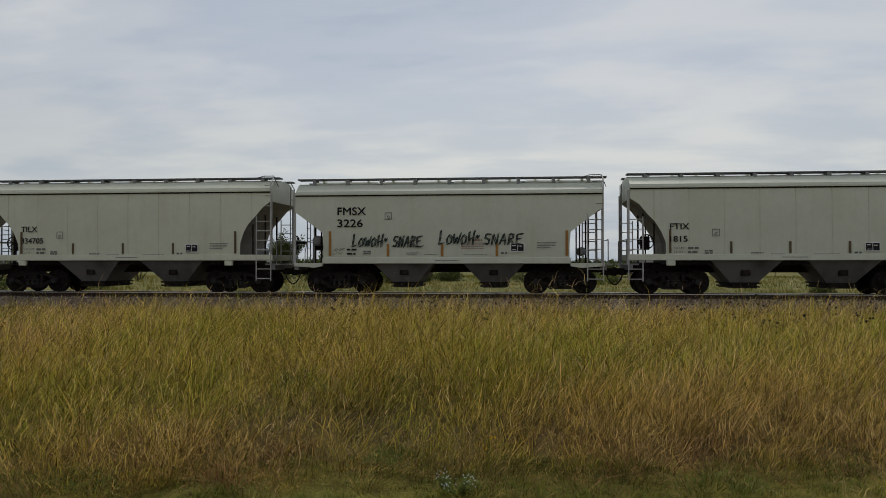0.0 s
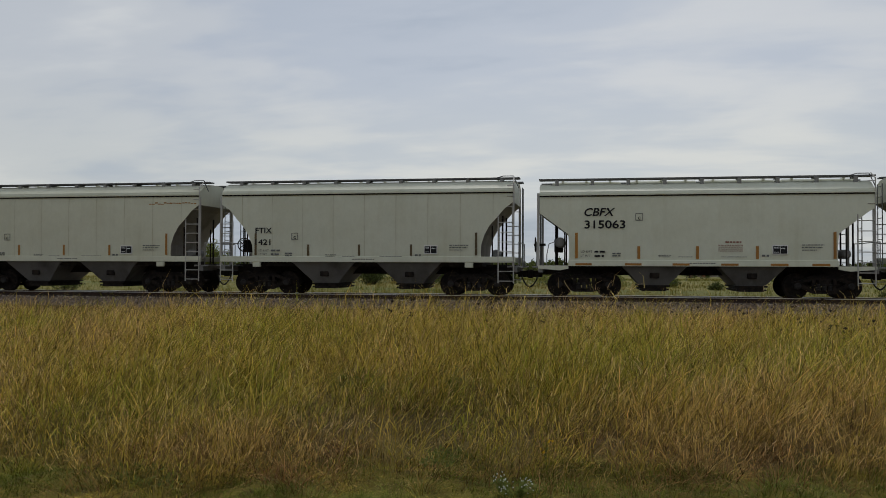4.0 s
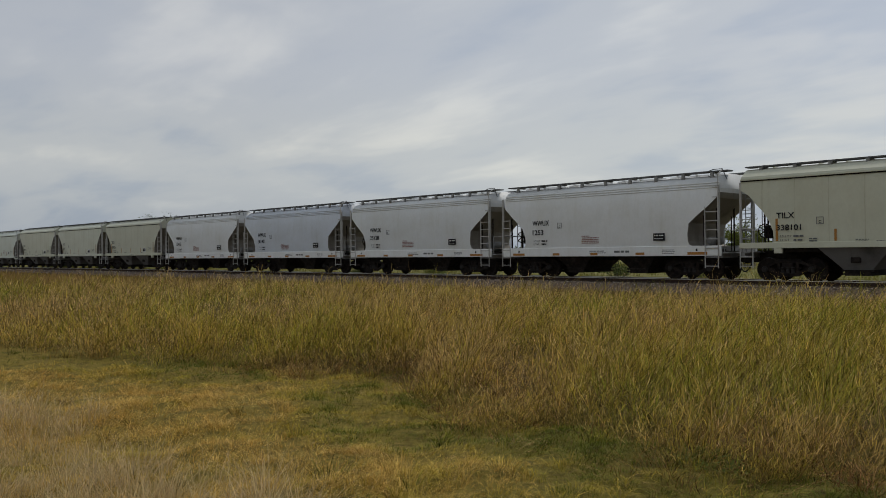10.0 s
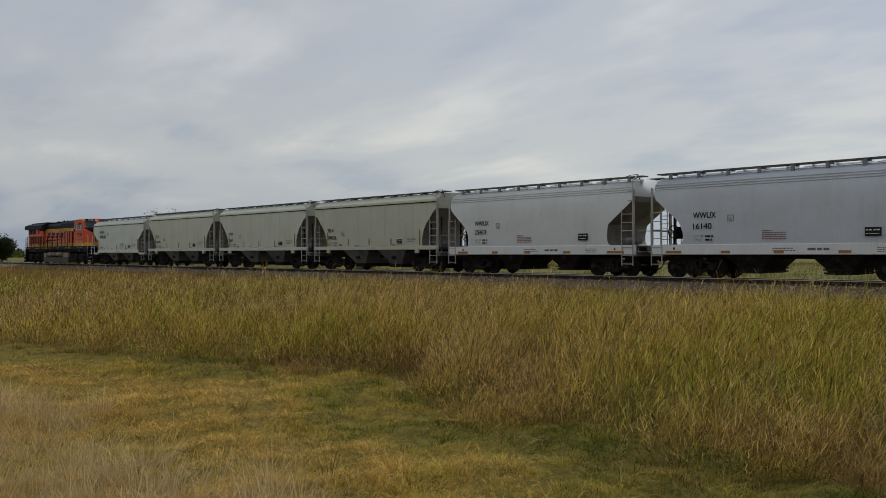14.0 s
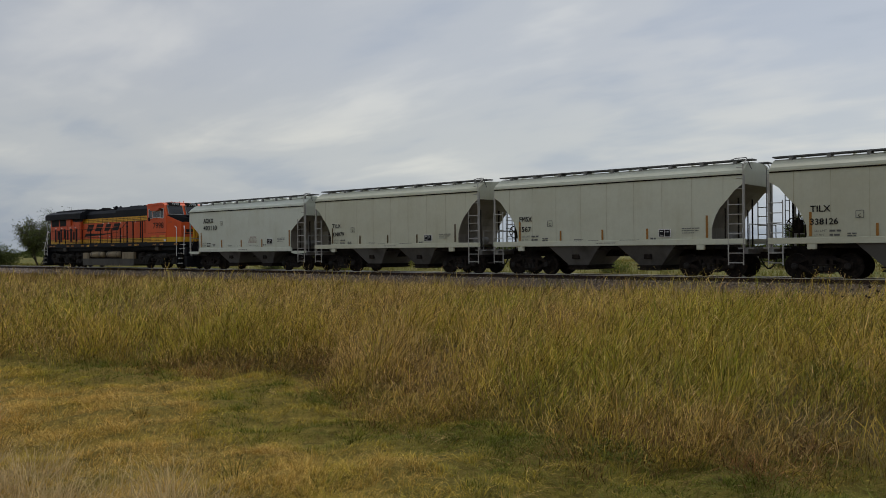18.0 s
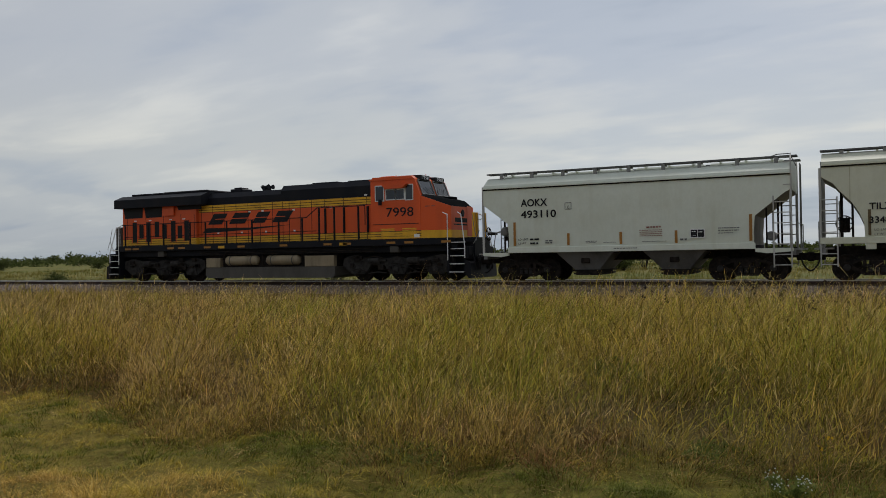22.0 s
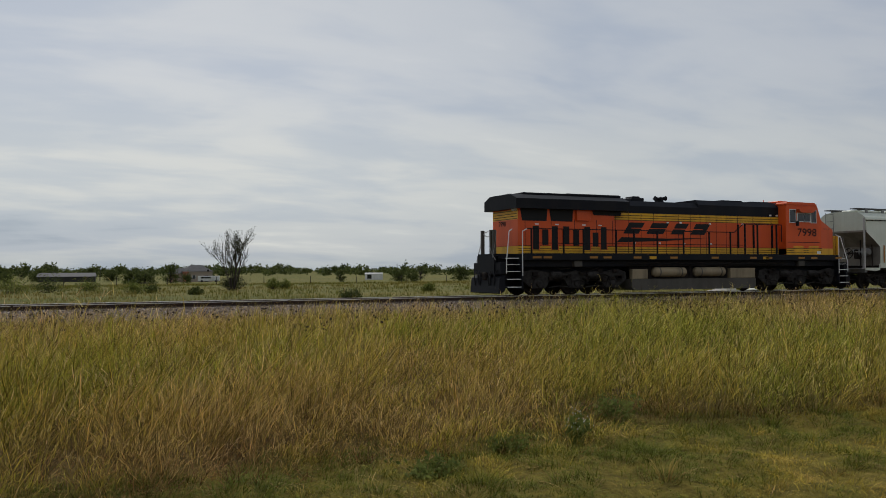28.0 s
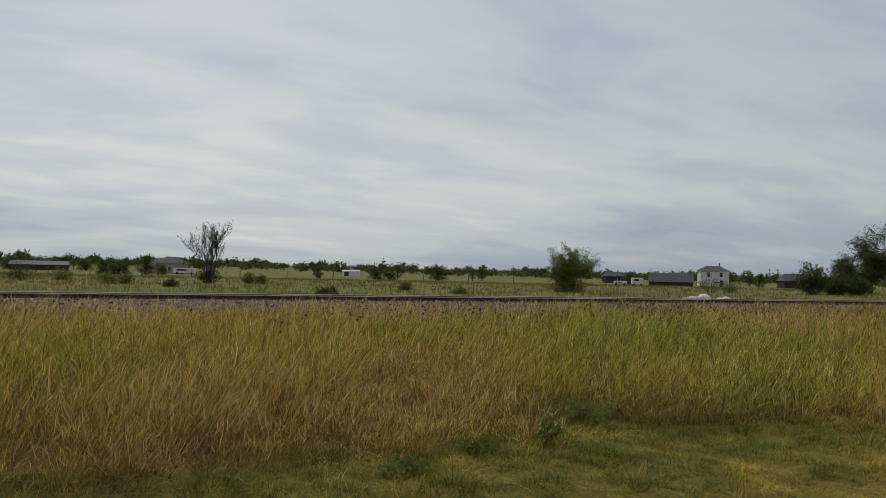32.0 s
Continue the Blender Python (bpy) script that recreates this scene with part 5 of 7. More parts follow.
bmesh.ops.recalc_face_normals(bm, faces=bm.faces[:])
lp("nose", bm, ORANGE, "orange sloping nose")
bm = bmesh.new()
rim = [bm.verts.new(v) for v in ((8.85, -1.44, 3.722), (10.11, -1.10, 3.265), (10.11, 1.10, 3.265), (8.85, 1.44, 3.722))]
top_ = [bm.verts.new(v) for v in ((8.87, -1.0, 3.80), (9.95, -0.66, 3.53), (9.95, 0.66, 3.53), (8.87, 1.0, 3.80))]
for i in range(4):
    j = (i + 1) % 4
    bm.faces.new((rim[i], rim[j], top_[j], top_[i]))
bm.faces.new(top_)
bmesh.ops.recalc_face_normals(bm, faces=bm.faces[:])
lp("nose_deck", bm, MATTE_BLACK, "black anti-glare nose top")
lp("nose_vent", boxes((9.25, 9.75, -0.3, 0.3, 3.60, 3.70), bevel=0.02), MATTE_BLACK, "low black box on the nose")
lp("cab_stripe", boxes((6.35, 8.85, -1.49, 1.49, 1.985, 2.28)), YELLOW, "yellow lower stripe")
bm = bmesh.new()
a = [bm.verts.new(v) for v in ((8.84, -1.47, 1.985), (10.13, -1.13, 1.985), (10.13, 1.13, 1.985), (8.84, 1.47, 1.985))]
c = [bm.verts.new((v.co.x, v.co.y, 2.30)) for v in a]
for i in range(4):
    j = (i + 1) % 4
    bm.faces.new((a[i], a[j], c[j], c[i]))
bm.faces.new(a[::-1])
bm.faces.new(c)
lp("nose_stripe", bm, YELLOW, "yellow stripe round the nose")
lp("cab_roof_edge", boxes((6.30, 8.50, -1.53, 1.53, 4.46, 4.52)), ORANGE)
lp("cooling_unit", boxes((6.5, 7.2, -0.85, 0.85, 4.60, 4.70), (7.45, 8.35, -0.85, 0.85, 4.60, 4.68), bevel=0.03), ORANGE, "orange rooftop cooling unit")
bm = bmesh.new()
for x, z in ((6.65, 4.84), (7.05, 4.78), (7.7, 4.80), (8.2, 4.80)):
    rod(bm, (x, 0.3, 4.66), (x, 0.3, z), 0.02)
lp("antenna", bm, ORANGE, "short roof antennas")
for s in (-1, 1):
    y = 1.485 * s
    for x0, x1, z0, z1 in ((6.62, 7.02, 3.58, 4.20), (7.16, 7.62, 3.62, 4.02), (7.66, 8.06, 3.62, 4.02), (8.14, 8.48, 3.58, 4.20)):
        w = lp("cab_window", boxes((x0, x1, y - 0.012, y + 0.012, z0, z1)), GLASS, "dark cab side window")
        lp("window_frame", boxes((x0 - 0.035, x0, y - 0.02, y + 0.02, z0 - 0.035, z1 + 0.035), (x1, x1 + 0.035, y - 0.02, y + 0.02, z0 - 0.035, z1 + 0.035), (x0, x1, y - 0.02, y + 0.02, z0 - 0.035, z0), (x0, x1, y - 0.02, y + 0.02, z1, z1 + 0.035)), WHITE_RAIL, "pale window frame", w)
    bm = prism(bmesh.new(), [(7.05, 4.24), (8.3, 4.24), (8.05, 4.06), (7.2, 4.06)], y, y + 0.22 * s)
    lp("sunshade", bm, ORANGE, "orange window awning")
    lp("cab_seam", boxes((6.45, 8.75, y - 0.006, y + 0.006, 2.58, 2.605)), LETTER, "black cab line")
    lp("cab_louvre", boxes(*[(6.85, 7.55, y - 0.012, y + 0.012, 2.02 + 0.07 * k, 2.06 + 0.07 * k) for k in range(6)]), YELLOW, "yellow cab louvre")
    lp("cab_louvre", boxes(*[(7.95, 8.65, y - 0.012, y + 0.012, 2.02 + 0.07 * k, 2.06 + 0.07 * k) for k in range(6)]), YELLOW, "yellow cab louvre")
    bm = bmesh.new()
    rod(bm, (6.95, y + 0.02 * s, 3.55), (6.95, y + 0.2 * s, 3.5), 0.015)
    box(bm, 6.88, 7.02, min(y + 0.16 * s, y + 0.24 * s), max(y + 0.16 * s, y + 0.24 * s), 3.38, 3.62)
    lp("mirror", bm, BLACK, "black cab mirror")
lettering("7998", 1.36, 0.40, LETTER, LOCO, 7.20, -1.492, 2.84, "cab_number", 0.008)
bars([(8.95, 3.22, 0.22, 0.04), (9.25, 3.22, 0.16, 0.04)], REDLET, LOCO, -1.47)
# windshields, number boards, headlight and front emblem
for y0, y1 in ((-1.28, -0.12), (0.12, 1.28)):
    bm = bmesh.new()
    vs = [bm.verts.new(v) for v in ((8.868, y0, 3.80), (8.868, y1, 3.80), (8.625, y1, 4.42), (8.625, y0, 4.42))]
    bm.faces.new(vs)
    w = lp("windshield", bm, GLASS, "dark windshield pane")
    bm = bmesh.new()
    pts = [(8.872, y0, 3.79), (8.872, y1, 3.79), (8.628, y1, 4.43), (8.628, y0, 4.43), (8.872, y0, 3.79)]
    pipe(bm, pts, 0.03)
    lp("window_frame", bm, STEEL_GREY, "grey window frame", w)
    lp("number_board", boxes((8.30, 8.70, y0 + 0.15, y1 - 0.15, 4.42, 4.64), bevel=0.02), LETTER, "black number board")
for y0 in (-0.98, 0.42):
    t_ = lettering("7998", 0.56, 0.15, WHITE, LOCO, 0, 0, 0, "board_number", 0.008)
    t_.matrix_local = pose(8.708 - 0.48, y0, 4.455, 0, 0, 90)
for s in (-1, 1):
    bm = bmesh.new()
    for y0 in (0.18, 0.62):
        rod(bm, (8.885, y0 * s, 3.82), (8.80, (y0 + 0.28) * s, 4.12), 0.012)
    lp("windshield_wiper", bm, LETTER, "thin black wiper")
lp("headlight", lathe(bmesh.new(), [(0.14, 0.0), (0.16, 0.02), (0.12, 0.04)], "X", 16, (10.12, 0.0, 3.0)), LETTER, "dark headlight")
lp("front_emblem", boxes((10.125, 10.135, -0.75, 0.75, 2.62, 2.80), (10.125, 10.135, -0.9, 0.9, 2.50, 2.55)), LETTER, "black emblem bars on the nose")
lp("nose_door", boxes((10.12, 10.14, 0.45, 1.0, 2.05, 3.3), bevel=0.005), ORANGE, "orange nose door")

# steps, handrails and end platforms
RAIL_POSTS = [-9.35, -7.68, -6.62, -4.82, -3.80, -2.44, -0.86, 0.74, 2.10]
for s in (-1, 1):
    y = 1.47 * s
    for x in RAIL_POSTS:
        lp("stanchion", boxes((x - 0.035, x + 0.035, y - 0.03, y + 0.03, 1.98, 3.03), bevel=0.006), BLACK, "black handrail post")
    bm = bmesh.new()
    pipe(bm, [(-9.6, y, 3.02), (2.35, y, 3.02), (2.95, y, 3.42), (5.55, y, 3.42), (5.55, y, 2.6)], 0.022)
    lp("handrail", bm, BLACK, "black walkway handrail")
    bm = bmesh.new()
    pipe(bm, [(-9.35, y, 2.42), (2.9, y, 2.42)], 0.016)
    lp("knee_rail", bm, BLACK, "thin black knee rail")
    for x in (3.06, 3.9, 5.2):
        lp("stanchion", boxes((x - 0.04, x + 0.04, y - 0.03, y + 0.03, 1.98, 3.42), bevel=0.006), BLACK, "black handrail post")
    # stairs at each corner
    for x, d in ((-10.22, -1), (10.06, 1)):
        well = lp("step_well", boxes((x - 0.42, x + 0.42, min(0.75 * s, 0.79 * s), max(0.75 * s, 0.79 * s), 0.35, 1.98), (x - d * 0.40 - 0.03, x - d * 0.40 + 0.03, min(0.75 * s, 1.5 * s), max(0.75 * s, 1.5 * s), 0.30, 1.98)), BLACK, "black step well")
        for k in range(5):
            z = 0.42 + k * 0.34
            lp("step", boxes((x - 0.36, x + 0.36, min((0.8) * s, (1.48 - 0.05 * k) * s), max(0.8 * s, (1.48 - 0.05 * k) * s), z - 0.03, z)), BLACK, "black step", well)
            lp("step_edge", boxes((x - 0.34, x + 0.34, min((1.48 - 0.05 * k) * s, (1.495 - 0.05 * k) * s), max((1.48 - 0.05 * k) * s, (1.495 - 0.05 * k) * s), z - 0.03, z + 0.004)), WHITE, "white step edge", well)
        bm = bmesh.new()
        pipe(bm, [(x - d * 0.40, 1.5 * s, 0.9), (x - d * 0.40, 1.5 * s, 2.9), (x - d * 0.62, 1.5 * s, 3.0)], 0.022, 8)
        lp("grab_rail", bm, WHITE_RAIL, "white grab rail")
        bm = bmesh.new()
        pipe(bm, [(x + d * 0.36, 1.42 * s, 1.0), (x + d * 0.36, 1.42 * s, 1.6), (x + d * 0.1, 1.2 * s, 2.9), (x - d * 0.1, 1.1 * s, 3.0)], 0.022, 8)
        lp("grab_rail", bm, WHITE_RAIL, "white grab rail")
for x, d, xk in ((-10.5, -1, -10.5), (10.25, 1, 10.6)):
    lp("end_platform", boxes((x - 0.35, x + 0.35, -0.75, 0.75, 1.90, 1.98), (x + d * 0.30 - 0.06, x + d * 0.30 + 0.06, -0.80, 0.80, 0.95, 1.90)), BLACK, "black end platform")
    for yy in (-0.42, 0.42, -0.68):
        lp("gate_post", boxes((x + d * 0.28 - 0.07, x + d * 0.28 + 0.07, yy - 0.07, yy + 0.07, 1.98, 2.98), bevel=0.01), YELLOW if d > 0 else TANK, "worn yellow gate post")
    bm = bmesh.new()
    pipe(bm, [(x + d * 0.28, -0.68, 2.85), (x + d * 0.28, -0.2, 2.72), (x + d * 0.28, 0.0, 2.7), (x + d * 0.28, 0.42, 2.85)], 0.015)
    lp("gate_chain", bm, STEEL_GREY, "sagging gate chain")
    bm = box(bmesh.new(), min(x + d * 0.2, xk + d * 0.47), max(x + d * 0.2, xk + d * 0.47), -0.2, 0.2, 0.70, 1.05, bevel=0.04)
    lp("coupler", bm, STEEL_DARK, "dark knuckle coupler")
    bm = box(bmesh.new(), min(x, x + d * 0.3), max(x, x + d * 0.3), -1.3, 1.3, 0.95, 1.55, bevel=0.03)
    lp("end_sheet", bm, BLACK, "black pilot sheet")
    bm = bmesh.new()
    for yy in (-1.0, -0.6, -0.45, 0.45, 0.6, 1.0):
        pipe(bm, [(x + d * 0.32, yy, 1.15), (x + d * 0.44, yy * 0.95, 0.85), (x + d * 0.42, yy * 0.9, 0.5), (x + d * 0.34, yy * 0.85, 0.42)], 0.03, 6)
    o = lp("air_hose_bundle", bm, LETTER, "bunched black air hoses")
    o["kind"] = "stuff"
    bm = prism(bmesh.new(), [(x + d * 0.10, 0.95), (x + d * 0.38, 0.80), (x + d * 0.44, 0.16), (x + d * 0.30, 0.12), (x + d * 0.10, 0.30)], -1.35, 1.35)
    lp("pilot_plow", bm, BLACK, "black pilot plow")
    bm = bmesh.new()
    pipe(bm, [(x + d * 0.34, -0.9, 1.7), (x + d * 0.5, -0.9, 1.95), (x + d * 0.62, -0.9, 2.25)], 0.018)
    pipe(bm, [(x + d * 0.34, -1.0, 2.9), (x + d * 0.46, -1.05, 2.3), (x + d * 0.6, -1.1, 1.8)], 0.012)
    lp("uncoupling_lever", bm, STEEL_GREY, "bent uncoupling lever")

# fuel tank and air reservoirs between the trucks
bm = prism(bmesh.new(), [(-3.88, 0.30), (-3.75, 0.18), (3.70, 0.18), (3.83, 0.30), (3.83, 0.70), (-3.88, 0.70)], -1.40, 1.40)
lp("fuel_tank", bm, TANK, "dusty grey fuel tank")
lp("tank_ledge", boxes((-3.86, 3.81, -1.18, 1.18, 0.70, 1.25)), STEEL_DARK, "dark upper tank")
lp("equipment_box", boxes((-3.86, -2.95, -1.40, 1.40, 0.70, 1.16), bevel=0.02), AIRTANK, "tan equipment box")
lp("equipment_box", boxes((2.15, 3.80, -1.40, 1.40, 0.70, 1.20), bevel=0.02), AIRTANK, "tan equipment box")
for s in (-1, 1):
    for x0, x1 in ((-2.62, -0.62), (-0.10, 1.85)):
        bm = lathe(bmesh.new(), [(0.06, x0), (0.17, x0 + 0.04), (0.235, x0 + 0.13), (0.235, x1 - 0.13), (0.17, x1 - 0.04), (0.06, x1)], "X", 20, (0, -1.28 * -s, 1.02))
        r_ = lp("air_reservoir", bm, AIRTANK, "tan cylindrical air reservoir", smooth=True)
        for x in (x0 + 0.35, x1 - 0.35):
            lp("strap", lathe(bmesh.new(), [(0.243, x - 0.03), (0.243, x + 0.03)], "X", 20, (0, -1.28 * -s, 1.02)), TANK, "", r_)
    for x in (-2.8, -0.35, 1.95):
        lp("air_pipe", pipe(bmesh.new(), [(x, 1.3 * s, 0.75), (x, 1.32 * s, 1.3), (x + 0.2, 1.3 * s, 1.5)], 0.03), STEEL_DARK)
bm = bmesh.new()
for k in range(3):
    pipe(bm, [(-4.2, -1.42, 1.36 + 0.09 * k), (6.0, -1.42, 1.36 + 0.09 * k)], 0.022)
lp("pipe_run", bm, STEEL_DARK, "dark underfloor pipes")["kind"] = "stuff"


def loco_truck(xs):
    """A three-axle locomotive truck with a cast frame, brake cylinders and axle boxes."""
    xc = sum(xs) / 3
    fr = lp("loco_truck", boxes((xs[0] - 0.6, xs[2] + 0.6, -0.9, 0.9, 0.62, 0.95), bevel=0.03), STEEL_DARK, "grimy black three-axle truck")
    for s in (-1, 1):
        y0, y1 = 1.05 * s, 1.22 * s
        side = [(xs[0] - 0.85, 0.70), (xs[0] - 0.80, 1.05), (xs[0] - 0.3, 1.18), (xs[0] + 0.55, 1.02), (xs[1] - 0.4, 1.02), (xs[1], 1.12), (xs[1] + 0.4, 1.02), (xs[2] - 0.55, 1.02), (xs[2] + 0.3, 1.18), (xs[2] + 0.80, 1.05), (xs[2] + 0.85, 0.70), (xs[2] + 0.42, 0.40), (xs[2] - 0.42, 0.40), (xs[2] - 0.62, 0.72), (xs[1] + 0.62, 0.72), (xs[1] + 0.42, 0.40), (xs[1] - 0.42, 0.40), (xs[1] - 0.62, 0.72), (xs[0] + 0.62, 0.72), (xs[0] + 0.42, 0.40), (xs[0] - 0.42, 0.40)]
        lp("truck_frame", prism(bmesh.new(), side, y0, y1), TRUCK_DUST, "", fr)
        for x in xs:
            lp("axle_box", lathe(bmesh.new(), [(0.05, 1.36 * s), (0.13, 1.34 * s), (0.16, 1.28 * s), (0.16, 1.20 * s)], "Y", 16, (x, 0, 0.53)), TRUCK_DUST, "round axle box", fr)
            lp("axle_guide", prism(bmesh.new(), [(x - 0.36, 0.33), (x + 0.36, 0.33), (x + 0.22, 0.74), (x - 0.22, 0.74)], 1.14 * s, 1.27 * s), TRUCK_DUST, "", fr)
        for x in ((xs[0] + xs[1]) / 2, (xs[1] + xs[2]) / 2):
            lp("brake_cylinder", lathe(bmesh.new(), [(0.1, x - 0.42), (0.15, x - 0.35), (0.15, x + 0.15), (0.05, x + 0.2), (0.05, x + 0.5)], "X", 12, (0, 1.28 * s, 0.92)), TRUCK_DUST, "brake cylinder", fr)
            lp("brake_lever", pipe(bmesh.new(), [(x - 0.5, 1.25 * s, 0.35), (x, 1.26 * s, 0.42), (x + 0.5, 1.25 * s, 0.38)], 0.03), TRUCK_DUST, "", fr)
            lp("coil_spring", lathe(bmesh.new(), [(0.09 + 0.02 * (k % 2), 0.72 + 0.05 * k) for k in range(7)], "Z", 10, (x - 0.15, 1.16 * s, 0)), TRUCK_DUST, "", fr)
        rnd = random.Random(int(xc * 10))
        bm = bmesh.new()
        for _ in range(16):
            x, z = rnd.uniform(xs[0] - 0.7, xs[2] + 0.7), rnd.uniform(0.55, 1.12)
            w_, h_ = rnd.uniform(0.05, 0.16), rnd.uniform(0.04, 0.11)
            box(bm, x - w_, x + w_, min(1.20 * s, 1.34 * s), max(1.20 * s, 1.34 * s), z - h_, z + h_, bevel=0.015)
        for _ in range(9):
            x, z = rnd.uniform(xs[0] - 0.6, xs[2] - 0.2), rnd.uniform(0.45, 1.25)
            pipe(bm, [(x, 1.33 * s, z), (x + rnd.uniform(0.2, 0.5), 1.35 * s, z + rnd.uniform(-0.08, 0.08)), (x + rnd.uniform(0.6, 0.9), 1.33 * s, z + rnd.uniform(-0.25, 0.2))], rnd.uniform(0.014, 0.028), 5)
        lp("brake_rigging", bm, STEEL_DARK, "grimy brake rigging and pipes", fr)["kind"] = "stuff"
        lp("sand_box", boxes((xc - 0.22, xc + 0.22, min(1.2 * s, 1.45 * s), max(1.2 * s, 1.45 * s), 1.28, 1.66), bevel=0.03), TANK, "tan box above the truck", fr)
    for x in xs:
        wheelset(fr, x, 0.53)


loco_truck((-8.85, -6.87, -4.92))
loco_truck((5.02, 7.00, 8.98))


for s in (-1, 1):
    for z in (2.09, 2.18, 2.29):
        lp("cab_pinstripe", boxes((5.87, 8.40, 1.492 * s - 0.004, 1.492 * s + 0.004, z - 0.012, z + 0.012)), LETTER, "thin black pinstripe")
    lp("cab_label", boxes((8.05, 8.32, 1.494 * s - 0.004, 1.494 * s + 0.004, 2.02, 2.16)), WHITE, "small white label")

# the cab stands close behind the hood, the nose is long and the deck low: settle them on the frame
CAB_PARTS = {"cab", "cab_stripe", "cab_roof_edge", "cooling_unit", "antenna", "cab_window", "window_frame", "sunshade", "cab_seam", "cab_louvre", "mirror", "windshield", "windshield_wiper", "number_board", "nose", "nose_deck", "nose_vent", "nose_stripe", "headlight", "front_emblem", "nose_door"}
settled, lowered = set(), set()
for o in list(LOCO.children_recursive):
    base = o.name.split(".")[0]
    if base in CAB_PARTS and o.data.name not in settled:
        settled.add(o.data.name)
        for v in o.data.vertices:
            v.co.x = v.co.x - 0.48 if v.co.x < 8.9 else 8.42 + (v.co.x - 8.9) * 1.02
    if o.type == "MESH" and base not in ("wheelset", "cab_number", "rear_number", "board_number", "small_print") and o.data.name not in lowered:
        lowered.add(o.data.name)
        for v in o.data.vertices:
            v.co.z = float(np.interp(v.co.z, (0.0, 1.25, 1.68, 1.98, 3.84, 6.0), (0.0, 1.25, 1.58, 1.87, 3.84, 6.0)))
    if base == "cab_number":
        o.location.x -= 0.53
    elif base == "small_print":
        o.location.x -= 0.35

# ---------------------------------------------------------------- trees, bushes and buildings beyond the track


def spot(az_deg, dist):
    """The place on the ground in a direction (degrees to the left of the track's perpendicular) and distance."""
    a = radians(az_deg)
    x, y = -math.sin(a) * dist, math.cos(a) * dist
    return x, y, float(ground_z(np.array(x), np.array(y)))


def limbs(rnd, height, spread, first, levels, fork, trunk=0.05):
    """Branch segments (from, to, radius, radius) of a tree, and places along its twigs."""
    segs, tips = [], []

    def grow(p, d, length, r, level):
        q = p
        n = 4
        for k in range(n):
            d = (d + Vector((rnd.gauss(0, 0.14), rnd.gauss(0, 0.14), rnd.gauss(0.03, 0.08)))).normalized()
            e = q + d * (length / n)
            segs.append((q, e, r * (1 - 0.2 * k), r * (1 - 0.2 * (k + 1))))
            q = e
            if level > 0 and (k >= 1 or level < levels):
                for _ in range(fork):
                    a = rnd.uniform(0, 2 * math.pi)
                    side = Vector((math.cos(a), math.sin(a), rnd.uniform(-0.1, 0.5))).normalized()
                    nd = (d * rnd.uniform(0.5, 1.0) + side * spread).normalized()
                    grow(q, nd, length * rnd.uniform(0.38, 0.72), r * 0.5, level - 1)
            if level <= 1:
                tips.append(q)
        tips.append(q)

    for i in range(first):
        a = (i + rnd.random()) * 2 * math.pi / first
        o = 0.62 * (first > 1) * rnd.uniform(0.3, 1.1)
        lean = Vector((math.cos(a) * o, math.sin(a) * o, 1)).normalized()
        grow(Vector((math.cos(a) * 0.12 * (first > 1), math.sin(a) * 0.12 * (first > 1), -0.15)), lean, height * rnd.uniform(0.5, 0.72), height * trunk, levels)
    return segs, tips


def leaf_cloud(name, centres, per, radius, size, seed, mat, floor=0.1, squash=0.8):
    g = np.random.default_rng(seed)
    c = np.repeat(np.array(centres, float), per, 0)
    n = len(c)
    p = c + g.normal(0, 1, (n, 3)) * np.array([radius, radius, radius * squash])
    p[:, 2] = np.maximum(p[:, 2], floor)
    u = g.normal(0, 1, (n, 3))
    u /= np.linalg.norm(u, axis=1)[:, None]
    w = np.cross(u, g.normal(0, 1, (n, 3)))
    w /= np.linalg.norm(w, axis=1)[:, None]
    s = g.uniform(0.6, 1.4, n)[:, None] * size
    v = np.stack([p - u * s, p - w * s * 0.45, p + u * s, p + w * s * 0.45], 1).reshape(-1, 3)
    return raw_mesh(name, v, np.arange(4 * n), np.full(n, 4), mat)


def tree(name, label, at, height, width, seed, mat=LEAF, per=14, leaf=0.10, first=1, levels=3, fork=2, spread=0.9, bare=False, category="tree", radius=None):
    """Tapered trunk and limbs with a broken crown of separate leaves."""
    rnd = random.Random(seed)
    segs, tips = limbs(rnd, height, spread, first, levels, fork, trunk=0.022 if first == 1 else 0.012)
    top = max(p.z for p in tips)
    wide = sorted(max(abs(p.x), abs(p.y)) for p in tips)[int(len(tips) * 0.97)]
    k, kw = height / top, width / (2 * wide)
    fit = lambda p: Vector((p.x * kw, p.y * kw, p.z * k))
    root = thing(name, label, category, at=pose(*at))
    bm = bmesh.new()
    for p, q, r0, r1 in segs:
        if r0 > height * 0.0004:
            rod(bm, fit(p), fit(q), max(r0, height * 0.0016), 4, max(r1, height * 0.0012))
    part("trunk", bm, BARK, root, "grey-brown trunk and limbs")
    pts = [tuple(fit(p)) for p in tips]
    if bare:
        rnd.shuffle(pts)
        pts = pts[: len(pts) // 2]
    me = leaf_cloud("crown", pts, per, radius or width * 0.055, leaf, seed, mat)
    crown = new("crown", me)
    crown.parent = root
    return root


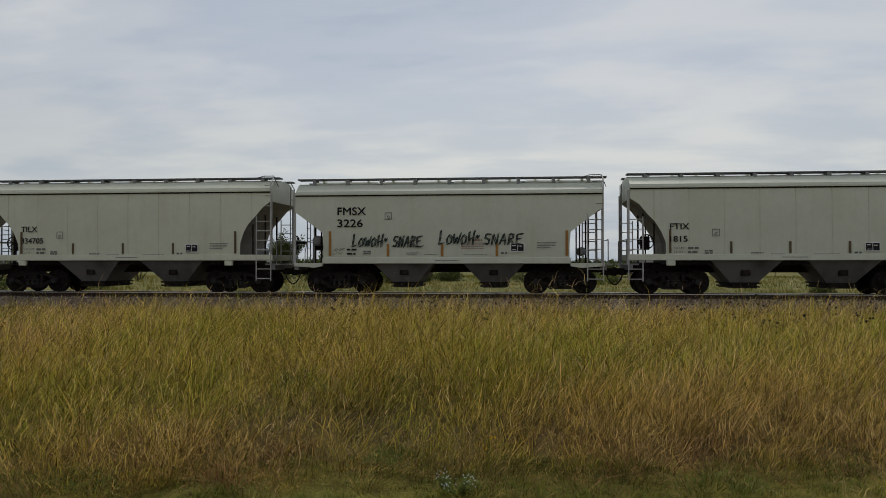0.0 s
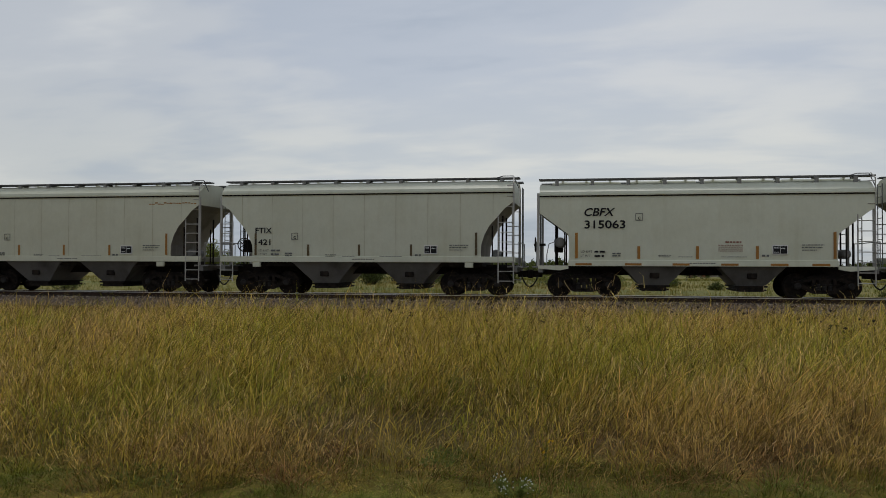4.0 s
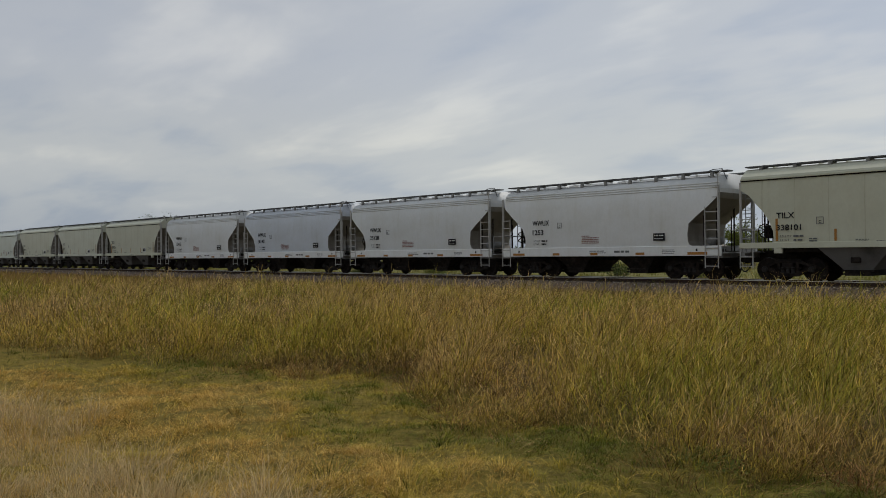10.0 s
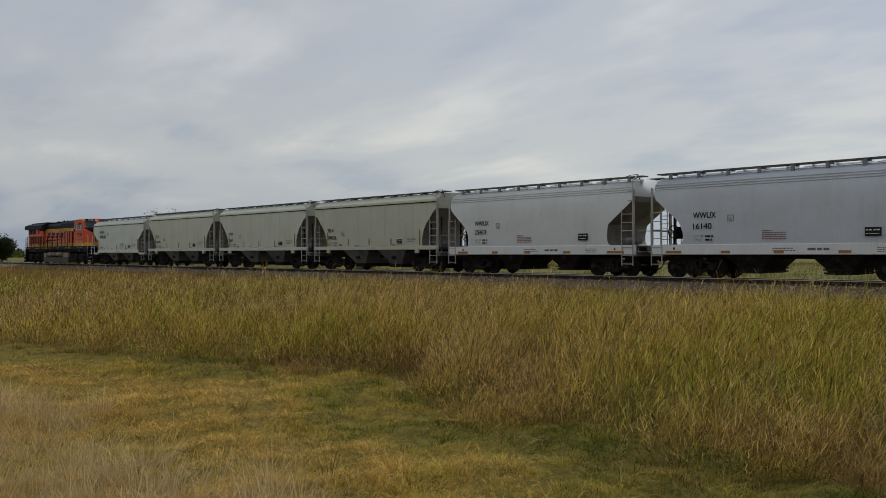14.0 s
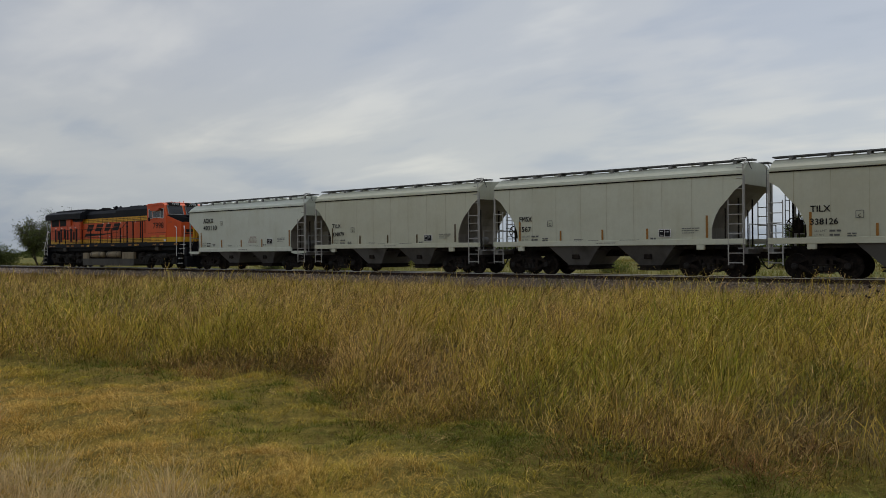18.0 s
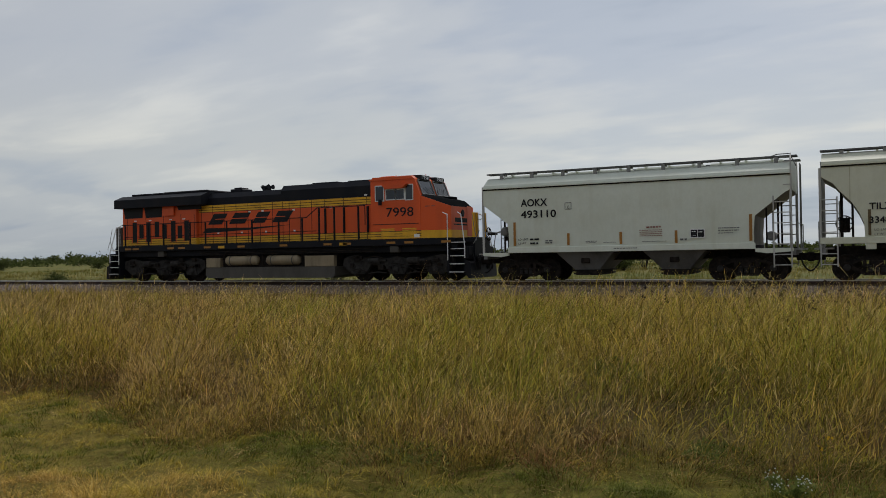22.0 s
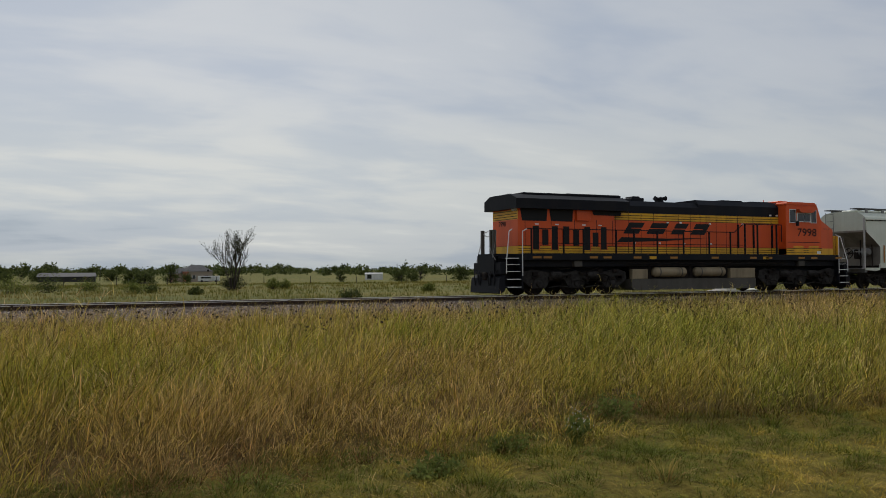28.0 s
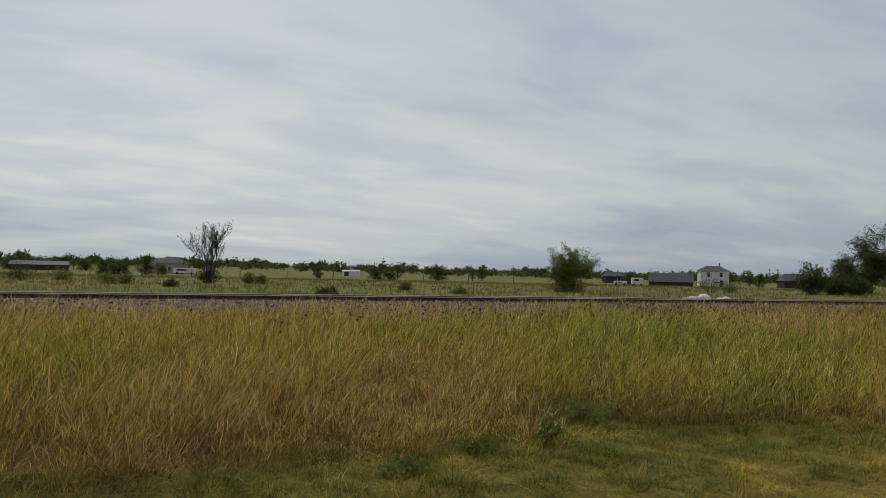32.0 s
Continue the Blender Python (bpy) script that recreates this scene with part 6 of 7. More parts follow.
def bush(name, label, at, height, width, seed, mat=LEAF_BRIGHT, n=60, per=30, leaf=0.06):
    rnd = random.Random(seed)
    root = thing(name, label, "bush", at=pose(*at))
    bm = bmesh.new()
    pts = []
    for _ in range(n):
        a, rr = rnd.uniform(0, 2 * math.pi), math.sqrt(rnd.random()) * width / 2
        top = height * (1 - 0.55 * (2 * rr / width) ** 2) * rnd.uniform(0.65, 1.0)
        p = Vector((math.cos(a) * rr, math.sin(a) * rr, top))
        rod(bm, (p.x * 0.25, p.y * 0.25, -0.05), p, 0.012, 4, 0.004)
        pts += [tuple(p * rnd.uniform(0.35, 1.0)) for _ in range(2)]
    part("stem", bm, BARK, root, "thin woody stems")["kind"] = "stuff"
    crown = new("foliage", leaf_cloud("foliage", pts, per // 2, width * 0.09, leaf, seed, mat, 0.05))
    crown.parent = root
    return root


tree("bare_tree", "half-bare young tree with few leaves, several stems", spot(-10.55, 74), 5.5, 3.3, 3, LEAF_DARK, 2, 0.045, 8, 3, 1, 0.45, False, radius=0.07)
bush("shrub", "dark shrub round the foot of a tree", spot(-10.6, 75), 1.7, 2.6, 31, LEAF_DARK)
tree("mesquite_tree", "rounded green mesquite tree with light gaps", spot(-34.85, 75), 4.3, 4.6, 5, LEAF_BRIGHT, 7, 0.075, 7, 2, 2, 0.7, radius=0.16)
bush("shrub", "green shrub skirt under a tree", spot(-34.9, 74.3), 1.6, 4.2, 51, LEAF, 60, 30, 0.08)
tree("oak_tree", "large spreading dark oak, half its twigs bare", spot(-53.6, 122), 9.0, 10.0, 8, LEAF, 2, 0.12, 4, 3, 2, 0.8, radius=0.26)
for k, (a_, d_, h_, w_) in enumerate(((-50.3, 100, 3.9, 3.8), (-51.6, 104, 2.6, 3.6), (-52.8, 106, 2.4, 3.4), (-55.5, 112, 3.2, 5.0))):
    bush("thicket", "dense dark green thicket", spot(a_, d_), h_, w_, 70 + k, LEAF, 80, 40, 0.13)
tree("hackberry_tree", "leafy green tree behind the track", spot(13.3, 82), 4.7, 3.6, 11, LEAF, 8, 0.09, 6, 2, 2, 0.7, radius=0.18)
for k, (a_, d_, h_, w_) in enumerate(((11.4, 68, 2.4, 3.6), (9.4, 70, 1.9, 3.4), (14.9, 72, 2.1, 3.2), (7.6, 74, 1.5, 3.0), (17.6, 70, 2.0, 3.2), (20.0, 74, 1.9, 3.6), (5.6, 78, 1.3, 3.0))):
    bush("hedge_bush", "overgrown green hedge bush", spot(a_, d_), h_, w_, 90 + k, LEAF, 60, 34, 0.10)
tree("hackberry_tree", "leafy green tree behind the track", spot(17.0, 84), 5.0, 3.6, 13, LEAF, 8, 0.09, 6, 2, 2, 0.7, radius=0.18)
tree("hackberry_tree", "leafy green tree behind the track", spot(26.2, 88), 5.1, 4.6, 14, LEAF_BRIGHT, 8, 0.09, 6, 2, 2, 0.7, radius=0.20)
tree("pecan_tree", "broad half-bare tree, tall twigs above the train", spot(66.3, 116), 7.7, 8.5, 17, LEAF, 2, 0.10, 5, 3, 2, 0.6, True, radius=0.30)
for k, (a_, d_, h_, w_) in enumerate(((64.0, 122, 2.6, 5.0), (68.3, 128, 2.8, 5.0), (61.0, 140, 1.8, 4.0), (58.2, 150, 1.6, 5.0), (71.0, 150, 3.0, 6.0))):
    bush("thicket", "dense dark green thicket", spot(a_, d_), h_, w_, 120 + k, LEAF, 70, 40, 0.14)
for k, (a_, d_, h_) in enumerate(((74.6, 172, 4.6), (76.4, 178, 5.2), (78.4, 180, 5.5))):
    tree("cedar_tree", "dark bushy cedar tree", spot(a_, d_), h_, 5.0, 140 + k, LEAF_DARK, 14, 0.18, 6, 2, 2, 0.8, radius=0.45)
for k, (a_, d_, h_, w_) in enumerate(((34.3, 57, 1.35, 2.3), (46.8, 60, 1.0, 1.8), (28.75, 58, 1.1, 2.2), (52.0, 66, 0.9, 1.8), (42.5, 92, 1.3, 2.2), (-4.4, 67, 1.05, 2.2), (-5.4, 69, 0.8, 1.6), (-13.2, 77, 1.3, 1.5), (-14.0, 78, 1.0, 1.1), (0.6, 74, 1.6, 3.2), (-1.6, 78, 1.2, 2.6), (2.8, 72, 1.4, 3.4), (-18.4, 44, 0.75, 1.4), (-44.2, 96, 1.9, 3.2), (-45.4, 95, 1.5, 2.4), (-8.2, 62, 0.6, 1.2), (-23.8, 66, 0.7, 1.4), (-27.5, 60, 0.5, 1.2))):
    bush("field_bush", "low yellow-green field bush", spot(a_, d_), h_, w_, 160 + k, LEAF_BRIGHT if k % 3 else LEAF, 34, 30, 0.07)

# middle-distance trees, each one standing alone


def far_tree(label, seed, h, w, mat, lobes, per, leaf, open_=0.0):
    """A tree seen from far off: trunk, a few limbs and an uneven crown of lobes down to the grass."""
    rnd = random.Random(seed)
    root = thing("field_tree", label, "tree", at=pose(0, 0, 0))
    bm = bmesh.new()
    rod(bm, (0, 0, -0.2), (0.1, 0, h * 0.55), 0.16, 6, 0.07)
    pts = []
    for k in range(lobes):
        a, zz = rnd.uniform(0, 2 * math.pi), rnd.uniform(0.12, 0.92)
        rr = w / 2 * math.sqrt(rnd.random()) * (1.05 - 0.75 * max(0.0, zz - 0.35)) * rnd.uniform(0.7, 1.1)
        c = Vector((math.cos(a) * rr, math.sin(a) * rr, h * zz * (1 - 0.25 * rr / w)))
        rod(bm, (0, 0, h * min(0.5, zz * 0.5)), c, 0.06, 4, 0.02)
        pts.append(tuple(c))
    part("trunk", bm, BARK, root, "dark trunk and limbs")
    crown = new("crown", leaf_cloud("crown", pts, per, w * 0.10 * (1 - open_ * 0.3), leaf, seed, mat, 0.05))
    crown.parent = root
    return root


PROTO_TREES = [far_tree("round green tree in the far field", 21, 4.6, 4.8, LEAF, 40, 56, 0.19), far_tree("dark spreading tree in the far field", 22, 3.8, 5.6, LEAF, 36, 56, 0.19), far_tree("thin half-bare tree in the far field", 23, 4.6, 3.6, LEAF_DARK, 26, 18, 0.12, 1.0), far_tree("tall ragged green tree in the far field", 24, 5.4, 3.8, LEAF, 34, 50, 0.18)]
rnd = random.Random(12)
MID = [(-26.0, 250, 1.0), (-5.0, 205, 1.0), (-23.2, 240, 1.0), (-6.6, 212, 0.95), (-4.2, 215, 0.95), (-7.6, 240, 0.75), (0.4, 330, 0.9), (-1.7, 350, 1.1), (-3.0, 300, 0.8), (1.4, 300, 0.8), (2.2, 340, 0.9), (-17.7, 235, 0.75), (-21.7, 225, 0.75), (-22.6, 220, 0.85), (-28.4, 280, 0.95), (-29.0, 300, 0.75), (-39.0, 300, 0.9), (-40.6, 340, 0.8), (-46.6, 320, 1.0), (-47.2, 250, 0.8), (-56.5, 180, 1.2), (3.0, 280, 1.0), (6.0, 320, 1.0), (9.0, 300, 1.1), (24.0, 330, 0.9), (31.0, 320, 0.8), (38.5, 300, 0.6), (41.2, 320, 0.7), (49.5, 330, 0.8), (55.0, 300, 0.9)]
for k, (a_, d_, s_) in enumerate(MID):
    at = pose(*spot(a_, d_), 0, 0, rnd.uniform(0, 360)) @ Matrix.Diagonal((s_ * rnd.uniform(0.8, 1.25), s_, s_ * rnd.uniform(0.85, 1.15), 1))
    if k < 4:
        PROTO_TREES[k].matrix_world = at
    else:
        copy_thing(PROTO_TREES[k % 4], at)

# far woods along the horizon: crowns of many sizes, and low scrub between them
g = np.random.default_rng(33)
cent = []
for k in range(1300):
    a_ = g.uniform(-64, 85)
    lump = 0.5 + 0.5 * math.sin(a_ * 0.9) * math.sin(a_ * 0.37 + 1.0) + 0.3 * math.sin(a_ * 3.1) * math.sin(a_ * 1.3)
    d_ = g.uniform(430, 700)
    if g.random() > 0.35 + 0.6 * lump:
        continue
    h_, w_ = g.uniform(2.4, 4.6) + 3.4 * max(0.0, lump) * g.random(), g.uniform(2.5, 6.0)
    x_, y_, z_ = spot(a_, d_)
    for _ in range(9):
        u_ = g.normal(0, 0.33, 2)
        cent.append((x_ + u_[0] * w_, y_ + u_[1] * w_, z_ + h_ * g.uniform(0.1, 0.95) * (1 - min(0.6, (u_ ** 2).sum()))))
for k in range(3200):
    x_, y_, z_ = spot(g.uniform(-64, 85), g.uniform(420, 720))
    cent.append((x_, y_, z_ + g.uniform(0.2, 2.2)))
woods = new("far_woods", leaf_cloud("far_woods", cent, 11, 0.95, 0.85, 34, LEAF, -3.0))
tagged(woods, "distant dark green tree line", "woods", kind="stuff")

# ---------------------------------------------------------------- buildings
SIDING = worn("white_siding", (0.62, 0.62, 0.60), (0.40, 0.39, 0.36), 0.5, 0.7, 0.0, 1.0)
SHINGLE = worn("grey_shingles", (0.085, 0.082, 0.082), (0.05, 0.048, 0.048), 0.6, 0.9, 0.0, 1.0)
METAL_ROOF = worn("dark_metal_roof", (0.050, 0.050, 0.054), (0.03, 0.03, 0.03), 0.6, 0.7, 0.0, 0.8)
BRICKS = brick_mat()
DARKWALL = worn("dark_barn_wall", (0.035, 0.034, 0.033), (0.06, 0.055, 0.05), 0.5, 0.9)
TEAL = worn("green_metal_roof", (0.06, 0.13, 0.09), (0.04, 0.07, 0.05), 0.5, 0.6)


def house(label, az_deg, dist, w, d, wall, ridge, wall_mat, roof_mat, turn=0.0, windows=(), hip=1.0, category="house", door=True, eave=0.35):
    """Walls, a ridged roof and windows; w along the front that faces the camera."""
    x, y, z = spot(az_deg, dist)
    root = thing("house" if category == "house" else category.replace(" ", "_"), label, category, at=pose(x, y, z - 0.1, 0, 0, az_deg + turn))
    part("wall", boxes((-w / 2, w / 2, -d / 2, d / 2, 0, wall)), wall_mat, root, "")
    bm = bmesh.new()
    e = [bm.verts.new(v) for v in ((-w / 2 - eave, -d / 2 - eave, wall - 0.05), (w / 2 + eave, -d / 2 - eave, wall - 0.05), (w / 2 + eave, d / 2 + eave, wall - 0.05), (-w / 2 - eave, d / 2 + eave, wall - 0.05))]
    r = [bm.verts.new((-w / 2 - eave + hip, 0, ridge)), bm.verts.new((w / 2 + eave - hip, 0, ridge))]
    for f in ((e[0], e[1], r[1], r[0]), (e[2], e[3], r[0], r[1]), (e[1], e[2], r[1]), (e[3], e[0], r[0]), (e[3], e[2], e[1], e[0])):
        bm.faces.new(f)
    part("roof", bm, roof_mat, root, "")
    for wx, wz, ww, wh in windows:
        win = part("window", boxes((wx - ww / 2, wx + ww / 2, -d / 2 - 0.03, -d / 2 + 0.02, wz - wh / 2, wz + wh / 2)), GLASS, root, "dark window pane")
        part("window_frame", boxes((wx - ww / 2 - 0.08, wx - ww / 2, -d / 2 - 0.05, -d / 2, wz - wh / 2, wz + wh / 2), (wx + ww / 2, wx + ww / 2 + 0.08, -d / 2 - 0.05, -d / 2, wz - wh / 2, wz + wh / 2)), WHITE, win)
    if door:
        part("door", boxes((w * 0.18, w * 0.18 + 0.95, -d / 2 - 0.03, -d / 2 + 0.02, 0.1, 2.1)), DARKWALL, root, "dark door")
    return root


house("red brick house with grey shingle roof", -8.2, 275, 7.6, 8.0, 3.4, 5.4, BRICKS, SHINGLE, 20, ((-2.2, 1.6, 1.0, 1.1), (2.4, 3.6, 0.8, 0.6)), 2.4)
house("brick garage wing with grey roof", -7.2, 278, 5.0, 6.0, 2.8, 4.5, BRICKS, SHINGLE, 20, (), 1.6)
house("long low dark shed with grey metal roof", -0.4, 300, 17.0, 7.0, 1.9, 3.1, DARKWALL, METAL_ROOF, -4, (), 0.2, "shed", False)
house("small white flat building with dark opening", -20.0, 300, 6.4, 4.0, 2.3, 2.6, SIDING, SIDING, 0, ((-1.6, 1.2, 1.6, 1.5),), 0.2, "shed", False, 0.1)
house("open barn with large dark grey metal roof", -41.7, 277, 13.6, 9.0, 1.5, 4.3, DARKWALL, METAL_ROOF, 0, (), 0.3, "barn", False)
wh = house("white two-storey house with grey hip roof", -44.35, 247, 7.6, 7.0, 4.7, 6.1, SIDING, SHINGLE, 8, ((-1.6, 3.6, 0.8, 1.2), (1.7, 3.6, 0.8, 1.2), (0.6, 1.5, 1.6, 0.4)), 2.2)
part("chimney", boxes((1.6, 1.9, 0.2, 0.5, 5.4, 7.0)), DARKWALL, wh, "thin dark chimney pipe")
house("far grey farmhouse with shingled roof", -38.0, 330, 8.0, 6.0, 2.8, 4.4, DARKWALL, SHINGLE, 15, ((1.0, 1.5, 1.0, 1.0),), 1.0)
house("dark gabled house behind the trees", -49.3, 300, 9.0, 7.0, 2.6, 5.0, DARKWALL, SHINGLE, 20, (), 1.5)
house("low white shed with green metal roof", 45.2, 222, 9.6, 4.0, 1.6, 2.3, SIDING, TEAL, 0, ((-2.5, 0.9, 1.0, 0.8), (0.5, 0.9, 1.0, 0.8), (3.0, 0.9, 1.0, 0.8)), 0.2, "shed", False)


def vehicle(name, label, az_deg, dist, long, high, mat, turn):
    x, y, z = spot(az_deg, dist)
    root = thing(name, label, "vehicle", at=pose(x, y, z, 0, 0, az_deg + turn))
    part("body", box(bmesh.new(), -long / 2, long / 2, -1.0, 1.0, 0.35, high, bevel=0.12), mat, root)
    part("window", boxes((-long * 0.35, long * 0.1, -1.02, -1.0, high * 0.6, high * 0.85)), GLASS, root, "dark window")
    for wx in (-long * 0.32, long * 0.32):
        part("wheel", lathe(bmesh.new(), [(0.1, -1.05), (0.34, -1.03), (0.34, -0.8), (0.1, -0.8)], "Y", 14, (wx, 0, 0.34)), LETTER, root, "black wheel")
    return root


vehicle("stock_trailer", "long white trailer parked by a house", -9.0, 262, 6.4, 1.9, SIDING, 0)
vehicle("parked_van", "white van parked by a barn", -39.5, 235, 3.0, 2.2, SIDING, 10)
vehicle("parked_car", "small parked pale car", -38.4, 230, 3.6, 1.2, SIDING, 0)
vehicle("parked_car", "small parked dark car", -38.9, 238, 3.6, 1.3, DARKWALL, 0)
vehicle("parked_truck", "pale pickup parked by the field", -4.4, 260, 4.5, 1.5, SIDING, 0)

for az_, d_, h_ in ((-21.6, 300, 5.6), (45.07, 560, 12.0), (-2.3, 320, 5.0), (-47.8, 420, 7.5), (-48.3, 430, 7.5)):
    x, y, z = spot(az_, d_)
    pole = thing("utility_pole", "thin dark utility pole", "pole", at=pose(x, y, z))
    part("shaft", rod(bmesh.new(), (0, 0, -0.3), (0, 0, h_), 0.16 if d_ < 500 else 0.2, 8, 0.1), BARK, pole)
    if d_ > 400:
        part("crossarm", boxes((-1.0, 1.0, -0.06, 0.06, h_ - 0.7, h_ - 0.5)), BARK, pole)
rnd = random.Random(77)
LIMESTONE = worn("white_limestone", (0.62, 0.60, 0.56), (0.36, 0.34, 0.30), 0.5, 0.9, 0.0, 3.0, (1, 1, 1), 0.6)
for k in range(11):
    x, y, z = spot(-42.55 - 0.25 * k + rnd.uniform(-0.06, 0.06), 60 + rnd.uniform(-1, 1))
    bm = bmesh.new()
    bmesh.ops.create_icosphere(bm, subdivisions=2, radius=1.0)
    big = rnd.uniform(0.18, 0.34) * (1.35 if k in (2, 4, 5) else 0.9)
    for v in bm.verts:
        n_ = noise.noise(v.co * 1.3 + Vector((k * 3.1, 0, 0)))
        v.co = Vector((v.co.x * 1.25, v.co.y, v.co.z * 0.85)) * big * (1 + 0.35 * n_)
    me = bpy.data.meshes.new("white_boulder")
    bm.to_mesh(me)
    bm.free()
    me.materials.append(LIMESTONE)
    ob = new("white_boulder", me)
    ob.matrix_world = pose(x, y, z + big * 0.42)
    tagged(ob, "rough white limestone boulder in a pile", "rock", "boulders by the track")

# a wire fence line in the far field
fence = thing("wire_fence", "sagging wire fence on thin posts in the field", "fence", at=pose(0, 0, 0))
for k in range(20):
    x, y, z = spot(6 - 3.1 * k, 118 / math.cos(radians(6 - 3.1 * k)))
    if abs(6 - 3.1 * k) < 56:
        part("post", rod(bmesh.new(), (x, y, z - 0.2), (x, y, z + 1.15), 0.05, 5), BARK, fence)

# ---------------------------------------------------------------- grass


class Field:
    """Smooth random values over the plan."""

    def __init__(self, seed, cell):
        self.g, self.cell = np.random.default_rng(seed).random((256, 256)), cell

    def __call__(self, x, y):
        u, v = x / self.cell + 1000.0, y / self.cell + 1000.0
        i, j = np.floor(u).astype(int), np.floor(v).astype(int)
        fu, fv = smooth01(u - i), smooth01(v - j)
        a, b_ = self.g[i % 256, j % 256], self.g[(i + 1) % 256, j % 256]
        c_, d_ = self.g[i % 256, (j + 1) % 256], self.g[(i + 1) % 256, (j + 1) % 256]
        return (a * (1 - fu) + b_ * fu) * (1 - fv) + (c_ * (1 - fu) + d_ * fu) * fv


F_BIG, F_MID, F_SMALL = Field(1, 3.2), Field(2, 1.1), Field(3, 0.35)
EDGE_X = [-60, -24, -14, -12, -8, -5, -3.3, -1.8, 0, 1.6, 2.8, 5.2, 6.4, 8.2, 12, 30]
EDGE_Y = [2.0, 2.6, 4.4, 6.2, 6.5, 6.1, 5.9, 5.9, 5.9, 6.2, 7.0, 7.3, 6.6, 5.8, 5.2, 4.0]


def edge_of_tall(x, y):
    return np.interp(x, EDGE_X, EDGE_Y) + (F_MID(x, y) - 0.5) * 1.9


def clumps(n, r0, r1, seed, per, a0=-58, a1=78, size=0.12, grow=0.006, mask=None):
    """Blade places in clumps: x, y, distance, clump number, offset from the clump's middle (in clump sizes), random source."""
    g = np.random.default_rng(seed)
    r, a = g.uniform(r0, r1, n), np.radians(g.uniform(a0, a1, n))
    cx, cy = -np.sin(a) * r, np.cos(a) * r
    if mask is not None:
        ok = mask(cx, cy, g)
        r, cx, cy, n = r[ok], cx[ok], cy[ok], int(ok.sum())
    wide = (size + grow * r) * g.uniform(0.6, 1.5, n)
    k = g.poisson(per, n)
    t = np.repeat(np.arange(n), k)
    u, v = g.normal(0, 0.6, len(t)), g.normal(0, 0.6, len(t))
    x, y = cx[t] + u * wide[t], cy[t] + v * wide[t]
    return x, y, np.hypot(x, y), t, n, u, v, g


def blades(name, x, y, h, w, lean, turn, tone, g, mat, label, seg=3, head=False, wave=0.0, lift=0.0, part_of=1.0):
    """Bent tapering blades; turn is the way each one leans, tone its colour between lush and dry; lift is the height at which a leaf leaves its stem."""
    n = len(x)
    z = ground_z(x, y) - 0.02 + lift
    start = lift / np.maximum(lift + h, 0.01) if part_of < 1 else np.zeros(n)
    face = g.uniform(0, 2 * np.pi, n)
    side = np.stack([np.cos(face), np.sin(face), np.zeros(n)], 1)
    ld = np.stack([np.cos(turn), np.sin(turn), np.zeros(n)], 1)
    bend = g.normal(0, wave, n) * h
    ks = np.arange(seg + 1) / seg
    out, al = [], []
    for k in ks:
        c = np.stack([x, y, z], 1) + ld * (lean * h * k ** 1.7)[:, None]
        c[:, 0] += bend * math.sin(k * 4.2)
        c[:, 2] += h * (k - 0.36 * np.minimum(lean, 1.9) * k ** 2.4)
        if head:
            ww = w * (0.5 if k < 0.6 else 1.5) * (1.0 if k < 0.99 else 0.3)
        else:
            ww = w * (1 - 0.85 * k ** 1.3)
        if k < 0.999:
            out += [c - side * ww[:, None] / 2, c + side * ww[:, None] / 2]
            al += [start + (1 - start) * k] * 2
        else:
            out.append(c)
            al.append(np.full(n, 1.0))
    m = 2 * seg + 1
    v = np.stack(out, 1).reshape(-1, 3)
    a = np.stack(al, 1).reshape(-1)
    base = np.arange(n)[:, None] * m
    pat, sizes = [], []
    for k in range(seg - 1):
        pat += [2 * k, 2 * k + 1, 2 * k + 3, 2 * k + 2]
        sizes.append(4)
    pat += [2 * seg - 2, 2 * seg - 1, 2 * seg]
    sizes.append(3)
    f = (base + np.array(pat)[None]).reshape(-1)
    me = raw_mesh(name, v, f, np.tile(sizes, n), mat, a)
    at = me.attributes.new("tone", "FLOAT", "POINT")
    at.data.foreach_set("value", np.repeat(np.clip(tone, 0, 1), m).astype(np.float32))
    return tagged(new(name, me), label, "grass", kind="stuff")


def tall_height(x, y):
    """Waist-high in the middle of the strip, lower at its edge and by the track."""
    e = edge_of_tall(x, y)
    rise = 0.66 + 0.34 * smooth01((y - e) / 1.2)
    h = (0.24 + 0.32 * F_BIG(x, y) + 0.42 * F_MID(x, y) + 0.34 * F_SMALL(x * 0.7, y * 0.7)) * rise
    h *= 1 + 0.16 * smooth01((x - 3) / 10) * smooth01((y - 20) / 6)
    return h * (1 - 0.45 * smooth01((y - 23) / 6) * (1 - 0.7 * smooth01((x - 3) / 10)))


def tall_tone(x, y):
    """Dry by the mown edge, greener in the middle, golden towards the track."""
    d = y - edge_of_tall(x, y)
    t = np.interp(d, [0, 1.0, 2.4, 4.5, 8.0, 12.0, 16.0, 24.0], [0.78, 0.64, 0.46, 0.28, 0.34, 0.56, 0.72, 0.80])
    pink = np.exp(-((x + 7.0) / 3.0) ** 2 - ((y - 8.6) / 1.8) ** 2)
    return t + 1.4 * (F_BIG(x + 40, y * 1.3) - 0.5) + 0.9 * (F_MID(x, y + 20) - 0.5) + 0.42 * pink + 0.10 + 0.16 * smooth01((-x - 1) / 5) - 0.36 * smooth01((x - 1.0) / 6.0) - 0.10 * smooth01((-x - 8) / 6)


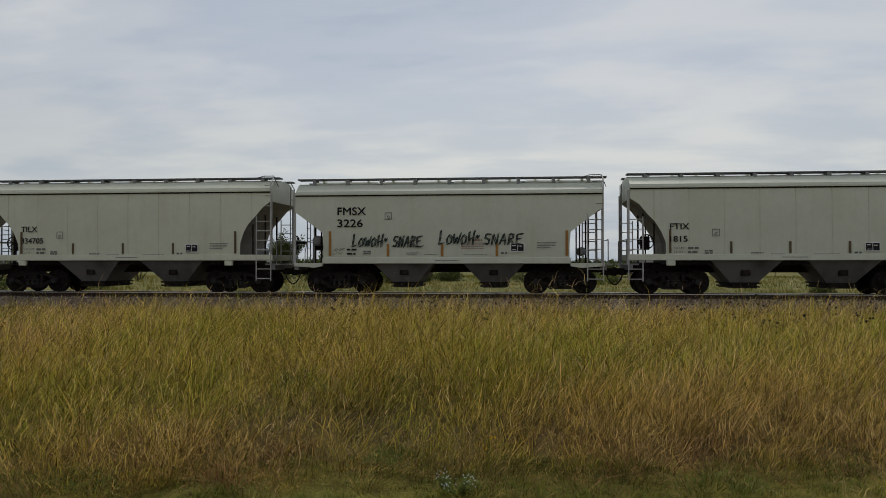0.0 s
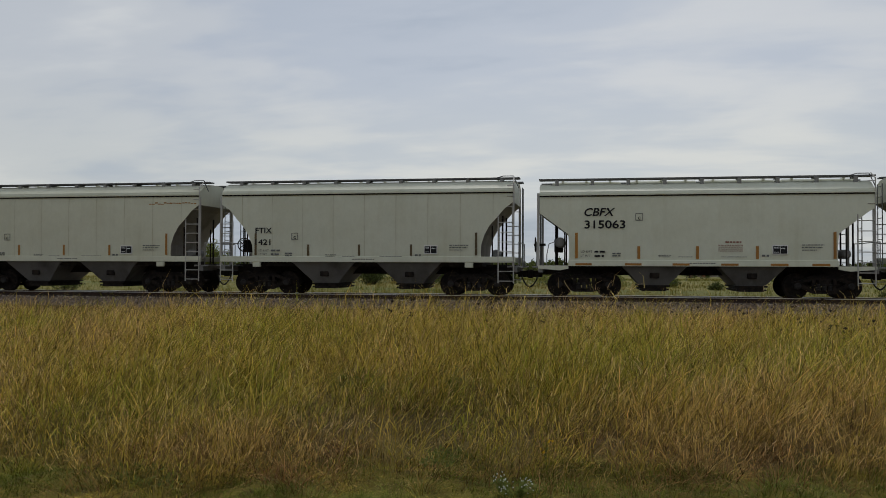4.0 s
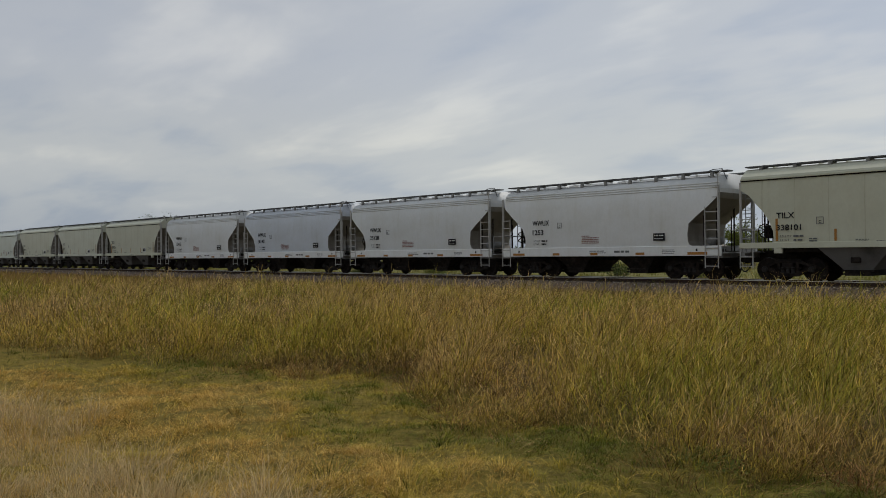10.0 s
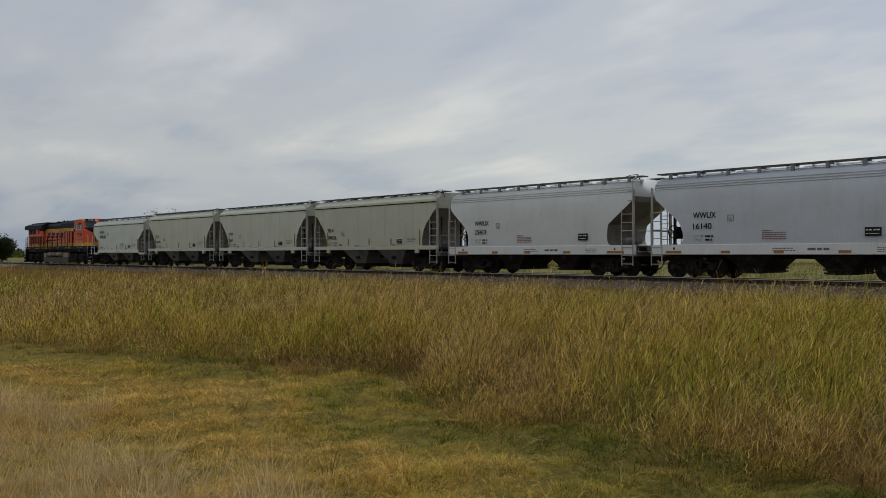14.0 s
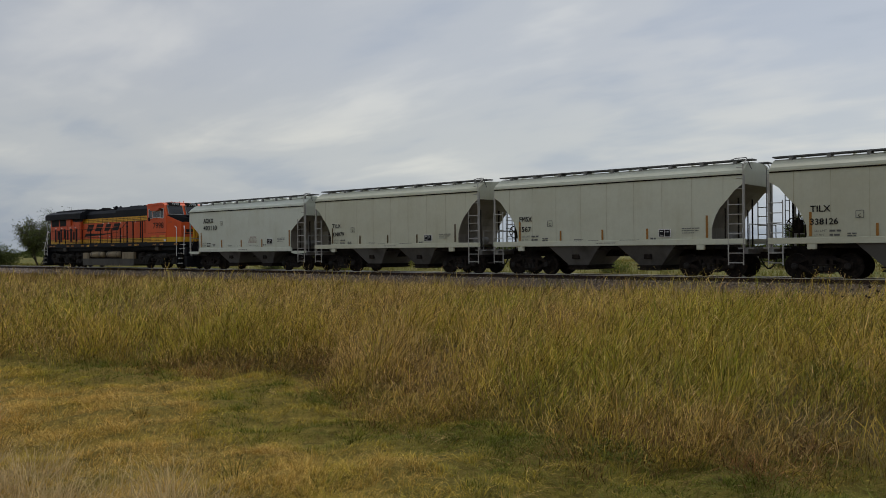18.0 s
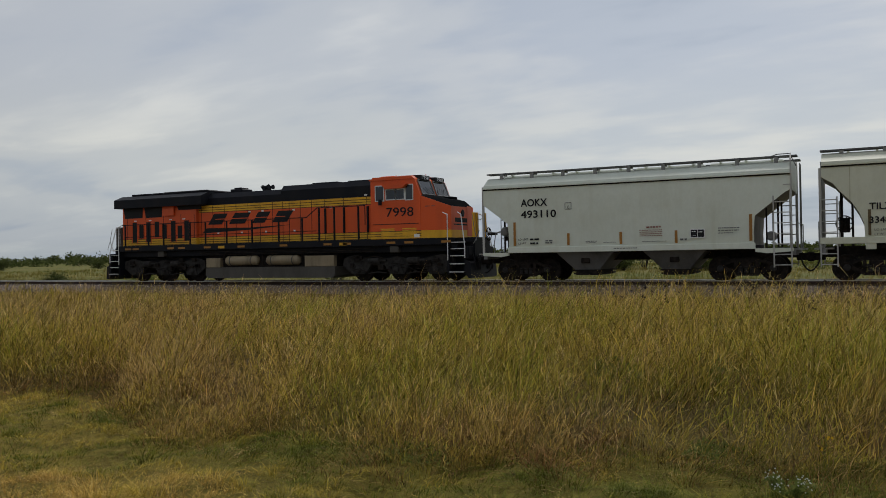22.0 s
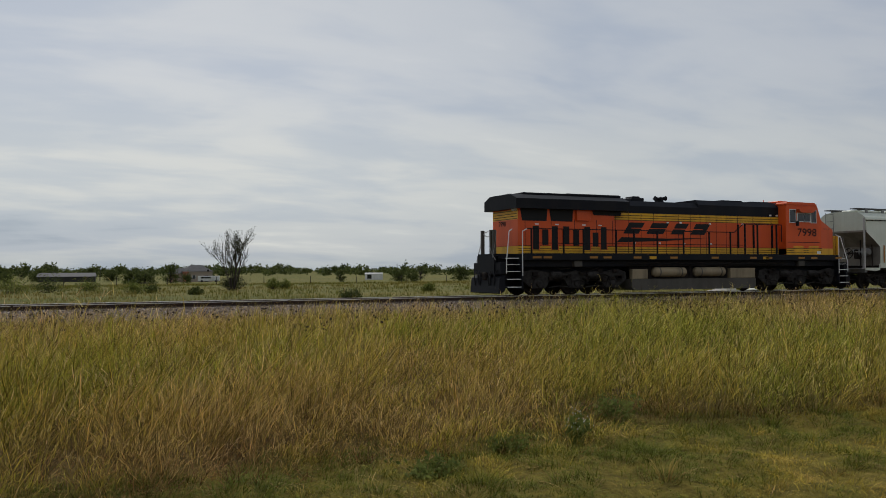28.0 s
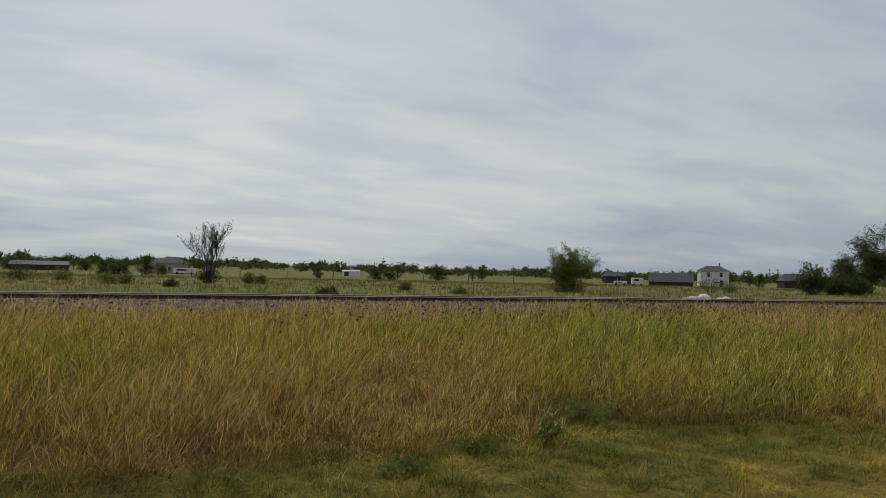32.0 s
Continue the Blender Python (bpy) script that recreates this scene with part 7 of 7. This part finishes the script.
def tall_mask(x, y, g):
    e = edge_of_tall(x, y)
    d = y - e
    bare = 1 - 0.95 * np.exp(-((x + 1.5) / 1.5) ** 2 - ((y - 7.5) / 0.95) ** 2) - 0.8 * np.exp(-((x + 2.0) / 0.8) ** 2 - ((y - 9.4) / 0.5) ** 2)
    return (d > 0) & (y < 29.5) & (g.random(len(x)) < (-0.10 + 1.5 * F_SMALL(x * 0.6, y * 0.6) + 0.3 * F_MID(x, y)) * bare)


def edge_mask(x, y, g):
    d = y - edge_of_tall(x, y)
    return (d > -0.35) & (d < 3.6) & (g.random(len(x)) < (0.2 + F_MID(x + 9, y)) * (1 - smooth01((d - 1.0) / 2.6)))


WIND = 0.30              # the stand leans to the right


def lay(seed, n, r0, r1, per, a0, a1, size, mask, name, mat, label, hf, wf, flare, wild, seg, head=False, dryer=0.0, wave=0.0, leafy=0.0):
    """Plant one kind of tall grass clump by clump, each one a fountain that leans with the wind."""
    x, y, r, t, nc, u, v, g = clumps(n, r0, r1, seed, per, a0, a1, size, 0.006, mask)
    gust = WIND * (0.3 + 1.0 * F_BIG(x + 11, y))
    lx = gust + flare * u + g.normal(0, 0.22, nc)[t] + g.normal(0, wild, len(x))
    ly = flare * v + g.normal(0, 0.22, nc)[t] + g.normal(0, wild, len(x))
    h = tall_height(x, y) * hf * g.uniform(0.48, 1.32, nc)[t] * np.exp(-0.30 * (u * u + v * v)) * g.uniform(0.72, 1.12, len(x))
    tone = tall_tone(x, y) + dryer + g.normal(0, 0.20, nc)[t] + g.normal(0, 0.13, len(x))
    lift = 0.0
    if leafy:
        lift = h * (1 - leafy) * g.random(len(x)) ** 0.6
        x, y = x + lx * lift * 0.5, y + ly * lift * 0.5
        h = h * leafy * g.uniform(0.7, 1.6, len(x))
        lx, ly = lx * 1.2 + g.normal(0, 0.45, len(x)), ly * 1.2 + g.normal(0, 0.45, len(x))
    return blades(name, x, y, h, wf(r) * g.uniform(0.7, 1.5, len(x)), np.hypot(lx, ly), np.arctan2(ly, lx), tone, g, mat, label, seg, head, wave, lift, leafy or 1.0)


lay(41, 9000, 5.2, 17, 48, -58, 78, 0.09, tall_mask, "tall_grass", G_TALL, "tall prairie grass, green and shade-darkened below, tan above", 1.05, lambda r: 0.0024 + 0.00034 * r, 0.35, 0.18, 2, False, 0.0, 0.10, 0.26)
lay(40, 9500, 17, 41, 32, -58, 78, 0.10, tall_mask, "tall_grass", G_TALL, "tall prairie grass, green and shade-darkened below, tan above", 1.05, lambda r: 0.0026 + 0.00034 * r, 0.30, 0.16, 2, False, 0.0, 0.08, 0.34)
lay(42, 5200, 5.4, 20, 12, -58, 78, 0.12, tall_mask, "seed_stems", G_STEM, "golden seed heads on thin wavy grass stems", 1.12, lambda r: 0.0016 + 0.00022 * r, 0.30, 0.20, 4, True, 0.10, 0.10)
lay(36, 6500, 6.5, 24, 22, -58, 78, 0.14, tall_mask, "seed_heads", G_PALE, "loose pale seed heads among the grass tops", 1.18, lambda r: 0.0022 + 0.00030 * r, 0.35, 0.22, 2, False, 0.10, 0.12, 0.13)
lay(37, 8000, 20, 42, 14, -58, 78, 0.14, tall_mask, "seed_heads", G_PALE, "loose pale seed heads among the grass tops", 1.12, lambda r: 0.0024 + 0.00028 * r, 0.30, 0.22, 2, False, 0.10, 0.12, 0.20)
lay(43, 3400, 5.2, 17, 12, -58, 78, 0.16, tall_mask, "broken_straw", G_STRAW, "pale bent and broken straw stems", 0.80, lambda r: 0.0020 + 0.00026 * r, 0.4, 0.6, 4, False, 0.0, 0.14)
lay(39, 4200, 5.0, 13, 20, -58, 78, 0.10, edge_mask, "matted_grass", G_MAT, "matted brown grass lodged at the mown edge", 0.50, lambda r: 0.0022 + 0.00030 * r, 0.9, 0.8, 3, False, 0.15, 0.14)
strip = lambda x, y, g: (y > 4) & (y < 30.2)
lay(44, 9000, 38, 160, 12, 20, 79, 0.10, strip, "verge_grass", G_FAR, "distant tall verge grass along the track", 1.1, lambda r: 0.016 + 0.00035 * r, 0.3, 0.2, 2)
lay(45, 3500, 36, 64, 12, -58, -20, 0.10, strip, "verge_grass", G_FAR, "distant tall verge grass along the track", 1.1, lambda r: 0.012 + 0.0003 * r, 0.3, 0.2, 2)

# grass of the field beyond the track
field = lambda x, y, g: (y > 36.3) & (g.random(len(x)) < 0.3 + 0.7 * F_BIG(x * 0.3, y * 0.3))
x, y, r, t, nc, u, v, g = clumps(11000, 36, 150, 46, 9, -58, 76, 0.25, 0.004, field)
blades("field_grass", x, y, g.uniform(0.18, 0.5, len(x)) * (0.5 + 0.9 * F_BIG(x, y)), 0.010 + 0.00045 * r, g.gamma(2.0, 0.2, len(x)), g.uniform(0, 6.28, len(x)), 0.25 + 0.8 * (F_BIG(x * 0.2, y * 0.5) - 0.4) + g.normal(0, 0.12, nc)[t], g, G_FIELD, "yellow-green field grass beyond the track", 2)

# mown lawn on the camera's side, in low matted tussocks: greener by the tall grass, straw-coloured further left
for seed, n, r0, r1, per, a0, a1 in ((47, 15000, 4.6, 13, 28, -75, 100), (48, 5200, 12.5, 60, 16, 50, 100)):
    mown = lambda x, y, g: (y < edge_of_tall(x, y) + 0.5) & (g.random(len(x)) < 0.75 + 0.4 * F_SMALL(x, y))
    x, y, r, t, nc, u, v, g = clumps(n, r0, r1, seed, per, a0, a1, 0.06, 0.006, mown)
    d = edge_of_tall(x, y) - y
    straw = smooth01((-x - 2.5) / 4.0) * smooth01((d - 0.6) / 1.5)
    brown = smooth01((F_MID(x * 1.3 + 7, y * 1.6) - 0.50) / 0.22) * smooth01((F_SMALL(x + 3, y) - 0.25) / 0.3)
    tone = 0.30 - 0.26 * smooth01((x + 5) / 4) + 0.22 * smooth01((x - 4) / 3) - 0.30 * np.exp(-((d - 0.35) / 0.8) ** 2) + 0.80 * straw + 0.40 * brown + 0.7 * (F_SMALL(x, y + 5) - 0.5) + 0.5 * (F_MID(x * 0.8, y * 1.4 + 30) - 0.5) + g.normal(0, 0.15, nc)[t] + g.normal(0, 0.10, len(x))
    mound = (0.55 + 1.3 * F_MID(x * 1.8, y * 1.8) ** 2 + 1.0 * F_SMALL(x * 0.8, y * 1.3) ** 2) * g.uniform(0.5, 1.5, nc)[t] * np.exp(-0.35 * (u * u + v * v))
    lx, ly = 0.9 * u + g.normal(0.25, 0.7, nc)[t] + g.normal(0, 0.45, len(x)), 0.9 * v + g.normal(0, 0.7, nc)[t] + g.normal(0, 0.45, len(x))
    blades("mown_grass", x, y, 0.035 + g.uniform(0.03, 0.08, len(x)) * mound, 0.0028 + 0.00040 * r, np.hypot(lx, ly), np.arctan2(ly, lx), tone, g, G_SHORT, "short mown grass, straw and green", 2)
# cut straw lying about on the lawn
x, y, r, t, nc, u, v, g = clumps(700, 4.8, 14, 38, 10, -60, 95, 0.10, 0.004, lambda x, y, g: y < edge_of_tall(x, y) + 0.3)
blades("cut_straw", x, y, g.uniform(0.06, 0.18, len(x)), 0.0026 + 0.0002 * r, g.uniform(1.4, 2.4, len(x)), g.uniform(0, 6.28, nc)[t] + g.normal(0, 0.6, len(x)), g.uniform(0.3, 1, len(x)), g, G_STRAW, "cut straw lying loose on the lawn", 4)
# scattered taller tufts left standing on the lawn
x, y, r, t, nc, u, v, g = clumps(150, 5.0, 15, 49, 60, -60, 95, 0.07, 0.003, lambda x, y, g: y < edge_of_tall(x, y))
blades("lawn_tufts", x, y, g.uniform(0.08, 0.26, len(x)) * g.uniform(0.4, 1.3, nc)[t], 0.0030 + 0.0002 * r, np.hypot(u, v) * 0.9 + 0.2, np.arctan2(v, u), g.uniform(0.0, 0.9, nc)[t], g, G_TALL, "loose tufts of longer grass on the lawn", 3)
# a pale dry patch close by
dry = lambda x, y, g: (x < -3.6 + 1.6 * (F_MID(x, y) - 0.5)) & (x > -12.5) & (y < 2.75 + 1.3 * (F_MID(x + 5, y) - 0.5) + 0.03 * (x + 8)) & (g.random(len(x)) < 0.4 + 0.7 * F_SMALL(x, y))
x, y, r, t, nc, u, v, g = clumps(1700, 4.0, 12.5, 50, 34, 52, 96, 0.09, 0.004, dry)
lx, ly = 0.15 + 0.6 * u + g.normal(0, 0.25, len(x)), 0.6 * v + g.normal(0, 0.25, len(x))
blades("dry_grass", x, y, g.uniform(0.16, 0.42, len(x)) * (0.5 + 0.7 * F_MID(x, y)) * g.uniform(0.6, 1.25, nc)[t], 0.0044 * g.uniform(0.7, 1.4, len(x)), np.hypot(lx, ly), np.arctan2(ly, lx), g.uniform(0, 1, len(x)), g, G_DRY, "pale dry bunch grass", 3, False, 0.04)

# ---------------------------------------------------------------- weeds and flowers
# dark dried flower heads standing over the grass
g = np.random.default_rng(51)
n = 1100
px, py = g.uniform(-4, 40, n), g.uniform(13, 28, n)
k = (F_BIG(px, py) + 0.25 * (px > 8) > 0.42)
px, py = px[k], py[k]
bm = bmesh.new()
heads = bmesh.new()
for x, y in zip(px, py):
    z = float(ground_z(np.array(x), np.array(y)))
    hh = g.uniform(0.45, 0.95)
    tx, ty = g.normal(0.05, 0.06), g.normal(0, 0.05)
    rod(bm, (x, y, z), (x + tx, y + ty, z + hh), 0.004, 3, 0.003)
    for _ in range(g.integers(2, 6)):
        f_ = g.uniform(0.7, 1.0)
        c = Vector((x + tx * f_ + g.normal(0, 0.05), y + ty * f_ + g.normal(0, 0.05), z + hh * f_ + g.uniform(0, 0.1)))
        rod(bm, (x + tx * f_ * 0.9, y + ty * f_ * 0.9, z + hh * f_ * 0.9), c, 0.003, 3, 0.002)
        s = g.uniform(0.016, 0.034)
        vs = [heads.verts.new(c + Vector(d) * s) for d in ((1, 0, 0), (-1, 0, 0), (0, 1, 0), (0, -1, 0), (0, 0, 0.8), (0, 0, -0.8))]
        for a_, b_, c_ in ((0, 2, 4), (2, 1, 4), (1, 3, 4), (3, 0, 4), (2, 0, 5), (1, 2, 5), (3, 1, 5), (0, 3, 5)):
            heads.faces.new((vs[a_], vs[b_], vs[c_]))
for nm, b_, m_, lb in (("weed_stalks", bm, STALK, "thin brown weed stalks"), ("dried_flower_heads", heads, SEEDHEAD, "small dark dried flower heads")):
    me = bpy.data.meshes.new(nm)
    b_.to_mesh(me)
    b_.free()
    me.materials.append(m_)
    tagged(new(nm, me), lb, "weeds", kind="stuff")


def weed(name, label, x, y, height, width, seed, mat=G_WEED, flowers=None, n=26, leaf=0.035):
    """A leafy broad-leaved plant, with flower dots where it has any."""
    rnd = random.Random(seed)
    z = float(ground_z(np.array(x), np.array(y)))
    root = thing(name, label, "plant", at=pose(x, y, z - 0.02))
    bm, pts, tops = bmesh.new(), [], []
    for _ in range(n):
        a, rr = rnd.uniform(0, 2 * math.pi), rnd.uniform(0.1, 0.5) * width
        top = Vector((math.cos(a) * rr, math.sin(a) * rr, height * rnd.uniform(0.5, 1.0)))
        rod(bm, (top.x * 0.15, top.y * 0.15, 0), top, 0.005, 3, 0.002)
        pts += [tuple(top * f_) for f_ in (0.35, 0.6, 0.8, 0.95)]
        tops.append(top)
    part("stem", bm, STALK if flowers is None else G_WEED, root, "thin stems")["kind"] = "stuff"
    fo = new("leaves", leaf_cloud("leaves", pts, 5, width * 0.05, leaf, seed, mat, 0.01))
    fo.parent = root
    if flowers:
        bm = bmesh.new()
        for top in tops:
            for _ in range(flowers[1]):
                c = top + Vector((rnd.gauss(0, 0.02), rnd.gauss(0, 0.02), rnd.gauss(0.01, 0.015)))
                s = flowers[2]
                vs = [bm.verts.new(c + Vector((math.cos(q * math.pi / 3) * s, -0.004 * (q % 2), math.sin(q * math.pi / 3) * s))) for q in range(6)]
                bm.faces.new(vs)
        part("blossom_spray", bm, flowers[0], root, "small flowers")["kind"] = "stuff"
    return root


weed("white_flowering_weed", "bushy green weed with small white flowers", 4.40, 6.60, 0.34, 0.32, 1, G_WEED, (WHITE_FLOWER, 2, 0.006), 20, 0.026)
weed("white_flowering_weed", "low green weed with small white flowers", -0.55, 5.85, 0.14, 0.30, 2, G_WEED, (WHITE_FLOWER, 3, 0.005), 22, 0.02)
weed("yellow_flower", "single yellow wildflower among the grass", -0.35, 6.7, 0.36, 0.06, 3, G_WEED, (PETAL, 3, 0.010), 2, 0.016)
for k, (x, y, hh, ww) in enumerate(((2.7, 6.1, 0.20, 0.6), (5.3, 7.3, 0.24, 0.7), (3.7, 6.7, 0.20, 0.5), (-3.2, 5.8, 0.08, 0.7), (-2.3, 9.5, 0.42, 0.8), (-1.6, 9.8, 0.46, 0.8), (-2.9, 9.7, 0.36, 0.6), (-1.2, 6.9, 0.10, 0.6))):
    weed("leafy_weed", "low green leafy weed in the grass", x, y, hh, ww, 20 + k, G_WEED, None, 34, 0.024)

# ---------------------------------------------------------------- ties under the rails
tie_bm = box(bmesh.new(), -0.115, 0.115, -1.3, 1.3, 0.06, 0.245, bevel=0.012)
tie_mesh = bpy.data.meshes.new("tie")
tie_bm.to_mesh(tie_mesh)
tie_bm.free()
tie_mesh.materials.append(TIE)
rnd = random.Random(9)
for k in range(300):
    o = new("tie", tie_mesh)
    o.parent = track
    o.location = (-95 + 0.51 * k + rnd.uniform(-0.02, 0.02), rnd.uniform(-0.03, 0.03), rnd.uniform(-0.012, 0.006))
    o.rotation_euler = (0, 0, rnd.uniform(-0.015, 0.015))
far = bmesh.new()
for k in range(420):
    x = -95 - 0.51 * (k + 1)
    box(far, x - 0.115, x + 0.115, -1.3, 1.3, 0.06, 0.245)
tagged(part("far_ties", far, TIE, track, "dark ties further along the track"), kind="stuff")


# ---------------------------------------------------------------- what moves
def motions():
    """The whole train rolls to the right past the camera; every wheelset turns with it."""
    seconds = list(range(33))
    for n, car in enumerate(CARS):
        walk(car, [(t, pose(COUPLER_X[t] + PITCH * (n + 0.5), TRACK_Y, RAIL_Z)) for t in seconds])
    if LOCO is not None:
        # the slack between locomotive and train runs out a little at the end
        slack = np.interp(seconds, [23, 24, 25, 26, 28, 30], [0.0, 0.08, 0.28, 0.35, 0.30, 0.20])
        walk(LOCO, [(t, pose(COUPLER_X[t] - 10.97 - slack[t], TRACK_Y, RAIL_Z)) for t in seconds])
    fine = [k / 15 for k in range(481)]
    run = np.interp(fine, seconds, COUPLER_X) - COUPLER_X[0]
    for ob in list(CARS) + ([LOCO] if LOCO is not None else []):
        for w in ob.children_recursive:
            if w.name.startswith("wheelset"):
                x, r = w.location.x, w.location.z
                walk(w, [(t, pose(x, 0, r, 0, math.degrees(d / r), 0)) for t, d in zip(fine, run)])


motions()
